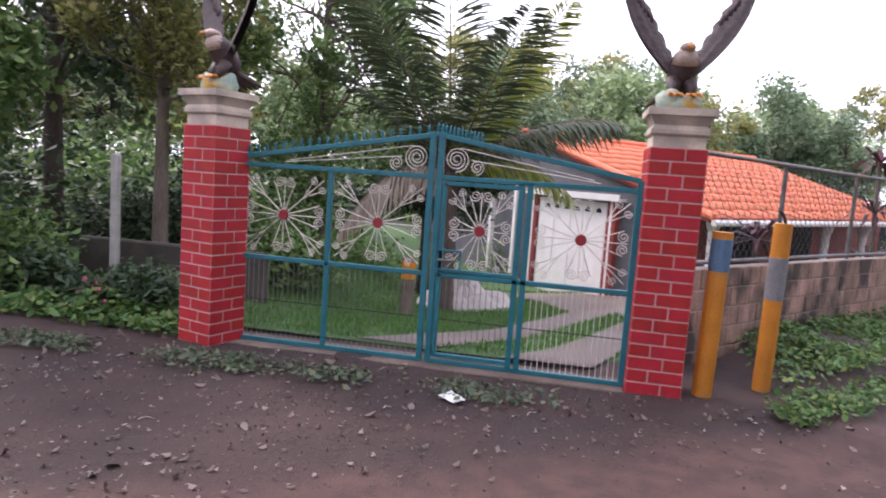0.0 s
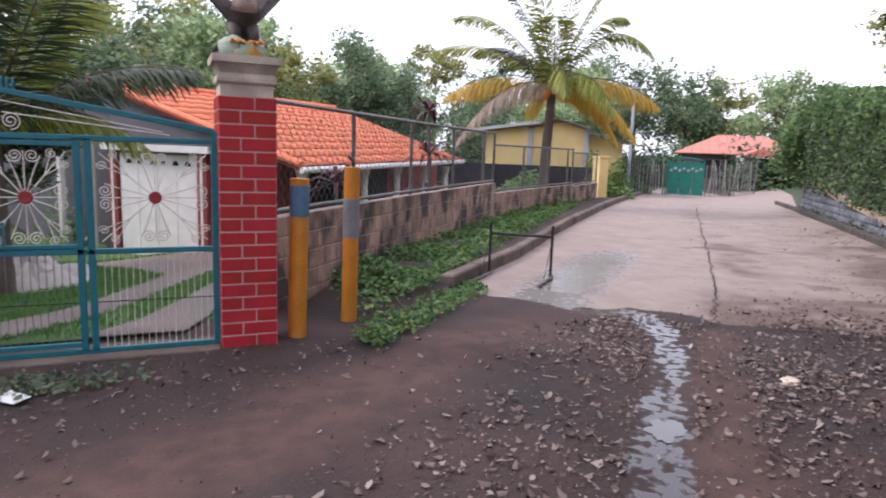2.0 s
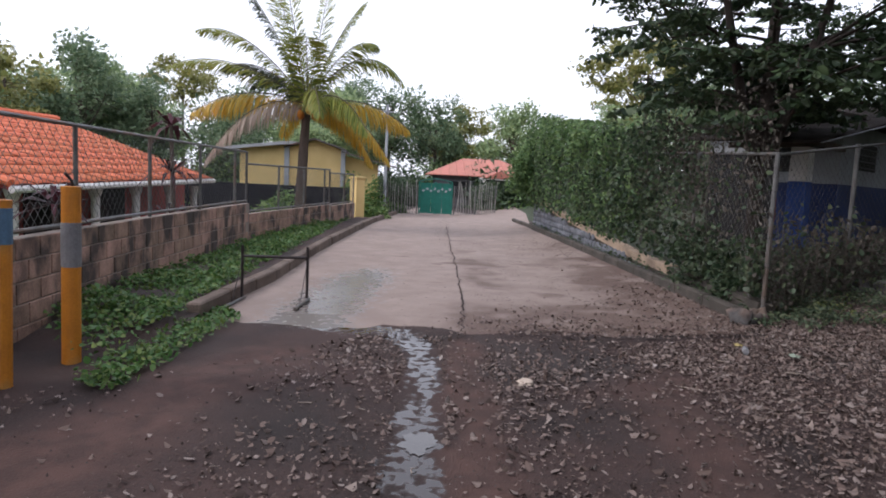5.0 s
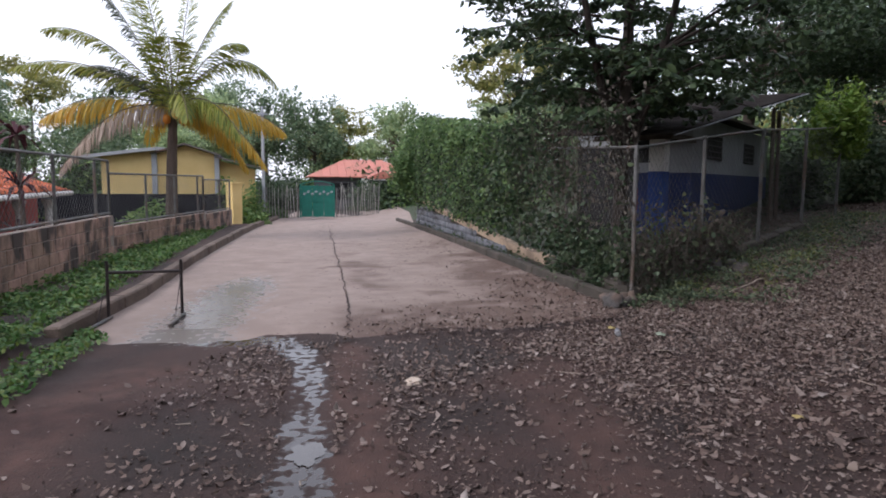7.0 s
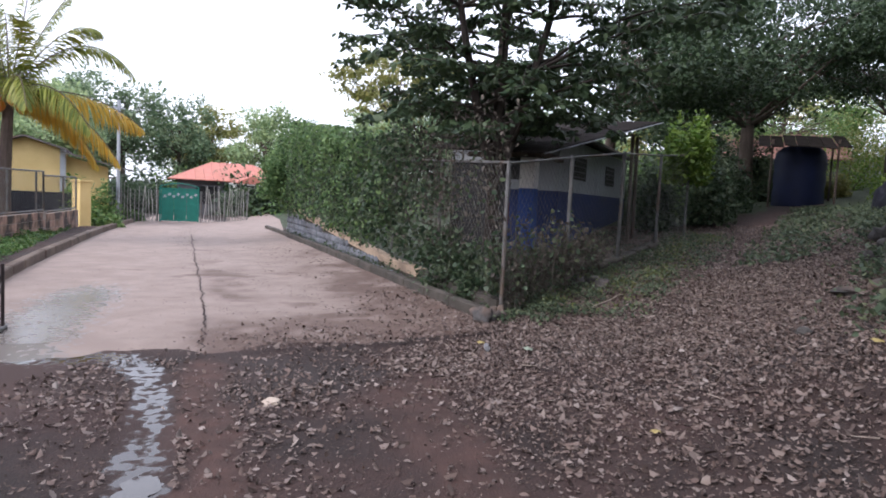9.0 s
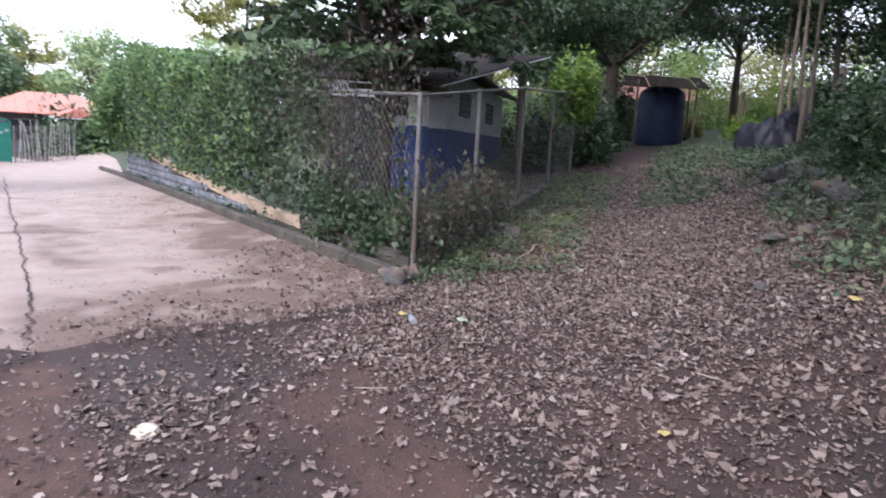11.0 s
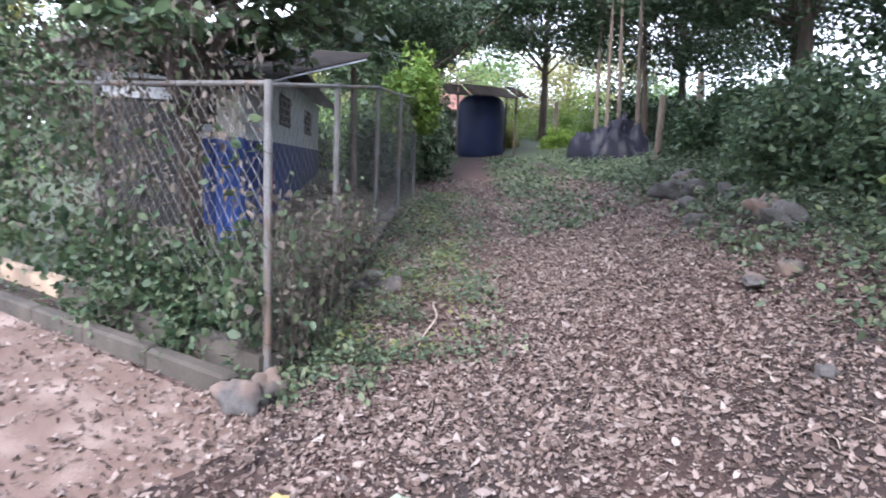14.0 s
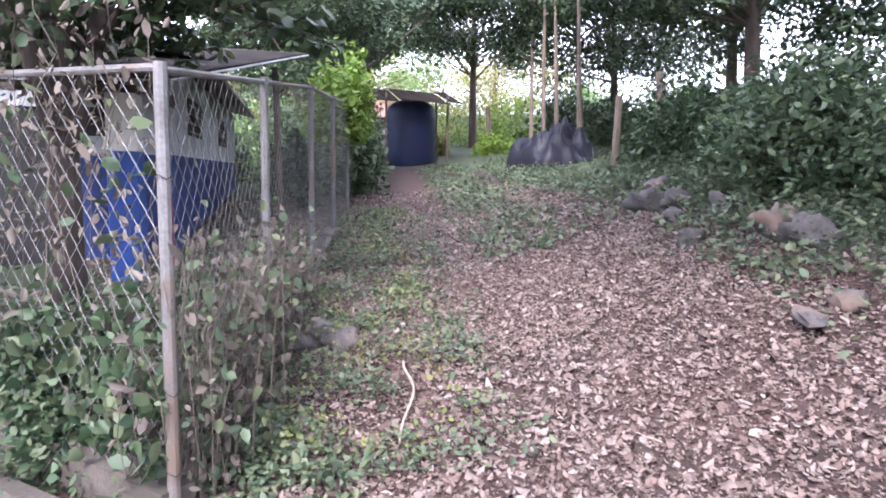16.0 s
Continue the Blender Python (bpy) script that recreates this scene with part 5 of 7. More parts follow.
far_fence((17.0, 25.5), (22.2, 24.75), 1.5)
far_fence((23.6, 23.5), (26.4, 23.2), 1.5)
pole = thing("utility_pole", "grey concrete utility pole", "pole", (21.5, 26.5, -0.3))
part("shaft", Geo().tube([(0, 0, 0), (0, 0, 5.6)], [0.085, 0.065], 10), WHITE_OLD, pole)
part("crossarm", Geo().box(-0.3, -0.04, 5.2, 0.3, 0.04, 5.28), WHITE_OLD, pole)
blue_shed = thing("blue_door_shed", "small blue-doored shed among trees", "shed", (18.2, 26.8, -0.3), -30)
part("wall", Geo().box(0, 0, 0, 2.4, 1.6, 2.0), WHITE_OLD, blue_shed)
part("door", Geo().box(0.8, -0.05, 0, 1.6, 0.0, 1.9), BLUE_WALL, blue_shed)
part("roof", Geo().box(-0.2, -0.4, 2.0, 2.6, 1.8, 2.06), TIN_OLD, blue_shed)


# ---- hedge fence on a low wall, and the lane fence ----
HEDGE = [(8.2, 2.82), (10.85, 5.5), (18.6, 14.3)]


def low_wall():
    wall = thing("wall_east", "low stone retaining wall with a pale coping below the hedge", "wall", kind="structure")
    core, cop, prev = Geo(), Geo(), None
    for x, y, a, s in along(HEDGE, 0.45):
        z = 0.36 + 0.066 * max(0.0, s - 4.6)
        nx, ny = -math.sin(radians(a)), math.cos(radians(a))
        cur = [(x + nx * 0.06, y + ny * 0.06), (x - nx * 0.1, y - ny * 0.1), z]
        if prev:
            (a0, a1, az0), (b0, b1, bz) = prev, cur
            core.add([(*a0, -0.2), (*b0, -0.2), (*b1, -0.2), (*a1, -0.2), (*a0, az0), (*b0, bz), (*b1, bz), (*a1, az0)], [(0, 1, 5, 4), (1, 2, 6, 5), (2, 3, 7, 6), (3, 0, 4, 7), (4, 5, 6, 7)])
            if s > 3.5:
                o = [(p[0] + nx * 0.02, p[1] + ny * 0.02) for p in (a0, b0)]
                cop.add([(*o[0], az0 - 0.13), (*o[1], bz - 0.13), (*b1, bz - 0.13), (*a1, az0 - 0.13), (*o[0], az0 + 0.02), (*o[1], bz + 0.02), (*b1, bz + 0.02), (*a1, az0 + 0.02)],
                        [(0, 1, 5, 4), (1, 2, 6, 5), (2, 3, 7, 6), (3, 0, 4, 7), (4, 5, 6, 7), (3, 2, 1, 0)])
        prev = cur
    part("core", core, KERB_DARK, wall)
    part("coping", cop, STRIP, wall, "pale yellowish coping band")
    stones = [Geo().blob((0, 0, 0), (0.15, 0.05, 0.095), k, 9, 0.35).mesh("stone", RUBBLE) for k in range(5)]
    for x, y, a, s in along(HEDGE, 0.27):
        top = 0.36 + 0.066 * max(0.0, s - 4.6) - 0.14
        z, row = 0.02, 0
        while s > 4.0 and z + 0.08 < top:
            nx, ny = -math.sin(radians(a)), math.cos(radians(a))
            ob = part("stone", stones[rng.integers(5)], None, wall)
            ob.matrix_local = pose(x + nx * 0.07 + 0.12 * row * math.cos(radians(a)), y + ny * 0.07 + 0.12 * row * math.sin(radians(a)), z + 0.07, 0, rng.uniform(-10, 10), a + rng.uniform(-8, 8))
            z, row = z + 0.165, 1 - row


low_wall()


def lane_fence():
    f = thing("chain_link_fence", "sagging chain-link fence on steel posts beside the lane", "fence")
    posts = [(8.2, 2.82, 2.1, 0.027), (10.2, 2.53, 2.33, 0.03), (12.47, 2.17, 2.59, 0.03), (14.85, 1.82, 2.75, 0.03), (17.2, 1.45, 2.95, 0.03)]
    for x, y, top, r in posts:
        z = hz(x, y)
        ob = part("post", Geo().tube([(x, y, z - 0.15), (x + 0.01, y, z + 1.0), (x, y, top)], r, 10), STEEL, f, "rust-streaked corner post" if x < 9 else "")
    for (x0, y0, t0, _), (x1, y1, t1, _) in zip(posts, posts[1:]):
        part("rail", Geo().tube([(x0, y0, t0 - 0.03), (x1, y1, t1 - 0.03)], 0.018, 8), STEEL, f)
        part("wire_mesh", chain_link(x0, y0, x1, y1, hz(x0, y0) + 0.05, hz(x1, y1) + 0.2, t0 - 0.03, t1 - 0.03, 0.06), WIRE, f)
    rust = paint("rust_stain", (0.2, 0.03, 0.03), (0.09, 0.03, 0.025), 0.85, 14, 60, 0.3)
    z = hz(8.2, 2.82)
    part("rust_stain", Geo().tube([(8.2 + 0.01 * (h - 0.02), 2.82, z + h) for h in (1.15, 1.22, 1.34, 1.42)], 0.0285, 10), rust, f, "dark red stain on the post")
    for h in (0.28, 0.62, 1.5):
        part("tie_wire", Geo().tube([(8.2 + 0.034 * math.cos(a), 2.82 + 0.034 * math.sin(a), z + h + 0.01 * math.sin(3 * a)) for a in np.linspace(0, 6.28, 13)], 0.003, 4), IRON, f)
    prev = None
    for x, y, a, s in along(HEDGE, 2.4):
        top = 2.1 + 0.045 * s
        if s > 0.1:
            part("post", Geo().tube([(x, y, 0), (x, y, top)], 0.027, 8), STEEL, f)
        if prev:
            part("rail", Geo().tube([(*prev[:2], prev[2] - 0.02), (x, y, top - 0.02)], 0.018, 8), STEEL, f)
            part("wire_mesh", chain_link(*prev[:2], x, y, 0.36, 0.36, prev[2] - 0.02, top - 0.02, 0.06 if s < 6 else 0.1, 0.0014), WIRE, f)
        prev = (x, y, top)
    for x, y, a, s in along([(10.4, 2.5), (14.8, 1.85)], 0.8):
        ob = part("footing", Geo().box(0, -0.09, -0.3, 0.77, 0.09, 0.16, 0.025), KERB_DARK, f, "broken concrete footing")
        ob.matrix_local = pose(x, y + 0.03, hz(x, y), 0, -4, a)


lane_fence()


def blue_building():
    b = thing("blue_white_building", "white building with a blue painted lower half behind the fence", "building", (14.6, 3.9, 0))
    lo, split, top = 0.4, 1.88, 3.1
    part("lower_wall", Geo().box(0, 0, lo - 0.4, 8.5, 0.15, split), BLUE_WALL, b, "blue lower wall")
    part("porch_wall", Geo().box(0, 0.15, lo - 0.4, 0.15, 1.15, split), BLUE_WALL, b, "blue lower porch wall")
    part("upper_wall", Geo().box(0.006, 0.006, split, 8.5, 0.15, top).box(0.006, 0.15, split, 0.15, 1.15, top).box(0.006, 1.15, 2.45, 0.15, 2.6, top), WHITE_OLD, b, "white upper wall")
    # near-black panel in the wall stands for the shade inside the porch
    part("porch_shade", Geo().box(0.04, 1.15, lo - 0.4, 0.15, 2.6, 2.45), DARK, b, "near-black panel standing for the porch's shade")
    part("back_wall", Geo().box(8.35, 0.15, 0, 8.5, 2.6, top).box(0.15, 2.45, 0, 8.35, 2.6, top), WHITE_OLD, b)
    for s in (0, 1):
        y0, y1 = (-0.5, 1.3) if s == 0 else (3.1, 1.3)
        v = [(-0.6, y0, 3.05), (9, y0, 3.05), (9, y1, 3.5), (-0.6, y1, 3.5)]
        part("roof", Geo().add(v + [(p, q, r + 0.06) for p, q, r in v], [(3, 2, 1, 0), (4, 5, 6, 7), (0, 1, 5, 4), (1, 2, 6, 5), (2, 3, 7, 6), (3, 0, 4, 7)]), TIN_OLD, b, "dark rusty sheet roof")
    part("gable", Geo().add([(0.0, 0, top), (0.0, 2.6, top), (0.0, 1.3, 3.45), (0.1, 0, top), (0.1, 2.6, top), (0.1, 1.3, 3.45)], [(0, 2, 1), (3, 4, 5), (0, 3, 5, 2), (2, 5, 4, 1)]), WHITE_OLD, b)
    for x in (1.2, 5.0):
        w = part("window", Geo().box(x, -0.02, 2.2, x + 1.3, 0.0, 2.75), DARK, b, "dark louvred window")
        for k in range(4):
            part("louvre", Geo().box(x, -0.05, 2.25 + k * 0.13, x + 1.3, -0.02, 2.27 + k * 0.13), GREYWALL, w)
    part("window", Geo().box(-0.02, 0.5, 2.1, 0.0, 1.2, 2.8), DARK, b)
    # lit version of the wall's blue, for the column catching the light
    bright = paint("lit_blue", (0.02, 0.075, 0.33), (0.013, 0.045, 0.2), 0.6)
    for x, y in ((-1.5, 0.1),):
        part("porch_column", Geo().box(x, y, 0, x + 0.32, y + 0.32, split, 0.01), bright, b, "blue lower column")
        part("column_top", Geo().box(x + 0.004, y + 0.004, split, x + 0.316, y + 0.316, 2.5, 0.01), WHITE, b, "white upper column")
    lo_end, hi_end = Vector((-3.0, -0.49, 2.46)), Vector((2.4, -1.75, 3.66))
    away = Vector((0.5, 2.6, 0.1))
    n = 12
    for k in range(n):
        p, q = lo_end.lerp(hi_end, k / n), lo_end.lerp(hi_end, (k + 0.97) / n)
        v = [p, q, q + away, p + away]
        part("porch_sheet", Geo().add(v + [c + Vector((0, 0, 0.03)) for c in v], [(3, 2, 1, 0), (4, 5, 6, 7), (0, 1, 5, 4), (1, 2, 6, 5), (2, 3, 7, 6), (3, 0, 4, 7)]), DARK_SHEET, b, "dark corrugated roof sheet")
    part("edge_bar", Geo().tube([lo_end + Vector((0, -0.03, 0.0)), hi_end + Vector((0.1, -0.05, 0.02))], 0.013, 6), WHITE_OLD, b, "pale edge of the porch roof")
    part("porch_beam", Geo().box(-1.6, -0.05, 2.5, 0.1, 0.05, 2.62).box(-1.4, 0.1, 2.5, -1.3, 1.6, 2.6), BARK, b)
    for x in (1.6, 2.3):
        part("timber_post", Geo().tube([(x, -1.3, 0.5), (x, -1.25, 3.3)], 0.045, 6), BARK, b)


blue_building()


def water_tank():
    z = 1.93
    t = thing("water_tank", "dark blue plastic water tank under a ragged sheet roof", "tank", (28.2, -1.55, z))
    g = Geo().lathe([(0.86, -0.4), (0.88, 0.1)] + [(0.85 + 0.03 * (k % 2), 0.1 + 0.3 * k) for k in range(1, 7)] + [(0.8, 2.05), (0.62, 2.2), (0.3, 2.3)], 24)
    g.smooth = True
    part("body", g, TANK, t)
    for k in range(7):
        y0, y1 = -1.45 + k * 0.42, -1.45 + (k + 1) * 0.42 - 0.02
        lo, q = 2.5 + 0.12 * noise.noise((k * 1.3, 0, 0)), 0.25 * noise.noise((k * 2.1, 4, 0))
        v = [(-1.5 + q, y0, lo - 0.42), (1.3, y0, lo + 0.25), (1.3, y1, lo + 0.27), (-1.5 - q, y1, lo - 0.38)]
        part("roof_sheet", Geo().add(v + [(a, b, c + 0.03) for a, b, c in v], [(3, 2, 1, 0), (4, 5, 6, 7), (0, 1, 5, 4), (1, 2, 6, 5), (2, 3, 7, 6), (3, 0, 4, 7)]), DARK_SHEET, t, "dark ragged roof sheet")
    for x, y in ((-0.9, -1.1), (-0.95, 1.0), (1.0, -1.1)):
        part("pole", Geo().tube([(x, y, -0.4), (x, y, 2.42)], 0.04, 6), BARK, t)


water_tank()


def covered_heap(x, y, r, h, seed, material, label, name):
    """Lumps under a crumpled sheet, as one uneven dome with folds."""
    g = Geo()
    g.smooth = True
    n, m = 60, 18
    z0 = hz(x, y)
    for i in range(m + 1):
        q = i / m
        for k in range(n):
            a = 2 * math.pi * k / n
            ca, sa = math.cos(a), math.sin(a)
            rr = r * math.cos(q * math.pi / 2) * (1 + 0.22 * noise.noise((ca * 1.5, sa * 1.5, seed)))
            px, py = rr * ca * 1.25, rr * sa
            lump = 0.75 + 0.4 * noise.noise((px * 1.5, py * 1.5, seed + 3)) + 0.34 * noise.noise((px * 4, py * 4, seed + 9)) + 0.2 * abs(noise.noise((px * 7, py * 7, seed + 5))) + 0.16 * noise.noise((px * 13, py * 13, seed)) + 0.07 * noise.noise((ca * 9, sa * 9, seed))
            g.v.append((x + px, y + py, z0 - 0.08 + h * math.sin(q * math.pi / 2) ** 0.7 * lump))
    for i in range(m):
        for k in range(n):
            g.f.append((i * n + k, i * n + (k + 1) % n, i * n + n + (k + 1) % n, i * n + n + k))
            g.m.append(0)
    return tagged(part(name, g, material), label, "heap")


covered_heap(21.3, -4.0, 1.05, 1.25, 3, TARP, "low heap covered with a crumpled black tarpaulin", "black_tarpaulin")
SAND = paint("pale_sheet", (0.5, 0.46, 0.43), (0.38, 0.34, 0.31), 0.8, 4, 40, 0.2)
covered_heap(-1.7, 11.2, 0.75, 0.6, 8, SAND, "heap under a pale grey sheet on the lawn", "pale_mound")
th = simple_house("tile_roof_house", "old house with a faded clay tile roof behind trees", (47, -4.2, 2.4), 90, 6.5, 6, 2.3, 1.6, GREYWALL, TILE_OLD, over=0.5)
gy = thing("grey_yard_wall", "pale grey yard building seen through trees", "building", (43, -14, 2.8), 60)
part("wall", Geo().box(0, 0, 0, 9, 4, 2.2), WHITE_OLD, gy)
part("roof", Geo().box(-0.3, -0.3, 2.2, 9.3, 4.3, 2.3), TIN, gy)


# ---- stones, sticks and litter ----
def stone(x, y, r, seed, label="rough grey field stone", sink=0.3):
    g = Geo().blob((0, 0, 0), r, seed, 20, 0.62)
    g.smooth = True
    ob = part("stone", g, STONE)
    ob.matrix_world = pose(x, y, hz(x, y) + r[2] * (1 - 2 * sink), rng.uniform(-12, 12), rng.uniform(-12, 12), rng.uniform(0, 360))
    return tagged(ob, label, "stone", group="field stones")


stone(7.83, 2.92, (0.15, 0.12, 0.13), 1, "two-lobed grey stone at the kerb's end")
stone(7.98, 2.78, (0.13, 0.1, 0.12), 2, "rounded grey stone at the kerb's end")
for i, (x, y, r) in enumerate([(12.8, -1.97, 0.24), (12.5, -2.15, 0.17), (10.15, -1.95, 0.2), (10.55, -2.0, 0.22), (11.6, -2.2, 0.2), (13.3, -2.4, 0.18), (10.37, 2.36, 0.15), (10.29, 1.98, 0.12), (10.6, 2.15, 0.12),
                               (11.2, -1.5, 0.13), (9.0, -1.25, 0.1), (12.0, -1.8, 0.12), (7.4, -0.45, 0.06)]):
    stone(x, y, (r * 1.15, r, r * 0.8), 10 + i)
slabs = part("stone_slab", Geo().blob((0, 0, 0), (0.28, 0.1, 0.05), 31, 12, 0.4), STONE)
slabs.matrix_world = pose(9.0, -0.95, hz(9.0, -0.95) + 0.04, 0, 0, -30)
tagged(slabs, "long flat stone lying at the lane's edge", "stone")
flat_stone = part("flat_stone", Geo().blob((0, 0, 0), (0.09, 0.07, 0.025), 5, 12, 0.3), CAPITAL)
flat_stone.matrix_world = pose(4.34, 3.22, hz(4.34, 3.22) + 0.012, 0, 0, 20)
tagged(flat_stone, "pale flat stone lying on the earth", "stone")
paper = part("paper_scrap", Geo().add([(-0.09, -0.05, 0.01), (0.08, -0.06, 0.004), (0.1, 0.05, 0.012), (-0.07, 0.07, 0.03), (0.0, 0.0, 0.035)], [(0, 1, 4), (1, 2, 4), (2, 3, 4), (3, 0, 4)]), PAPER)
paper.matrix_world = pose(-0.72, 4.5, hz(-0.72, 4.5) + 0.015, 0, 0, -35)
tagged(paper, "crumpled scrap of white paper on the earth", "litter")
curl = [(9.8 - 1.18 * t, 1.6 + 0.02 * math.sin(t * 9) + 0.2 * t * t, hz(9.8 - 1.18 * t, 1.65) + 0.03 + 0.05 * math.sin(t * 3)) for t in np.linspace(0, 1, 13)]
tagged(part("dry_stick", Geo().tube(curl, [0.009] * 6 + [0.007] * 6 + [0.003], 6), TWIG), "thin curved pale dry stick", "stick")
SCRAP_YELLOW = paint("yellow_scrap", (0.38, 0.31, 0.12), (0.26, 0.2, 0.07), 0.6, 8, 60, 0.2)
SCRAP_GREEN = paint("pale_green_scrap", (0.26, 0.3, 0.24), (0.18, 0.22, 0.16), 0.6, 8, 60, 0.2)
for x, y, r_, mat, label in ((6.82, 2.53, 0.05, SCRAP_YELLOW, "crumpled yellow wrapper among the leaves"), (6.74, 1.99, 0.06, SCRAP_GREEN, "pale green scrap among the leaves"), (6.68, -0.91, 0.06, SCRAP_YELLOW, "yellow scrap beside the bank"), (5.0, 0.55, 0.04, SCRAP_YELLOW, "small yellow leaf on the earth")):
    g = Geo()
    ring = [(r_ * math.cos(k * 0.785) * (1 + 0.3 * noise.noise((k, x, 0))), 0.7 * r_ * math.sin(k * 0.785), 0.008 + 0.014 * (k % 2)) for k in range(8)]
    g.add(ring + [(0, 0, 0.03)], [(k, (k + 1) % 8, 8) for k in range(8)])
    ob = part("scrap", g, mat)
    ob.matrix_world = pose(x, y, hz(x, y) + 0.025, 4, 6, x * 90)
    tagged(ob, label, "litter")
bottle = thing("plastic_bottle", "small crushed clear plastic bottle among the leaves", "bottle", (6.66, 2.4, hz(6.66, 2.4) + 0.045), 115)
part("body", Geo().lathe([(0.005, -0.1), (0.028, -0.095), (0.03, -0.03), (0.024, -0.01), (0.029, 0.03), (0.012, 0.075), (0.012, 0.09)], 12), POST_GREY, bottle).matrix_local = pose(0, 0, 0, 90, 0, 0)
part("cap", Geo().lathe([(0.014, 0.09), (0.014, 0.108), (0.01, 0.11)], 10), POST_BLUE, bottle, "blue screw cap").matrix_local = pose(0, 0, 0, 90, 0, 0)
for i in range(46):
    x, y = rng.uniform(-2.5, 9.0), rng.uniform(-1, 4.6)
    ln, a = rng.uniform(0.05, 0.22), rng.uniform(0, math.pi)
    z = hz(x, y) + float(uneven(x, y)) + 0.012
    st = part("twig", Geo().tube([(0, 0, 0.0), (ln * 0.5, 0.02, 0.006), (ln, 0, 0.0)], [0.005, 0.004, 0.002], 5), TWIG)
    st.matrix_world = pose(x, y, z, 0, 0, math.degrees(a))
    tagged(st, "short broken dry twig on the ground", "twig", group="twigs on the ground")


def scatter(n, x0, x1, y0, y1, density):
    """Random places on the ground, thinned by density(x, y) from 0 to 1."""
    x, y = rng.uniform(x0, x1, n), rng.uniform(y0, y1, n)
    k = rng.uniform(size=n) < density(x, y)
    return x[k], y[k]


def on_slab(x, y):
    e = (x - 8) * UY - (y - 3) * UX
    s = (x - 5.3) * UX + (y - 4.35) * UY
    return (s > 0) & (e < -0.1)


def litter_density(x, y):
    e = (x - 8) * UY - (y - 3) * UX
    d = 1.8 - 0.1 * x - y
    patch = np.array([0.5 + 0.5 * noise.noise((a * 0.7, b * 0.7, 9)) for a, b in zip(x, y)])
    heavy = (0.22 + 0.78 * smooth(4.2, 7.4, x)) * smooth(-3.8, -1.2, e) * smooth(3.2, 1.6, np.abs(d - 0.3)) * smooth(24, 12, x)
    some = 0.42 * smooth(-5.8, -3.6, e) * np.clip(1.6 * patch - 0.25, 0.1, 1)
    base = np.maximum(np.maximum(heavy * (0.4 + 0.75 * patch), some), 0.035) * (1 - 0.86 * tread(x, y))
    s = (x - 5.3) * UX + (y - 4.35) * UY
    return np.where(on_slab(x, y), 0.02 + 0.7 * smooth(1.3, 0.0, s) * smooth(-3.8, -1.6, e) * patch + 0.3 * smooth(-1.3, -0.2, e) * patch * smooth(5, 1, s), base)


x, y = scatter(760000, -4, 20, -5, 5.2, litter_density)
wet = run_gap(x, y) > 0.16
x, y = x[wet], y[wet]
c = np.stack([x, y, height(x, y) + uneven(x, y) * ~on_slab(x, y) + rng.uniform(0.008, 0.03, len(x)) + 0.03 * on_slab(x, y)], -1)
pick = rng.uniform(size=len(c))
for lo, hi, size, label in ((0.0, 0.5, 0.022, "fine crumbled bits of dry leaf"), (0.5, 0.92, 0.04, "dense layer of pale brown dry fallen leaves"), (0.92, 0.988, 0.06, "large curled dry leaves"), (0.988, 1.0, 0.06, "scattered pale bleached leaves")):
    k = (pick >= lo) & (pick < hi)
    tagged(new("leaf_litter", leaf_mesh("leaf_litter", c[k], size, size * 0.6, LITTER if hi < 1 else LITTER_PALE, flat=0.66, fold=0.26, vary=(0.45, 1.6), fine=lo > 0)), label, "leaf litter", kind="stuff")
x, y = scatter(9000, 2, 14, 1.5, 14, lambda x, y: 0.6 * on_slab(x, y) * smooth(-2.5, -0.1, (x - 8) * UY - (y - 3) * UX) * 0.6)
c = np.stack([x, y, height(x, y) + 0.052], -1)
tagged(new("leaf_litter", leaf_mesh("leaf_litter", c, 0.06, 0.035, LITTER, flat=0.9, vary=(0.4, 1.4), fine=True)), "scattered dry leaves on the concrete", "leaf litter", kind="stuff")


x, y = scatter(46000, 5, 16, 2, 12, lambda x, y: on_slab(x, y) * smooth(-2.8, -0.3, (x - 8) * UY - (y - 3) * UX) * np.clip(0.2 + 1.3 * np.array([noise.noise((p * 1.5, q * 1.5, 33)) for p, q in zip(x, y)]), 0, 1))
c = np.stack([x, y, height(x, y) + 0.042], -1)
tagged(new("leaf_crumbs", leaf_mesh("leaf_crumbs", c, 0.03, 0.018, CRUMB, flat=0.9, vary=(0.3, 1.8))), "dark crumbs of earth and leaf along the kerb", "leaf litter", kind="stuff")
x, y = scatter(60000, 4, 20, 4, 20, lambda x, y: on_slab(x, y) * np.clip(0.9 * np.exp(-(((x - 8) * UY - (y - 3) * UX + 2.9) / 0.45) ** 2) * np.array([noise.noise((p * 1.3, q * 1.3, 31)) > 0.05 for p, q in zip(x, y)]) + 0.05, 0, 1))
c = np.stack([x, y, height(x, y) + 0.042], -1)
tagged(new("leaf_crumbs", leaf_mesh("leaf_crumbs", c, 0.026, 0.016, CRUMB, flat=0.95, vary=(0.3, 1.6))), "dark crumbs of earth and leaf along the crack", "leaf litter", kind="stuff")


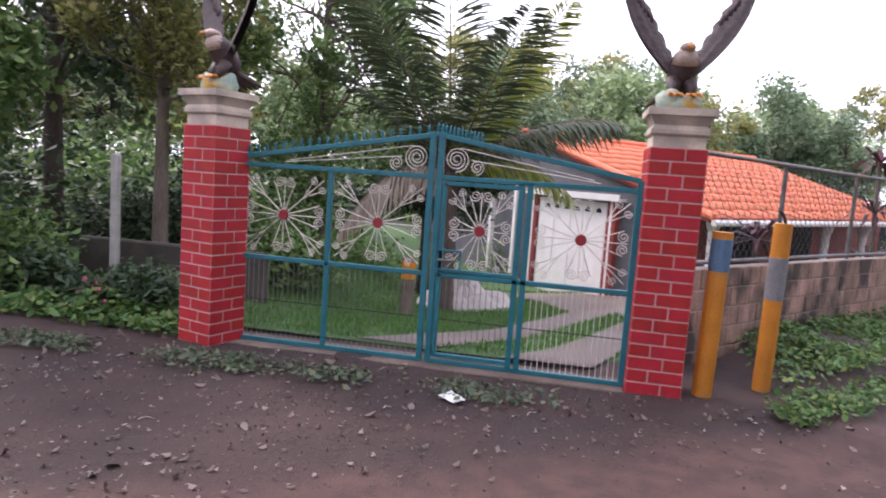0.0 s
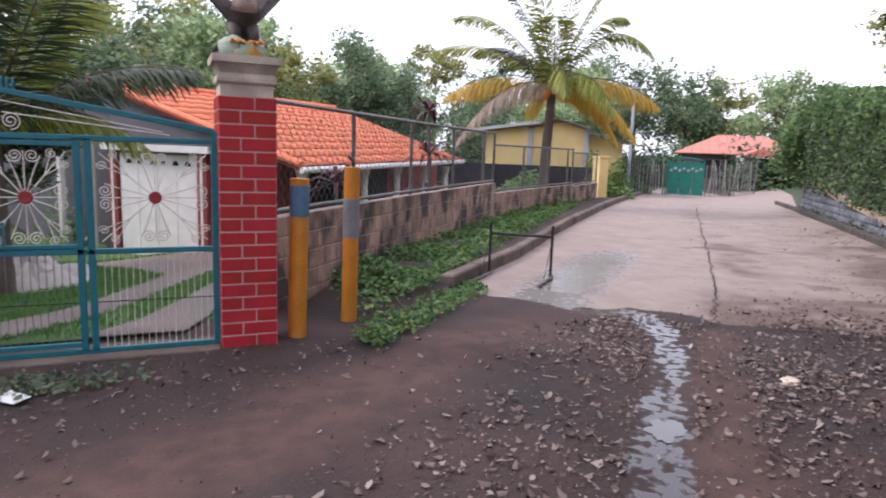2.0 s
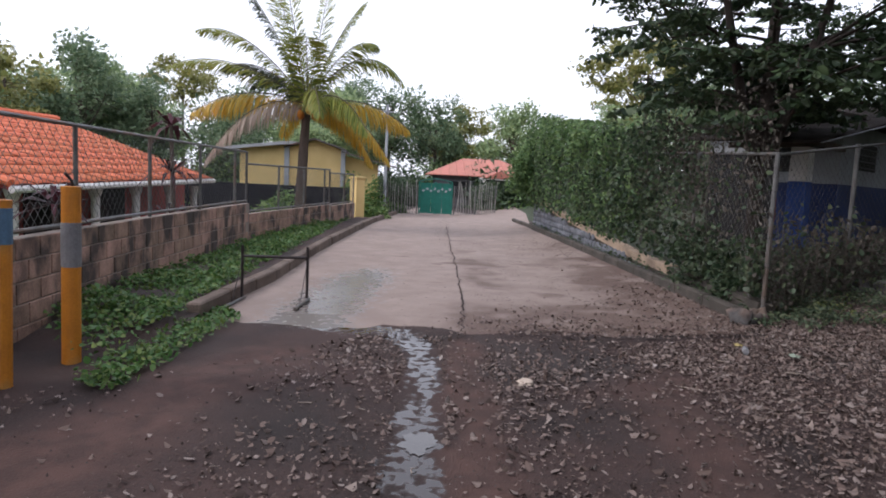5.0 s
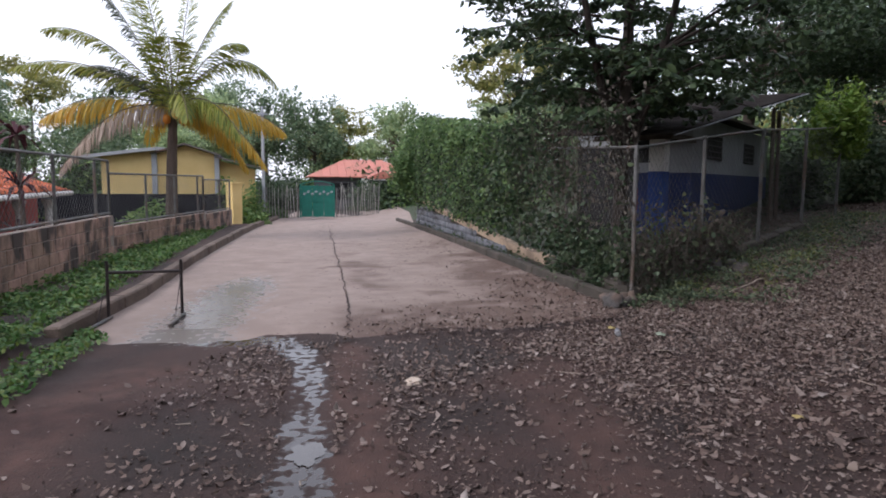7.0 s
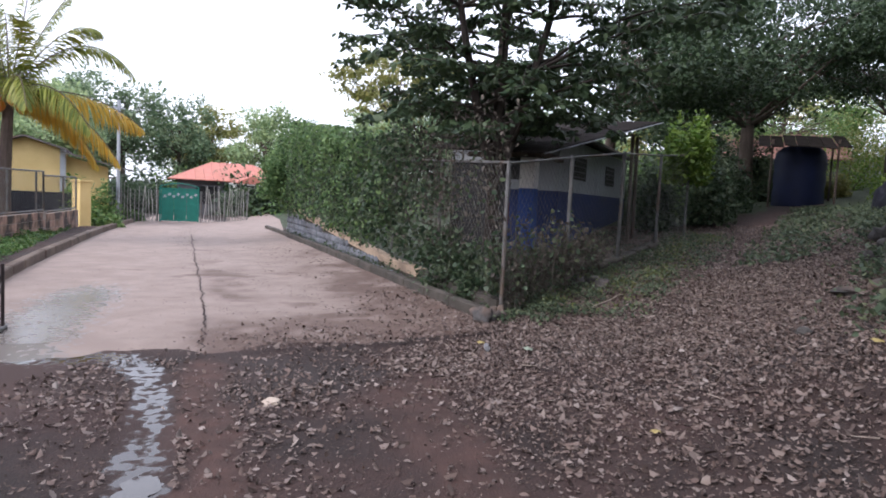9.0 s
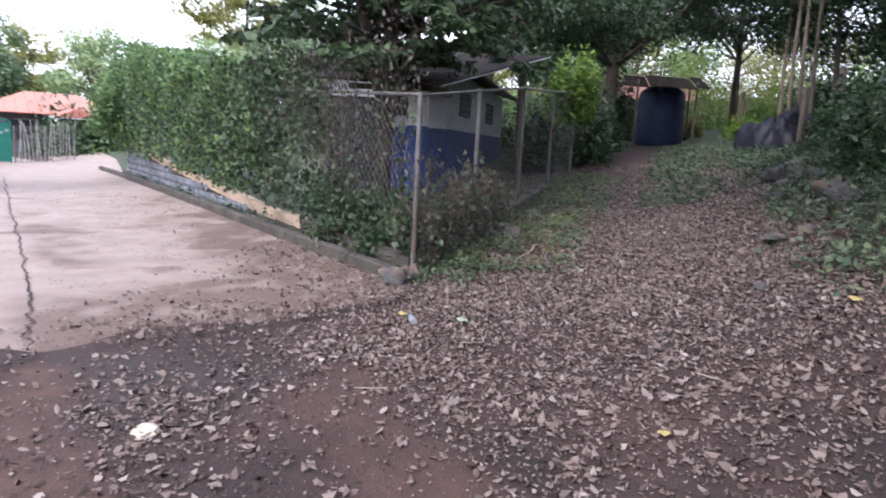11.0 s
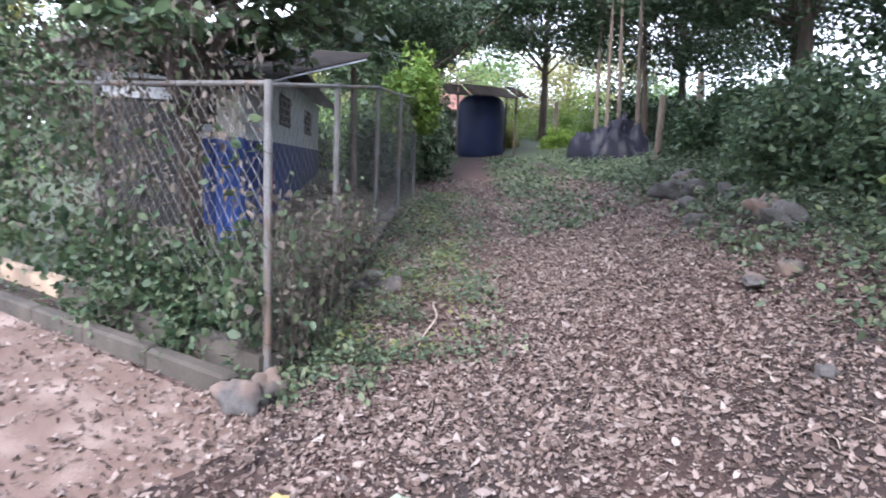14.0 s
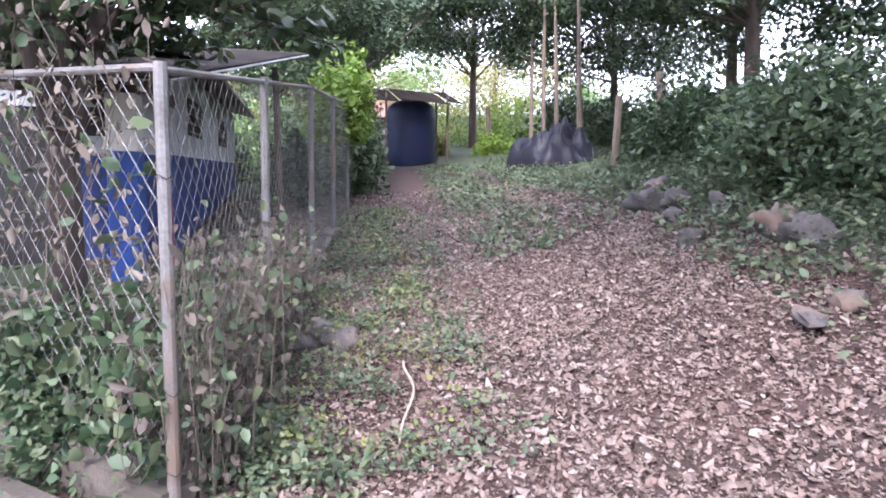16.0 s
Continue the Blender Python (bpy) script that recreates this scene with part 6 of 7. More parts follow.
def pebbles(n, x0, x1, y0, y1, size, label, keep):
    g = Geo()
    x, y = scatter(n, x0, x1, y0, y1, keep)
    for a, b in zip(x, y):
        r = size * rng.uniform(0.4, 1.2)
        z = hz(a, b) + float(uneven(a, b))
        v = [(a + r * rng.uniform(0.6, 1.1) * math.cos(k * 1.257), b + r * rng.uniform(0.6, 1.1) * math.sin(k * 1.257), z) for k in range(5)] + [(a, b, z + r * 0.7)]
        g.add(v, [(k, (k + 1) % 5, 5) for k in range(5)])
    tagged(part("pebbles", g, STONE), label, "pebbles", kind="stuff")


x, y = scatter(80000, -4, 8, -1.5, 5.2, lambda x, y: np.where(on_slab(x, y) | (run_gap(x, y) < 0.15), 0.0, (1 - 0.8 * tread(x, y)) * np.clip(0.5 + 0.9 * np.array([noise.noise((p * 1.1, q * 1.1, 14)) for p, q in zip(x, y)]), 0.05, 1)))
c = np.stack([x, y, height(x, y) + uneven(x, y) + 0.006], -1)
tagged(new("leaf_crumbs", leaf_mesh("leaf_crumbs", c, 0.017, 0.01, CRUMB, flat=0.7, fold=0.2, vary=(0.4, 1.7))), "crumbs of dry leaf and grit trodden into the earth", "leaf litter", kind="stuff")


pebbles(4500, -4, 9, -2, 5.2, 0.009, "small stones pressed into the earth", lambda x, y: np.where(on_slab(x, y), 0.02, 0.6 * np.clip(0.45 + 1.1 * np.array([noise.noise((p * 1.3, q * 1.3, 61)) for p, q in zip(x, y)]), 0.05, 1)))

# ---- plants ----
def limb(p0, p1, r0, r1, bend, n=7):
    p0, p1 = Vector(p0), Vector(p1)
    b = Vector(bend)
    path = [p0.lerp(p1, i / n) + b * math.sin(math.pi * i / n) for i in range(n + 1)]
    return path, [r0 + (r1 - r0) * i / n for i in range(n + 1)]


def tree(name, label, at, height_m, crown, leaf_mat, bark, leaves=6000, leaf=0.16, trunk_r=0.16, fork=0.35, clumps=26, seed=0, droop=0.15, lean=(0, 0), clump_r=0.24):
    """A tapered trunk, limbs reaching into clumps, and a crown of many leaves. crown: centre and radii above the foot."""
    r = np.random.default_rng(seed)
    t = thing(name, label, "tree", at)
    (cx, cy, cz), (rx, ry, rz) = crown
    g = Geo()
    g.smooth = True
    top = (cx * 0.6, cy * 0.6, height_m * 0.75)
    path, rad = limb((0, 0, -0.3), top, trunk_r, trunk_r * 0.3, (lean[0], lean[1], 0), 9)
    rad[0] *= 1.5
    g.tube(path, rad, 9)
    spots = []
    for k in range(clumps):
        d = r.normal(size=3)
        d /= np.linalg.norm(d)
        q = r.uniform(0.45, 0.92)
        p = (cx + rx * d[0] * q, cy + ry * d[1] * q, cz + rz * d[2] * q)
        spots.append(p)
        f = min(0.97, fork + 0.2 + 0.45 * r.uniform())
        k0 = min(int(f * 9), 8)
        s = path[k0].lerp(path[k0 + 1], f * 9 - k0)
        lp, lr = limb(s, p, rad[k0] * 0.34, 0.008, (r.uniform(-0.3, 0.3), r.uniform(-0.3, 0.3), r.uniform(-0.2, 0.4)), 6)
        g.tube(lp, lr, 6)
    part("trunk", g, bark, t)
    per = leaves // clumps
    cs = []
    for p in spots:
        k = int(per * r.uniform(0.5, 1.5))
        size = clump_r * r.uniform(0.7, 1.35)
        cs.append(shell(p, (rx * size * 1.25, ry * size * 1.25, rz * size), k, 0.25))
    part("crown", leaf_mesh("crown", np.concatenate(cs), leaf, leaf * 0.5, leaf_mat, droop=droop, flat=0.2), None, t)
    return t


def frond(g, root, heading, length, rise, sag, gl, mats, n=72, leaf=0.55, side_droop=0.5):
    """One palm frond: a bowed midrib and two rows of hanging leaflets."""
    hx, hy = math.cos(heading), math.sin(heading)
    fall = side_droop * (0.5 if rise > 2.5 else 1.0)
    pts = []
    for i in range(n + 1):
        t = i / n
        out = length * (t - 0.12 * t * t) / 0.88
        pts.append(Vector((root[0] + hx * out, root[1] + hy * out, root[2] + rise * t - sag * t * t)))
    g.tube(pts[::3] + [pts[-1]], [0.017 * (1 - 0.85 * k / (len(pts[::3]))) + 0.003 for k in range(len(pts[::3]) + 1)], 5, mats[0])
    for i in range(3, n + 1):
        t = i / n
        d = (pts[i] - pts[i - 1]).normalized()
        sidev = Vector((-hy, hx, 0))
        ln = leaf * (math.sin(math.pi * min(1, 0.16 + 0.8 * t)) ** 0.6) * rng.uniform(0.8, 1.1)
        for s in (-1, 1):
            for rep in range(2 if i % 2 else 1):
                dirn = (sidev * s * rng.uniform(0.8, 1.2) + d * rng.uniform(0.45, 1.05) + Vector((0, 0, -fall * rng.uniform(0.4, 1.4)))).normalized()
                o = pts[i].lerp(pts[i - 1], rep * 0.5)
                w = d.cross(dirn).cross(dirn).normalized() * rng.uniform(0.012, 0.018)
                hang = fall * rng.uniform(0.3, 0.8)
                m1 = o + dirn * ln * 0.4
                m2 = m1 + (dirn + Vector((0, 0, -hang))).normalized() * ln * 0.35
                tip = m2 + (dirn + Vector((0, 0, -2.2 * hang))).normalized() * ln * 0.3
                gl.add([o, m1 + w, m2 + w * 0.8, tip, m2 - w * 0.8, m1 - w], [(0, 1, 5), (1, 2, 4, 5), (2, 3, 4)], mats[1])


def palm(name, label, at, trunk_h, trunk_r, fronds, bark, leaf_mats, coconuts=0, lean=(0, 0)):
    p = thing(name, label, "palm", at)
    g = Geo()
    n = 14
    path = [(lean[0] * (i / n) ** 2, lean[1] * (i / n) ** 2, -0.3 + (trunk_h + 0.3) * i / n) for i in range(n + 1)]
    g.tube(path, [trunk_r * (1.25 - 0.5 * i / n) * (1 + 0.06 * (i % 2)) for i in range(n + 1)], 10)
    part("trunk", g, bark, p)
    top = (lean[0], lean[1], trunk_h)
    for head, ln, rise, sag, mat, droop in fronds:
        rib, lf = Geo(), Geo()
        frond(rib, top, radians(head), ln, rise, sag, lf, (0, 0), leaf=0.6 + 0.08 * max(ln, 0.7 * rise), side_droop=droop)
        fr = part("frond", rib, BARK_PALE, p)
        part("blade", lf, leaf_mats[mat], fr)
    for k in range(coconuts):
        a = k * 1.1
        part("coconut", Geo().blob((top[0] + 0.24 * math.cos(a), top[1] + 0.24 * math.sin(a), trunk_h - 0.16 - 0.16 * (k % 2)), (0.115, 0.115, 0.14), k, 10, 0.1), COCONUT, p)
    return p


MATS = [PALM_GREEN, PALM_YELLOW, PALM_DRY, PALM_DARK]
fr = [(-32, 2.7, 4.6, 3.8, 0, 0.9), (-20, 3.1, 1.2, 1.7, 1, 1.5), (-48, 2.4, 0.5, 2.0, 1, 1.7), (-75, 2.2, 1.4, 2.2, 0, 1.2), (148, 2.9, 4.4, 2.6, 0, 0.8), (150, 3.6, 3.0, 2.2, 0, 0.9),
      (140, 3.2, 1.3, 1.7, 1, 1.5), (160, 2.7, 0.7, 2.4, 2, 1.8), (135, 2.4, 2.9, 2.0, 3, 1.0), (120, 1.2, 4.6, 0.9, 0, 0.7), (175, 0.9, 4.8, 0.7, 0, 0.6), (-10, 0.7, 4.7, 0.6, 0, 0.6),
      (-30, 1.5, 4.4, 1.5, 0, 0.7), (-50, 1.9, 3.9, 2.2, 0, 0.8), (150, 1.7, 4.5, 1.5, 3, 0.7), (235, 1.4, 3.6, 2.0, 0, 0.9), (250, 1.6, 1.8, 2.2, 0, 1.3), (58, 2.8, 3.2, 2.6, 3, 0.9),
      (75, 2.4, 1.6, 2.4, 1, 1.4), (30, 2.6, 2.4, 2.4, 0, 1.1), (100, 2.6, 3.0, 2.4, 3, 1.0), (-35, 1.9, 0.3, 1.9, 1, 1.9)]
palm("coconut_palm", "coconut palm with yellowing lower fronds behind the wall", (10.3, 16.4, -0.3), 3.85, 0.145, fr, BARK, MATS, 8, (0.1, -0.1))
fr = []
for head, ln, rise, sag in ((250, 3.0, 3.2, 0.35), (200, 2.6, 2.6, 0.6), (300, 2.7, 2.6, 0.35), (345, 3.0, 2.2, 0.75), (20, 3.2, 2.4, 0.7), (100, 3.0, 2.6, 0.6), (225, 2.4, 3.4, 0.2), (275, 2.3, 3.3, 0.12), (325, 2.2, 2.9, 0.4), (0, 2.4, 1.2, 1.0)):
    fr.append((head, ln * (1 - 0.18 * sag), rise, sag * ln * 0.62, 3 if ln > 2.5 or sag < 0.3 else 0, 0.55))
fr.append((215, 1.8, 0.8, 1.85, 2, 1.6))
palm("palm", "young dark green coconut palm behind the gate", (-1.95, 10.4, -0.5), 2.2, 0.17, fr, BARK, MATS)

def almond_tree():
    """Several stems, level tiers of limbs, and whorls of broad leaves at the twig ends."""
    r = np.random.default_rng(31)
    t = thing("almond_tree", "large dark-leaved almond tree with tiered branches over the fence", "tree", (10.95, 4.05, 0.5))
    wood = Geo()
    wood.smooth = True
    stems = [limb((0, 0, -0.3), (0.25, -0.1, 8.0), 0.135, 0.04, (0.12, 0.1, 0), 12), limb((0.05, 0.02, 1.3), (1.5, -0.9, 7.0), 0.1, 0.03, (0.1, 0, -0.3), 12), limb((0, 0.03, 1.5), (-0.7, 0.9, 6.6), 0.09, 0.03, (0.1, 0.1, -0.2), 12)]
    stems[0][1][0] *= 1.5
    for path, rad in stems:
        wood.tube(path, rad, 9)
    spots, dirs = [], []
    tiers = [(2.45, 2.2, 8), (3.0, 2.8, 10), (3.6, 3.2, 11), (4.3, 3.2, 11), (5.1, 3.1, 10), (5.9, 2.7, 9), (6.8, 2.1, 8), (7.7, 1.4, 6)]
    for z, reach, count in tiers:
        for k in range(count):
            a = 2 * math.pi * (k + r.uniform(-0.35, 0.35)) / count
            path, rad = stems[r.integers(3)]
            near = min(path, key=lambda p: abs(p.z - z + 0.2))
            ln = reach * r.uniform(0.62, 1.16)
            end = Vector((near.x * 0.5 + math.cos(a) * ln, near.y * 0.5 + math.sin(a) * ln, z + r.uniform(-0.45, 0.4)))
            lp, lr = limb(near, end, 0.035, 0.008, (0, 0, r.uniform(0.1, 0.35)), 10)
            wood.tube(lp, lr, 5)
            for i in range(3, 11):
                for s in (-1, 1):
                    if r.uniform() < 0.12:
                        continue
                    b = a + s * r.uniform(0.5, 1.2)
                    tw = r.uniform(0.3, 0.85) * (1.15 - 0.07 * i)
                    tip = lp[i] + Vector((math.cos(b) * tw, math.sin(b) * tw, r.uniform(-0.16, 0.1)))
                    wood.tube([lp[i], tip], [0.008, 0.004], 4)
                    for q in (0.35, 0.7, 1.0):
                        c = lp[i].lerp(tip, q)
                        turn0 = r.uniform(0, 6.28)
                        for w in range(5):
                            g = turn0 + w * 1.256
                            d = Vector((math.cos(g), math.sin(g), r.uniform(-0.75, 0.25)))
                            spots.append(c + d * 0.1)
                            dirs.append(d)
    part("trunk", wood, BARK_DARK, t)
    part("crown", leaf_mesh("crown", np.array(spots), 0.16, 0.085, LEAF_DARK, dirs=np.array(dirs), flat=0.2, droop=0.4, vary=(0.6, 1.3), fine=True), None, t)


almond_tree()
tree("mango_tree", "spreading mango tree over the end of the lane", (30.5, 0.3, 2.1), 9, ((-1.5, 0.2, 5.9), (6.5, 6.5, 2.7)), LEAF_DARK, BARK, 19000, 0.2, 0.36, 0.25, 44, 5)
tree("lane_tree", "leafy tree shading the lane", (17.5, -7.0, 1.8), 8, ((-0.5, 1.0, 5.8), (4.6, 4.6, 2.8)), LEAF_DARK, BARK, 30000, 0.15, 0.22, 0.3, 50, 6)
tree("lane_tree", "leafy dark tree on the bank", (12.5, -5.4, 2.0), 7, ((0.0, 0.4, 4.6), (3.6, 2.8, 2.6)), LEAF_DARK, BARK, 32000, 0.12, 0.18, 0.3, 50, 7)
tree("lane_tree", "thin tree among fence posts", (25.5, -6.8, 2.2), 8, ((0, 0.8, 5.9), (4.4, 4.4, 2.4)), LEAF_DARK, BARK, 13000, 0.17, 0.13, 0.4, 34, 8)
tree("lane_tree", "leafy tree beyond the vine-covered fence", (22.0, 4.5, 1.6), 8, ((0, -1, 4.7), (4.6, 4.2, 3.0)), LEAF_DARK, BARK, 20000, 0.17, 0.24, 0.3, 36, 10)
# crown kept above the view, added to block sky light over the earth
tree("lane_tree", "unseen broad leafy tree added to shade the earth road", (6.8, -4.6, 1.0), 8, ((-0.4, 3.4, 6.6), (5.4, 4.4, 1.7)), LEAF_DARK, BARK, 40000, 0.2, 0.22, 0.3, 80, 17)
# second unseen tree, added only to cut the sky light further
tree("lane_tree", "unseen leafy tree added behind the earth road for shade", (2.0, -6.5, 0.4), 8, ((0.5, 1.5, 5.8), (4.4, 3.4, 2.2)), LEAF_DARK, BARK, 9000, 0.22, 0.22, 0.3, 36, 18)
tree("lane_tree", "dark leafy tree deep behind the fence posts", (27.5, -9.0, 2.4), 8, ((0, 0.6, 5.2), (4.8, 4.2, 3.4)), LEAF_DARK, BARK, 24000, 0.16, 0.2, 0.25, 56, 41)
tree("lane_tree", "dark leafy tree above the bank", (21.0, -9.0, 2.4), 8, ((0, 0.4, 4.6), (4.4, 3.8, 3.6)), LEAF_DARK, BARK, 26000, 0.15, 0.2, 0.25, 56, 42)
tree("lane_tree", "wide-crowned tree arching over the lane's end", (33.5, -5.2, 2.4), 9, ((-1.5, 0.5, 6.0), (6.0, 5.4, 2.5)), LEAF_DARK, BARK, 24000, 0.17, 0.22, 0.3, 56, 43)
tree("lane_tree", "light green tree beyond the lane's end", (43, -9, 2.6), 8, ((0, 0, 4.2), (5.0, 5.5, 3.8)), LEAF_OLIVE, BARK, 16000, 0.2, 0.22, 0.2, 50, 44)
tree("lane_tree", "light green tree behind the yard wall", (45, -1.5, 2.6), 8, ((0, 0, 4.2), (5.0, 5.5, 3.8)), LEAF_MID, BARK, 16000, 0.2, 0.22, 0.2, 50, 45)
tree("lane_tree", "dense dark tree high on the bank", (16.5, -11.0, 2.8), 9, ((0, 0.8, 5.0), (5.0, 4.0, 4.0)), LEAF_DARK, BARK, 28000, 0.16, 0.22, 0.2, 60, 46)
tree("lane_tree", "dark leafy tree behind the water tank", (34, 3.5, 2.3), 8, ((0, -1.0, 4.8), (4.0, 4.0, 3.2)), LEAF_DARK, BARK, 9000, 0.26, 0.22, 0.2, 40, 19)
# trees left of the gate
tree("garden_tree", "dense tree with yellowish leaves beside the gate", (-5.5, 8.0, 0), 6.5, ((0, 0, 4.2), (1.7, 1.6, 2.5)), LEAF_OLIVE, BARK_PALE, 16000, 0.11, 0.12, 0.3, 40, 11)
tree("garden_tree", "dark leafy tree beside the gate", (-4.2, 10.5, -0.2), 7, ((0, 0, 3.8), (2.2, 2.0, 3.0)), LEAF_MID, BARK_PALE, 17000, 0.13, 0.14, 0.25, 40, 12)
tree("garden_tree", "dark leafy tree behind the gate", (-2.9, 13.2, -0.6), 5, ((0, 0, 2.2), (1.7, 1.7, 1.2)), LEAF_DARK, BARK, 14000, 0.14, 0.14, 0.2, 40, 13)
tree("garden_tree", "leafy tree with broad leaves at the yard's edge", (-7.2, 6.3, 0), 5, ((0.2, -0.3, 2.7), (1.3, 1.3, 2.0)), LEAF_MID, BARK_PALE, 8000, 0.16, 0.1, 0.25, 30, 14)
tree("garden_tree", "dark tree closing the yard", (-9, 10, 0), 8, ((0, 0, 4.5), (3.4, 3.2, 3.6)), LEAF_DARK, BARK, 9000, 0.24, 0.2, 0.25, 36, 15)

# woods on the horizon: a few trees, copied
woods = [tree("woodland_tree", "distant leafy woodland tree", (38, 52, -0.4), 9, ((0, 0, 5.4), (4.2, 4.2, 3.8)), LEAF_HAZY, BARK, 5600, 0.4, 0.25, 0.25, 46, 20, clump_r=0.26),
         tree("woodland_tree", "distant dark woodland tree", (30, 58, -0.4), 10, ((0, 0, 6.2), (3.6, 3.6, 4.6)), LEAF_HAZY_DARK, BARK, 5600, 0.4, 0.25, 0.25, 46, 21, clump_r=0.26),
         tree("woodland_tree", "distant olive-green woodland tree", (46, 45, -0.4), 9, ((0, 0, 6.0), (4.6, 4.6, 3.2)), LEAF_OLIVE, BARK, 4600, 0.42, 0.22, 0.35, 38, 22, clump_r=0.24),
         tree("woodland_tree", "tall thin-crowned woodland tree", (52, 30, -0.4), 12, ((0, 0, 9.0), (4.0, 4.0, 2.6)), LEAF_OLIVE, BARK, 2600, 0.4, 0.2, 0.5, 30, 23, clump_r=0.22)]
for w in woods:
    w["group"] = "woods on the horizon"
r = np.random.default_rng(77)
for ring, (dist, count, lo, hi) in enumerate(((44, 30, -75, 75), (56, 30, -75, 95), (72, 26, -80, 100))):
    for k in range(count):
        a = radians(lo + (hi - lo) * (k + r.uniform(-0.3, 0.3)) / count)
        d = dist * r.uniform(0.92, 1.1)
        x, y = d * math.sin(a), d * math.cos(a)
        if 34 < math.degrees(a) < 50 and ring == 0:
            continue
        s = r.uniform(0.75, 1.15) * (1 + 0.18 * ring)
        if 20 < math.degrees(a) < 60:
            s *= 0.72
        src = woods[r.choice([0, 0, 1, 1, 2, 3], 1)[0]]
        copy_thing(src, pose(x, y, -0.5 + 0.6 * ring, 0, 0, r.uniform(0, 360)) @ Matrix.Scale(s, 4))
# unseen ring behind the viewer, added to cut sky light from the south
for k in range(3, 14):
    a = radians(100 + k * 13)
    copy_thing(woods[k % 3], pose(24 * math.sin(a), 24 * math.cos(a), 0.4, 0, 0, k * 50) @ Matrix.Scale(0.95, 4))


# the hedge of vines on the fence
def hedge():
    h = thing("vine_hedge", "thick green vines covering the chain-link fence", "hedge")
    cs, cd, lime, stems = [], [], [], Geo()
    for (x0, y0), (x1, y1) in zip(HEDGE, HEDGE[1:]):
        ln = math.dist((x0, y0), (x1, y1))
        base = 0.0 if (x0, y0) == HEDGE[0] else math.dist(*HEDGE[:2])
        n = int(ln * 2900)
        s = rng.uniform(0, ln, n)
        run = base + s
        top = 2.45 + 0.085 * run - 0.28 * smooth(3.5, 5.5, run) + 0.22 * np.array([noise.noise((q * 0.9, 0, 0)) for q in run]) + 0.12 * np.array([noise.noise((q * 3.0, 4, 0)) for q in run])
        z = 0.4 + 0.05 * run * 0.6 + (top - 0.4) * rng.uniform(0, 1, n) ** 0.85
        bulge = 0.14 + 0.42 * smooth(0.8, 4, run) * np.clip(np.array([0.6 + 0.8 * noise.noise((q * 0.8, w * 1.3, 2)) for q, w in zip(run, z)]), 0.1, 1.3)
        off = rng.uniform(-0.35, 1.0, n) * bulge
        dens = np.clip(0.2 + 0.9 * smooth(1.2, 4.6, run) + 0.8 * smooth(1.3, 0.7, z), 0, 1) * np.where((run < 1.5) & (z > 1.2), 0.7, 1)
        strand = np.array([0.5 + 0.9 * noise.noise((q * 2.6, w * 0.55, 17)) + 0.4 * noise.noise((q * 7, w * 1.2, 18)) for q, w in zip(run, z)])
        keep = rng.uniform(size=n) < dens * np.clip(strand + 0.15, 0.12, 1)
        ux, uy = (x1 - x0) / ln, (y1 - y0) / ln
        p = np.stack([x0 + ux * s - uy * off, y0 + uy * s + ux * off, z], -1)
        dry = rng.uniform(size=n) < 0.75 * smooth(5.2, 2.0, run) * smooth(0.7, 1.3, z) + 0.06
        # paler leaves gather towards the top and far end, standing for sun there
        lm = (rng.uniform(size=n) < (0.5 * smooth(0.6, 1.0, z / top) + 0.3) * smooth(3.5, 8, run))
        cs.append(p[keep & ~dry & ~lm])
        cd.append(p[keep & dry & ~lm])
        lime.append(p[keep & lm])
        for k in range(int(ln * 8)):
            s0 = rng.uniform(0, ln)
            zz = rng.uniform(1.2, 2.6)
            o = rng.uniform(-0.05, 0.2)
            pts = []
            for i in range(7):
                q = s0 + 0.25 * noise.noise((s0 * 3, i * 0.5, k))
                pts.append((x0 + ux * q - uy * (o + 0.08 * noise.noise((i * 0.6, k, 0))), y0 + uy * q + ux * o, zz - i * (zz - 0.45) / 6))
            stems.tube(pts, rng.uniform(0.0012, 0.0032), 4)
    for k in range(1200):
        s0, zz = rng.uniform(0.1, 3.6), rng.uniform(1.3, 3.0)
        o = rng.normal() * 0.14
        cd.append(np.array([[HEDGE[0][0] + 0.703 * s0 - 0.711 * o, HEDGE[0][1] + 0.711 * s0 + 0.703 * o, zz]]))
    for k in range(24):
        s0, zz, o = rng.uniform(0.1, 3.6), rng.uniform(2.3, 3.1), rng.normal() * 0.12
        pts = [(HEDGE[0][0] + 0.703 * (s0 + 0.3 * noise.noise((k, i * 0.4, 0))) - 0.711 * o, HEDGE[0][1] + 0.711 * s0 + 0.703 * o + 0.12 * noise.noise((k, i * 0.5, 9)), zz - i * 0.16) for i in range(8)]
        stems.tube(pts, rng.uniform(0.0012, 0.0028), 4)
    part("vine_leaves", leaf_mesh("vine_leaves", np.concatenate(cs), 0.078, 0.058, LEAF_VINE, droop=0.7, vary=(0.5, 1.5), fine=True), None, h)
    part("dry_leaves", leaf_mesh("dry_leaves", np.concatenate(cd), 0.062, 0.028, VINE_DRY, droop=1.2, fine=True, vary=(0.4, 1.4)), None, h, "withered grey-brown vine leaves")
    part("fresh_leaves", leaf_mesh("fresh_leaves", np.concatenate(lime), 0.095, 0.064, LEAF_LIT, droop=0.6, fine=True, vary=(0.5, 1.5)), None, h, "mid-green leaves with sunlight put into their colour")
    part("stem_tangle", stems, VINE_DRY, h, "tangled dry stems")


hedge()


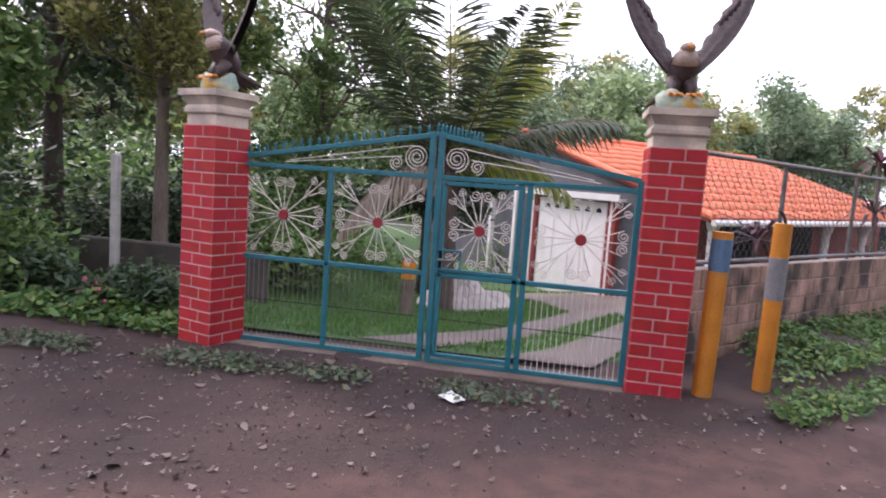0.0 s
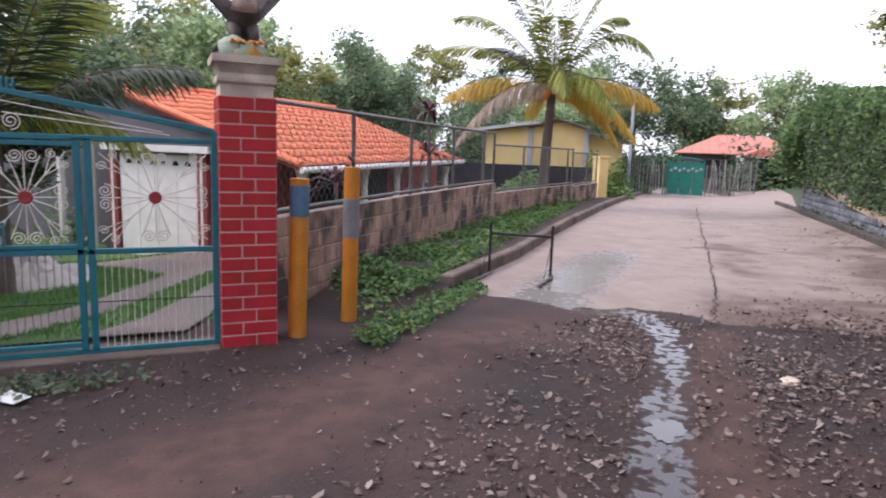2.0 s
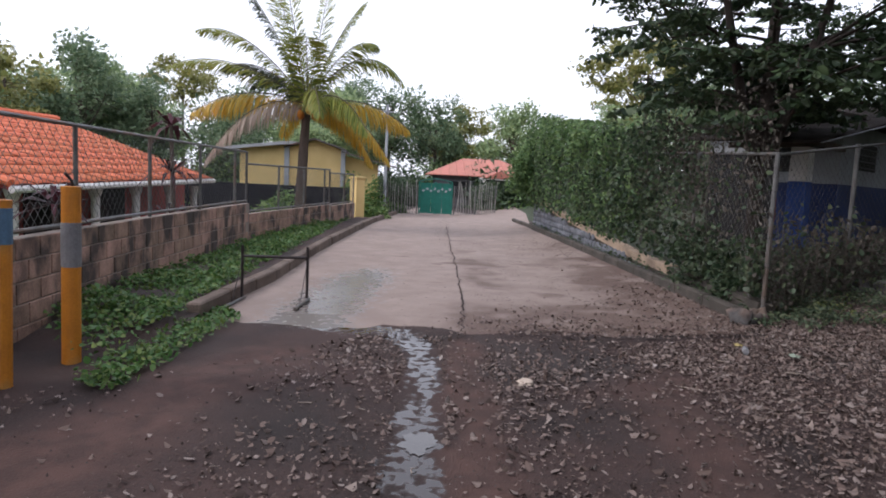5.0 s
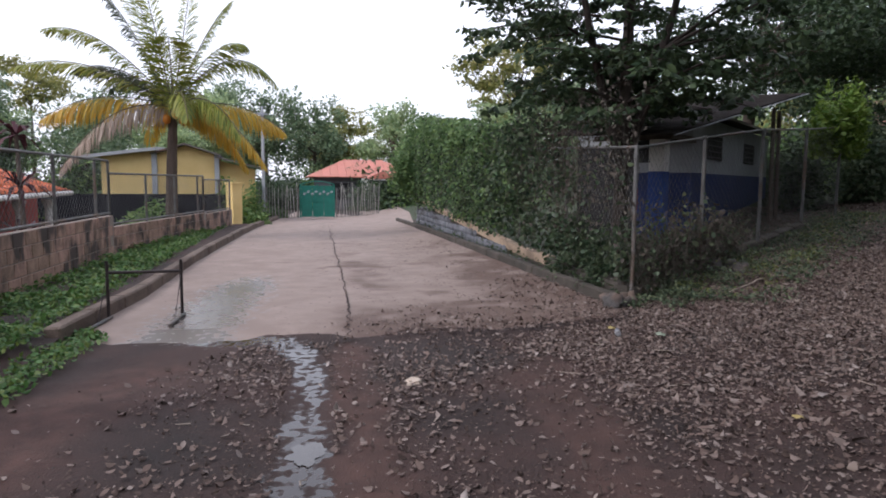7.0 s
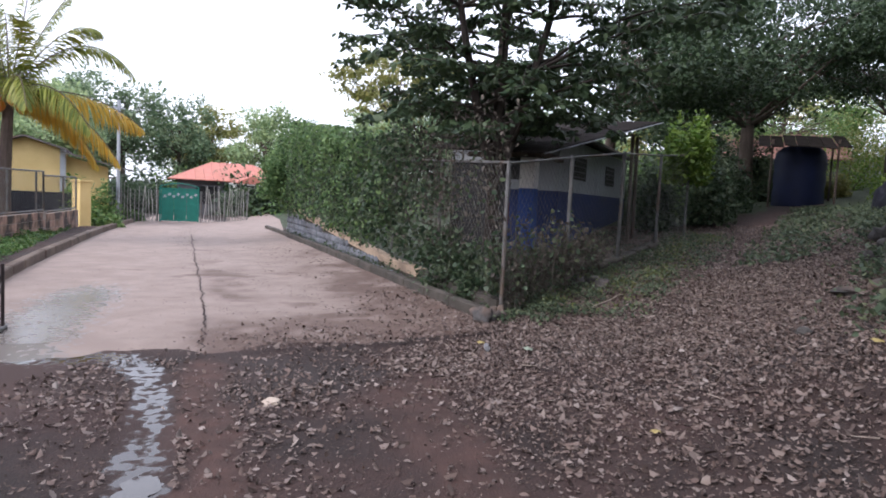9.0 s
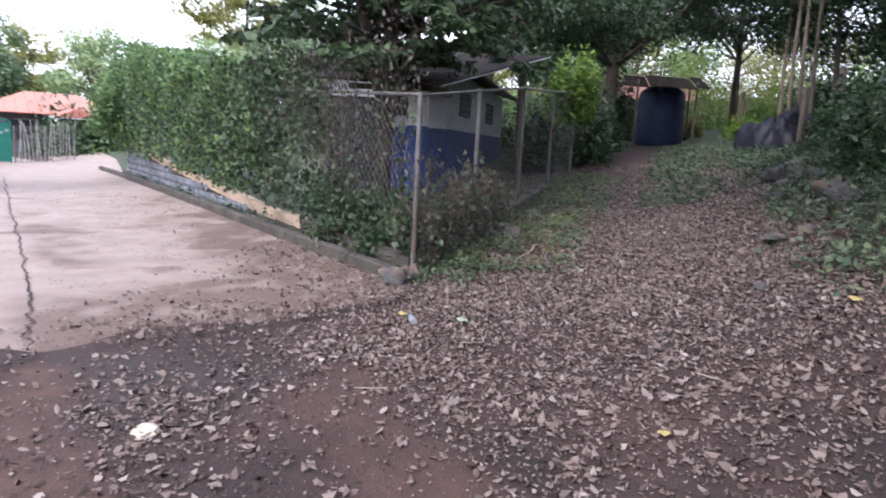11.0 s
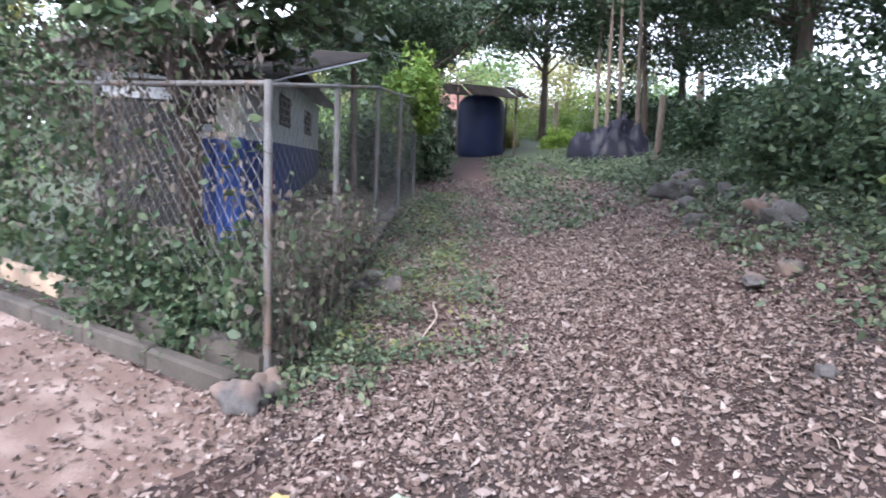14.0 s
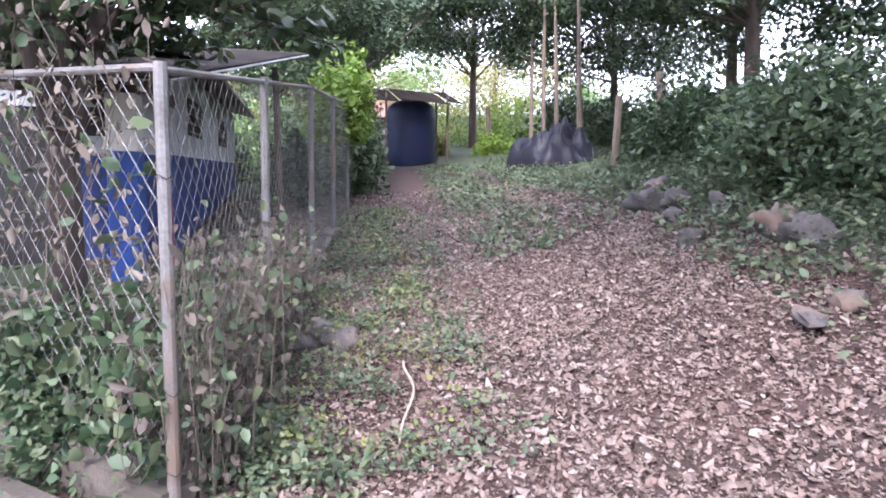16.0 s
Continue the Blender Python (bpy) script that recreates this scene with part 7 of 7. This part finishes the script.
def bush(label, at, radii, n, leaf, mat, name="bush", droop=0.25, lumps=9, seed=0, wide=0.5):
    r = np.random.default_rng(seed + 100)
    b = thing(name, label, "bush", at)
    g = Geo()
    cs = []
    for k in range(lumps):
        d = r.normal(size=3)
        d /= np.linalg.norm(d)
        d[2] = abs(d[2])
        p = np.array(d) * np.array(radii) * r.uniform(0.3, 0.75)
        path, rad = limb((0, 0, -0.1), p, 0.02, 0.005, (r.uniform(-0.1, 0.1), r.uniform(-0.1, 0.1), 0.1), 5)
        g.tube(path, rad, 5)
        c = shell(p, np.array(radii) * r.uniform(0.35, 0.55), n // lumps, 0.2)
        cs.append(c[c[:, 2] > -0.05])
    part("branching", g, BARK, b)
    part("foliage", leaf_mesh("foliage", np.concatenate(cs), leaf, leaf * wide, mat, droop=droop, flat=0.3, vary=(0.5, 1.5), fine=True), None, b)
    return b


for i, (x, y, rr, zz) in enumerate(((8.95, 3.45, 0.55, 0.75), (9.7, 3.9, 0.8, 0.9), (9.6, 3.1, 0.6, 0.55), (10.7, 3.2, 0.8, 0.6))):
    bush("tangled green plants behind the chain-link corner", (x, y, hz(x, y)), (rr, rr, zz), 3400, 0.06, LEAF_VINE, lumps=9, seed=200 + i, wide=0.6)
under = [bush("dense dark undergrowth below the trees", (-8.0, 11.0, -0.2), (2.6, 1.6, 2.2), 5200, 0.15, LEAF_DARK, name="undergrowth", lumps=12, seed=300),
         bush("dense green undergrowth below the trees", (-5.6, 12.5, -0.3), (2.4, 1.6, 1.9), 5200, 0.14, LEAF_MID, name="undergrowth", lumps=12, seed=301)]
for b in under:
    b["group"] = "undergrowth"
for i, (x, y, s) in enumerate(((-11, 9, 1.2), (-10, 13, 1.3), (-7, 16, 1.4), (-1, 19, 1.2), (24.5, 5.5, 1.1), (25, 2.6, 0.9), (27, 10, 1.5), (23, 14, 1.3), (28, 17, 1.4),
                               (5, 30, 1.5), (0, 28, 1.6), (-6, 25, 1.8), (10, 33, 1.6), (15, 36, 1.6), (20, 37, 1.6), (25, 38, 1.6), (31, 36, 1.5), (36, 33, 1.5), (48, 8, 1.5), (50, -18, 1.6), (31, -10, 1.4), (36, -12, 1.6), (26, -8.5, 1.2), (31.5, 3.2, 1.5), (34.5, 5.5, 1.7), (33, 1.6, 1.2), (36, -16, 1.4), (30, -13, 1.3), (24, -11, 1.3), (18, -10.5, 1.3), (13, -8.5, 1.2))):
    copy_thing(under[i % 2], pose(x, y, hz(x, y) - 0.1, 0, 0, i * 77) @ Matrix.Scale(s, 4))
for k in range(30):
    a = radians(-75 + k * 5.2)
    d = 52 if 30 < math.degrees(a) < 47 else 41
    copy_thing(under[k % 2], pose(d * math.sin(a), d * math.cos(a), -0.5, 0, 0, k * 63) @ Matrix.Scale(1.9, 4))
bush("hanging dark foliage round the tree behind the corner", (11.6, 4.5, 2.6), (0.9, 0.8, 1.2), 900, 0.15, LEAF_DARK, lumps=9, seed=210)
bush("bushy end of the hedge leaning over the road", (18.3, 14.2, 1.3), (1.4, 1.4, 2.4), 8000, 0.12, LEAF_LIT, lumps=16, seed=1)
bush("lime green climbing vine heaped on the fence end", (17.6, 1.6, 2.3), (1.5, 0.7, 1.9), 5000, 0.13, LEAF_LIME, lumps=14, seed=2)
bush("dark vines massed beside the water tank", (31.0, -0.2, 2.0), (1.4, 1.4, 3.4), 5000, 0.18, LEAF_VINE, lumps=14, seed=240)
bush("dark climbing vine covering the lane fence", (20.5, 1.1, 1.3), (3.6, 0.8, 2.6), 9000, 0.13, LEAF_VINE, lumps=18, seed=3)
for i, (x, y, rx, rz) in enumerate(((22.6, 0.9, 1.6, 2.2), (24.8, 0.7, 1.6, 2.4), (26.9, 1.0, 1.3, 2.2), (19.0, 2.4, 1.6, 2.2))):
    bush("dark vines smothering the lane fence", (x, y, hz(x, y)), (rx, 0.8, rz), 4200, 0.14, LEAF_DARK, lumps=14, seed=220 + i)
for i, (x, y, rx, rz, mat, lf) in enumerate([(11.3, -2.95, 1.35, 1.75, LEAF_SHRUB, 0.1), (9.9, -3.1, 1.2, 1.2, LEAF_SHRUB, 0.09), (12.6, -3.4, 1.5, 1.6, LEAF_DARK, 0.1), (14.8, -3.6, 1.5, 1.5, LEAF_DARK, 0.1),
                                            (8.6, -3.2, 1.1, 0.9, LEAF_LOW, 0.12)]):
    bush("broad-leaved green shrub on the bank" if i < 2 else "dark green shrub on the bank", (x, y, hz(x, y)), (rx, 0.9, rz), 8000, lf, mat, lumps=14, seed=10 + i, wide=0.55)
for i, (x, y, z, rx, rz, mat) in enumerate([(-4.3, 6.0, 0.0, 0.85, 0.72, LEAF_DARK), (-5.4, 5.8, 0, 0.9, 0.65, LEAF_DARK), (-6.4, 5.6, 0, 1.0, 1.0, LEAF_MID), (-7.6, 7.2, 0, 1.2, 1.1, LEAF_DARK), (-6.7, 6.4, 0, 1.2, 1.4, LEAF_MID), (-3.9, 8.6, 0, 0.9, 0.9, LEAF_MID)]):
    bush("tangled green shrub beside the gate pillar", (x, y, z), (rx, 0.6, rz), 2600, 0.1, mat, lumps=10, seed=30 + i)
for i, (x, y, r_, z, mat) in enumerate([(28.5, -4.8, 1.1, 1.0, LEAF_LIME), (30.5, -6.6, 1.6, 1.2, LEAF_LIME), (33, -9, 2.2, 3.0, LEAF_LIME), (36, -4, 2.5, 4.2, LEAF_LIME), (39, -9, 3.0, 4.6, LEAF_LIME), (41, -5.5, 2.6, 4.4, LEAF_OLIVE), (34.5, -6.2, 1.6, 2.2, LEAF_LIME), (31.3, -3.0, 1.0, 1.3, LEAF_OLIVE), (26.9, 0.9, 1.2, 2.2, LEAF_VINE)]):
    bush("sunlit light green bush beyond the lane", (x, y, hz(x, y) * 0.9), (r_, r_, z), 4600, 0.12, mat, lumps=12, seed=50 + i)
for i, (x, y, r_, z, mat) in enumerate([(8.5, 24.5, 2.4, 2.5, LEAF_LIME), (13.0, 22.3, 1.0, 1.2, LEAF_MID), (15.6, 21.6, 1.2, 1.9, LEAF_LIME), (17.6, 22.6, 1.0, 2.0, LEAF_MID), (16.6, 20.9, 0.7, 0.8, LEAF_MID), (18.6, 27.2, 1.4, 1.3, LEAF_MID), (21.5, 25.6, 0.7, 0.7, LEAF_LOW),
                                        (16.3, 28.5, 1.6, 2.4, LEAF_DARK), (9.2, 16.4, 1.2, 1.0, LEAF_MID), (6.2, 21, 1.8, 1.6, LEAF_OLIVE)]):
    bush("leafy garden bush behind the wall", (x, y, -0.3), (r_, r_, z), 2400, 0.15, mat, lumps=10, seed=70 + i)


def dry_tangle():
    """Dead stalks and withered leaves caught in the foot of the lane fence."""
    t = thing("dry_tangle", "tangle of dead stalks and withered leaves in the fence", "dry weeds")
    cs = []
    for k in range(240):
        s0 = rng.uniform(0.05, 3.4)
        x, y = 8.2 + 0.99 * s0, 2.8 - 0.145 * s0 + rng.normal() * 0.1
        z, h = hz(x, y), rng.uniform(0.4, 1.5) * (1 - 0.12 * s0)
        dx, dy = rng.normal() * 0.18, rng.normal() * 0.1
        pts = [(x + dx * q * q + 0.03 * noise.noise((k, q * 3, 0)), y + dy * q * q, z + h * q * (1 - 0.12 * q)) for q in (0, 0.25, 0.5, 0.75, 1.0)]
        part("stalk", Geo().tube(pts, rng.uniform(0.0016, 0.004), 4), VINE_DRY, t)
        for q in pts[1:]:
            cs += [(q[0] + rng.normal() * 0.05, q[1] + rng.normal() * 0.05, q[2] + rng.normal() * 0.05) for j in range(3)]
    part("withered_foliage", leaf_mesh("withered_foliage", np.array(cs), 0.06, 0.03, VINE_DRY, droop=0.8, fine=True, vary=(0.4, 1.6)), None, t)
    green = np.array(cs)[rng.uniform(size=len(cs)) < 0.3]
    part("green_foliage", leaf_mesh("green_foliage", green + rng.normal(size=green.shape) * 0.06, 0.07, 0.05, LEAF_SHADED, droop=0.5, fine=True, vary=(0.4, 1.5)), None, t)


dry_tangle()


def spiky(name, label, at, height_m, n, ln, mat, stem=True, heads=1):
    """A plant with rosettes of long strap leaves on a thin stem."""
    p = thing(name, label, "plant", at)
    if stem:
        part("stem", Geo().tube([(0, 0, -0.1), (0.03, 0, height_m * 0.5), (0, 0.02, height_m)], [0.05, 0.04, 0.03], 7), BARK, p)
    g = Geo()
    for hd in range(heads):
        z = height_m * (1 - 0.3 * hd)
        for k in range(n):
            a, up = rng.uniform(0, 6.28), rng.uniform(-0.3, 1.2)
            d = Vector((math.cos(a), math.sin(a), up)).normalized()
            o, l2 = Vector((0, 0, z)), ln * rng.uniform(0.7, 1.2)
            w = Vector((-d.y, d.x, 0)).normalized() * 0.035
            m1, tip = o + d * l2 * 0.55, o + d * l2 + Vector((0, 0, -0.35 * l2))
            g.add([o - w * 0.4, o + w * 0.4, m1 + w, tip, m1 - w], [(0, 1, 2, 4), (4, 2, 3)])
    part("leaves", g, mat, p)
    return p


spiky("cordyline", "dark red strap-leaved plant behind the wall", (2.15, 8.1, -0.1), 1.25, 26, 0.55, CORDY)
spiky("dracaena", "tall dark dragon plant behind the wire fence", (4.6, 11.15, -0.3), 2.6, 26, 0.6, CORDY, heads=4)
spiky("banana_plant", "small light green banana plant beyond the roof", (4.0, 27, 0), 3.2, 12, 1.4, LEAF_LIME)


def low_plants(label, n, box, keep, mat, leaf, lift, name="ground_cover", flat=0.45, wide=0.62):
    x, y = scatter(n, *box, keep)
    tall = lift * np.array([0.4 + 1.2 * abs(noise.noise((a * 1.9, b * 1.9, 5))) for a, b in zip(x, y)])
    c = np.stack([x, y, height(x, y) + 0.02 + tall * rng.uniform(0.1, 1.0, len(x))], -1)
    tagged(new(name, leaf_mesh(name, c, leaf, leaf * wide, mat, flat=flat, droop=0.1, vary=(0.45, 1.5), fine=True)), label, "weeds", kind="stuff")


def patchy(x, y, f=1.1, s=0.0):
    return np.array([0.5 + 0.9 * noise.noise((a * f, b * f, s)) for a, b in zip(x, y)])


low_plants("low green weeds covering the bank", 160000, (6.5, 24, -6, 0.4), lambda x, y: smooth(1.6, 3.0, 1.8 - 0.1 * x - y + 0.5 * patchy(x, y) - 0.3) * np.clip(patchy(x, y, 1.4, 3) + 0.3, 0, 1) * 0.8, LEAF_SHADED, 0.07, 0.3)
low_plants("low yellowish weeds at the foot of the fence", 52000, (8.3, 17, 0.3, 3.0), lambda x, y: smooth(1.15, 0.55, np.abs(y - (2.05 - 0.15 * (x - 9)))) * np.clip(1.5 * patchy(x, y, 2.2, 8) - 0.35, 0, 1) * 0.6 * (1 - 0.9 * tread(x, y)), LEAF_SHADED, 0.046, 0.2)
low_plants("pale yellowish leaves at the foot of the fence", 52000, (8.5, 17, 0.6, 3.0), lambda x, y: smooth(0.8, 0.3, np.abs(y - (2.0 - 0.15 * (x - 9)))) * np.clip(1.5 * patchy(x, y, 1.9, 18) - 0.5, 0, 1) * 0.4, LEAF_YELLOWISH, 0.036, 0.2)
low_plants("grassy weeds along the lane's middle", 22000, (12.5, 26, -3, 1.2), lambda x, y: smooth(0.9, 0.3, np.abs(y - (-0.45 - 0.12 * (x - 13)))) * np.clip(patchy(x, y, 1.0, 2) + 0.2, 0, 1), LEAF_SHADED, 0.08, 0.12)


def verge_place(x, y):
    n = -(x - 0.95) * 0.745 + (y - 6.15) * 0.667
    return n


x, y = scatter(380000, 1.3, 16, 5.3, 20.5, lambda x, y: smooth(-1.22, -1.0, verge_place(x, y)) * smooth(0.1, -0.12, verge_place(x, y)) * np.clip(patchy(x, y, 0.9, 12) + 0.4, 0, 1) * smooth(1.6, 2.4, x))
c = np.stack([x, y, height(x, y) + 0.12 + 0.22 * rng.uniform(0, 1, len(x)) * np.clip(patchy(x, y, 1.5, 4), 0.1, 1.2)], -1)
tagged(new("verge_weeds", leaf_mesh("verge_weeds", c, 0.062, 0.04, LEAF_LOW, flat=0.45, vary=(0.45, 1.4), fine=True)), "lush low green weeds on the verge", "weeds", kind="stuff")
low_plants("low weeds spilling onto the earth beside the posts", 8000, (1.6, 3.6, 4.9, 7.2), lambda x, y: smooth(0.42, 0.1, np.abs((y - 5.35) - 0.95 * (x - 2.0))) * np.clip(patchy(x, y, 2, 3) + 0.2, 0, 1), LEAF_LOW, 0.055, 0.11)
low_plants("creeping weeds on the earth before the gate", 7500, (-4.6, 0.3, 4.2, 5.1), lambda x, y: smooth(0.3, 0.08, np.abs(y - (4.62 + 0.04 * (x + 2)))) * np.clip(1.5 * patchy(x, y, 1.3, 6) - 0.25, 0, 1) * smooth(0.6, -1.2, x), LEAF_SHADED, 0.05, 0.07)
low_plants("low weeds below the shrubs", 9000, (-7.5, -3.3, 4.9, 6.4), lambda x, y: smooth(5.0, 5.3, y) * 0.8, LEAF_LOW, 0.085, 0.22)
low_plants("weeds between kerb and low wall", 34000, (8, 18.5, 2.8, 14.5), lambda x, y: smooth(0.02, 0.1, (x - 8.0) * 0.745 - (y - 3.0) * 0.667) * smooth(0.6, 0.3, (x - 8.0) * 0.745 - (y - 3.0) * 0.667) * np.clip(patchy(x, y, 1.3, 9) + 0.15, 0, 1), LEAF_VINE, 0.06, 0.24)
low_plants("green weeds round the foot of the corner post", 2600, (7.7, 9.2, 2.0, 2.9), lambda x, y: smooth(0.42, 0.1, np.hypot((x - 8.35) * 0.6, y - 2.45) - 0.1) * np.clip(1.4 * patchy(x, y, 3.1, 41) - 0.1, 0, 1), LEAF_SHADED, 0.05, 0.14)
f = shell((-4.3, 5.35, 0.3), (0.35, 0.06, 0.14), 14, 0.2)
tagged(new("pink_flowers", leaf_mesh("pink_flowers", f, 0.04, 0.036, FLOWER)), "small bright pink flowers among the shrubs", "flowers", kind="stuff")


# lawn, drive and yard inside the gate
def yard():
    g = Geo()
    g.smooth = True
    n = 40
    for j in range(n + 1):
        for i in range(n + 1):
            x, y = -8 + 12.5 * i / n, 5.75 + 13 * j / n
            lim = 0.9 + (y - 6.3) * 0.9 - 0.25
            x = min(x, lim)
            g.v.append((x, y, hz(x, y) + 0.02))
    for j in range(n):
        for i in range(n):
            k = j * (n + 1) + i
            g.f.append((k, k + 1, k + n + 2, k + n + 1))
            g.m.append(0)
    LAWN = paint("lawn_soil", (0.06, 0.13, 0.03), (0.035, 0.08, 0.02), 0.95, 2, 40, 0.5)
    tagged(part("lawn", g, LAWN), "mown green lawn inside the gate", "lawn", kind="structure")
    lines = [[(-1.5, 5.9, 0.4), (-0.6, 7.8, 0.36), (0.5, 10.5, 0.36), (0.6, 12.0, 0.9), (0.2, 14.6, 1.6)],
             [(-0.1, 5.7, 0.4), (0.65, 7.6, 0.34), (1.3, 9.6, 0.32), (1.2, 11.2, 0.45), (0.9, 12.6, 0.7)]]
    for lift, line in zip((0.035, 0.041), lines):
        d = Geo()
        d.smooth = True
        m = 30
        for i in range(m + 1):
            t = i / m * (len(line) - 1.001)
            k = int(t)
            q = t - k
            cx, cy, hw = [line[k][c] + (line[k + 1][c] - line[k][c]) * q for c in range(3)]
            for w in (-1, -0.5, 0, 0.5, 1):
                d.v.append((cx + hw * w, cy, hz(cx + hw * w, cy) + lift))
        for i in range(m):
            for j in range(4):
                k = i * 5 + j
                d.f.append((k, k + 1, k + 6, k + 5))
                d.m.append(0)
        tagged(part("drive", d, DRIVE), "pale concrete wheel track leading to the white door", "drive", kind="structure")

    def keep(x, y):
        free = x < 0.9 + (y - 6.3) * 0.9 - 0.4
        for line in lines:
            cx = np.interp(y, [p[1] for p in line], [p[0] for p in line])
            hw = np.interp(y, [p[1] for p in line], [p[2] for p in line])
            free = free & ((np.abs(x - cx) > hw) | (y > line[-1][1]))
        return np.where(free, 1.0, 0.0)
    x, y = scatter(60000, -7, 4, 5.8, 15, keep)
    c = np.stack([x, y, height(x, y) + 0.05], -1)
    up = np.tile([0.0, 0.0, 1.0], (len(x), 1))
    tagged(new("grass", leaf_mesh("grass", c, 0.08, 0.012, GRASS, dirs=up)), "short bright green grass", "grass", kind="stuff")
    o = thing("painted_stump", "orange and brown painted garden stump", "stump", (-2.2, 9.0, hz(-2.2, 9.0)))
    part("shaft", Geo().lathe([(0.11, -0.1), (0.1, 0.3), (0.09, 0.85), (0.07, 0.87)], 12), BARK_PALE, o)
    part("band", Geo().lathe([(0.103, 0.55), (0.102, 0.8)], 12), YELLOW, o, "orange band")


yard()


# low wall and wire posts left of the gate; slim poles along the lane
lw = thing("wall_west", "low dark concrete wall behind shrubs", "wall", kind="structure")
part("wall_body", Geo().box(-6.2, 7.3, -0.2, -3.6, 7.45, 0.52, 0.02), KERB_DARK, lw)
for x, y, top in ((-5.35, 6.9, 1.6), (-4.35, 7.2, 1.2)):
    ps = thing("fence_post", "grey weathered concrete fence post", "post", (x, y, hz(x, y)), group="fence posts beside the gate")
    part("shaft", Geo().box(-0.045, -0.045, -0.2, 0.045, 0.045, top, 0.01), STICK_GREY, ps)
for x, y, h, r_, ln in ((29.0, -4.6, 1.7, 0.1, 0.05), (15.8, -3.0, 1.35, 0.07, -0.1), (15.1, -3.43, 1.5, 0.07, 0.1)):
    ps = thing("fence_post", "rough wooden fence post among weeds", "post", (x, y, hz(x, y)), group="rough fence posts")
    part("shaft", Geo().tube([(0, 0, -0.2), (ln * 0.3, 0, h * 0.5), (ln, 0.02, h)], [r_, r_ * 0.95, r_ * 0.8], 8), BARK_PALE, ps)
for i, (x, y, h, lean) in enumerate([(26.0, -5.2, 5.5, 0.1), (24.6, -5.1, 5.2, 0.3), (23.5, -5.1, 5.0, 0.6), (21.0, -4.7, 4.6, 0.5)]):
    ps = thing("slim_tree", "slim bare tree trunk beside the lane", "tree", (x, y, hz(x, y)), group="slim trunks")
    part("trunk", Geo().tube([(0, 0, -0.2), (lean * 0.3, 0.05, h * 0.5), (lean, 0, h)], [0.07, 0.06, 0.04], 7), BARK_PALE, ps)
    part("crown", leaf_mesh("crown", shell((lean, 0, h + 0.6), (1.3, 1.3, 1.0), 1000, 0.1), 0.1, 0.05, LEAF_DARK, droop=0.3), None, ps)
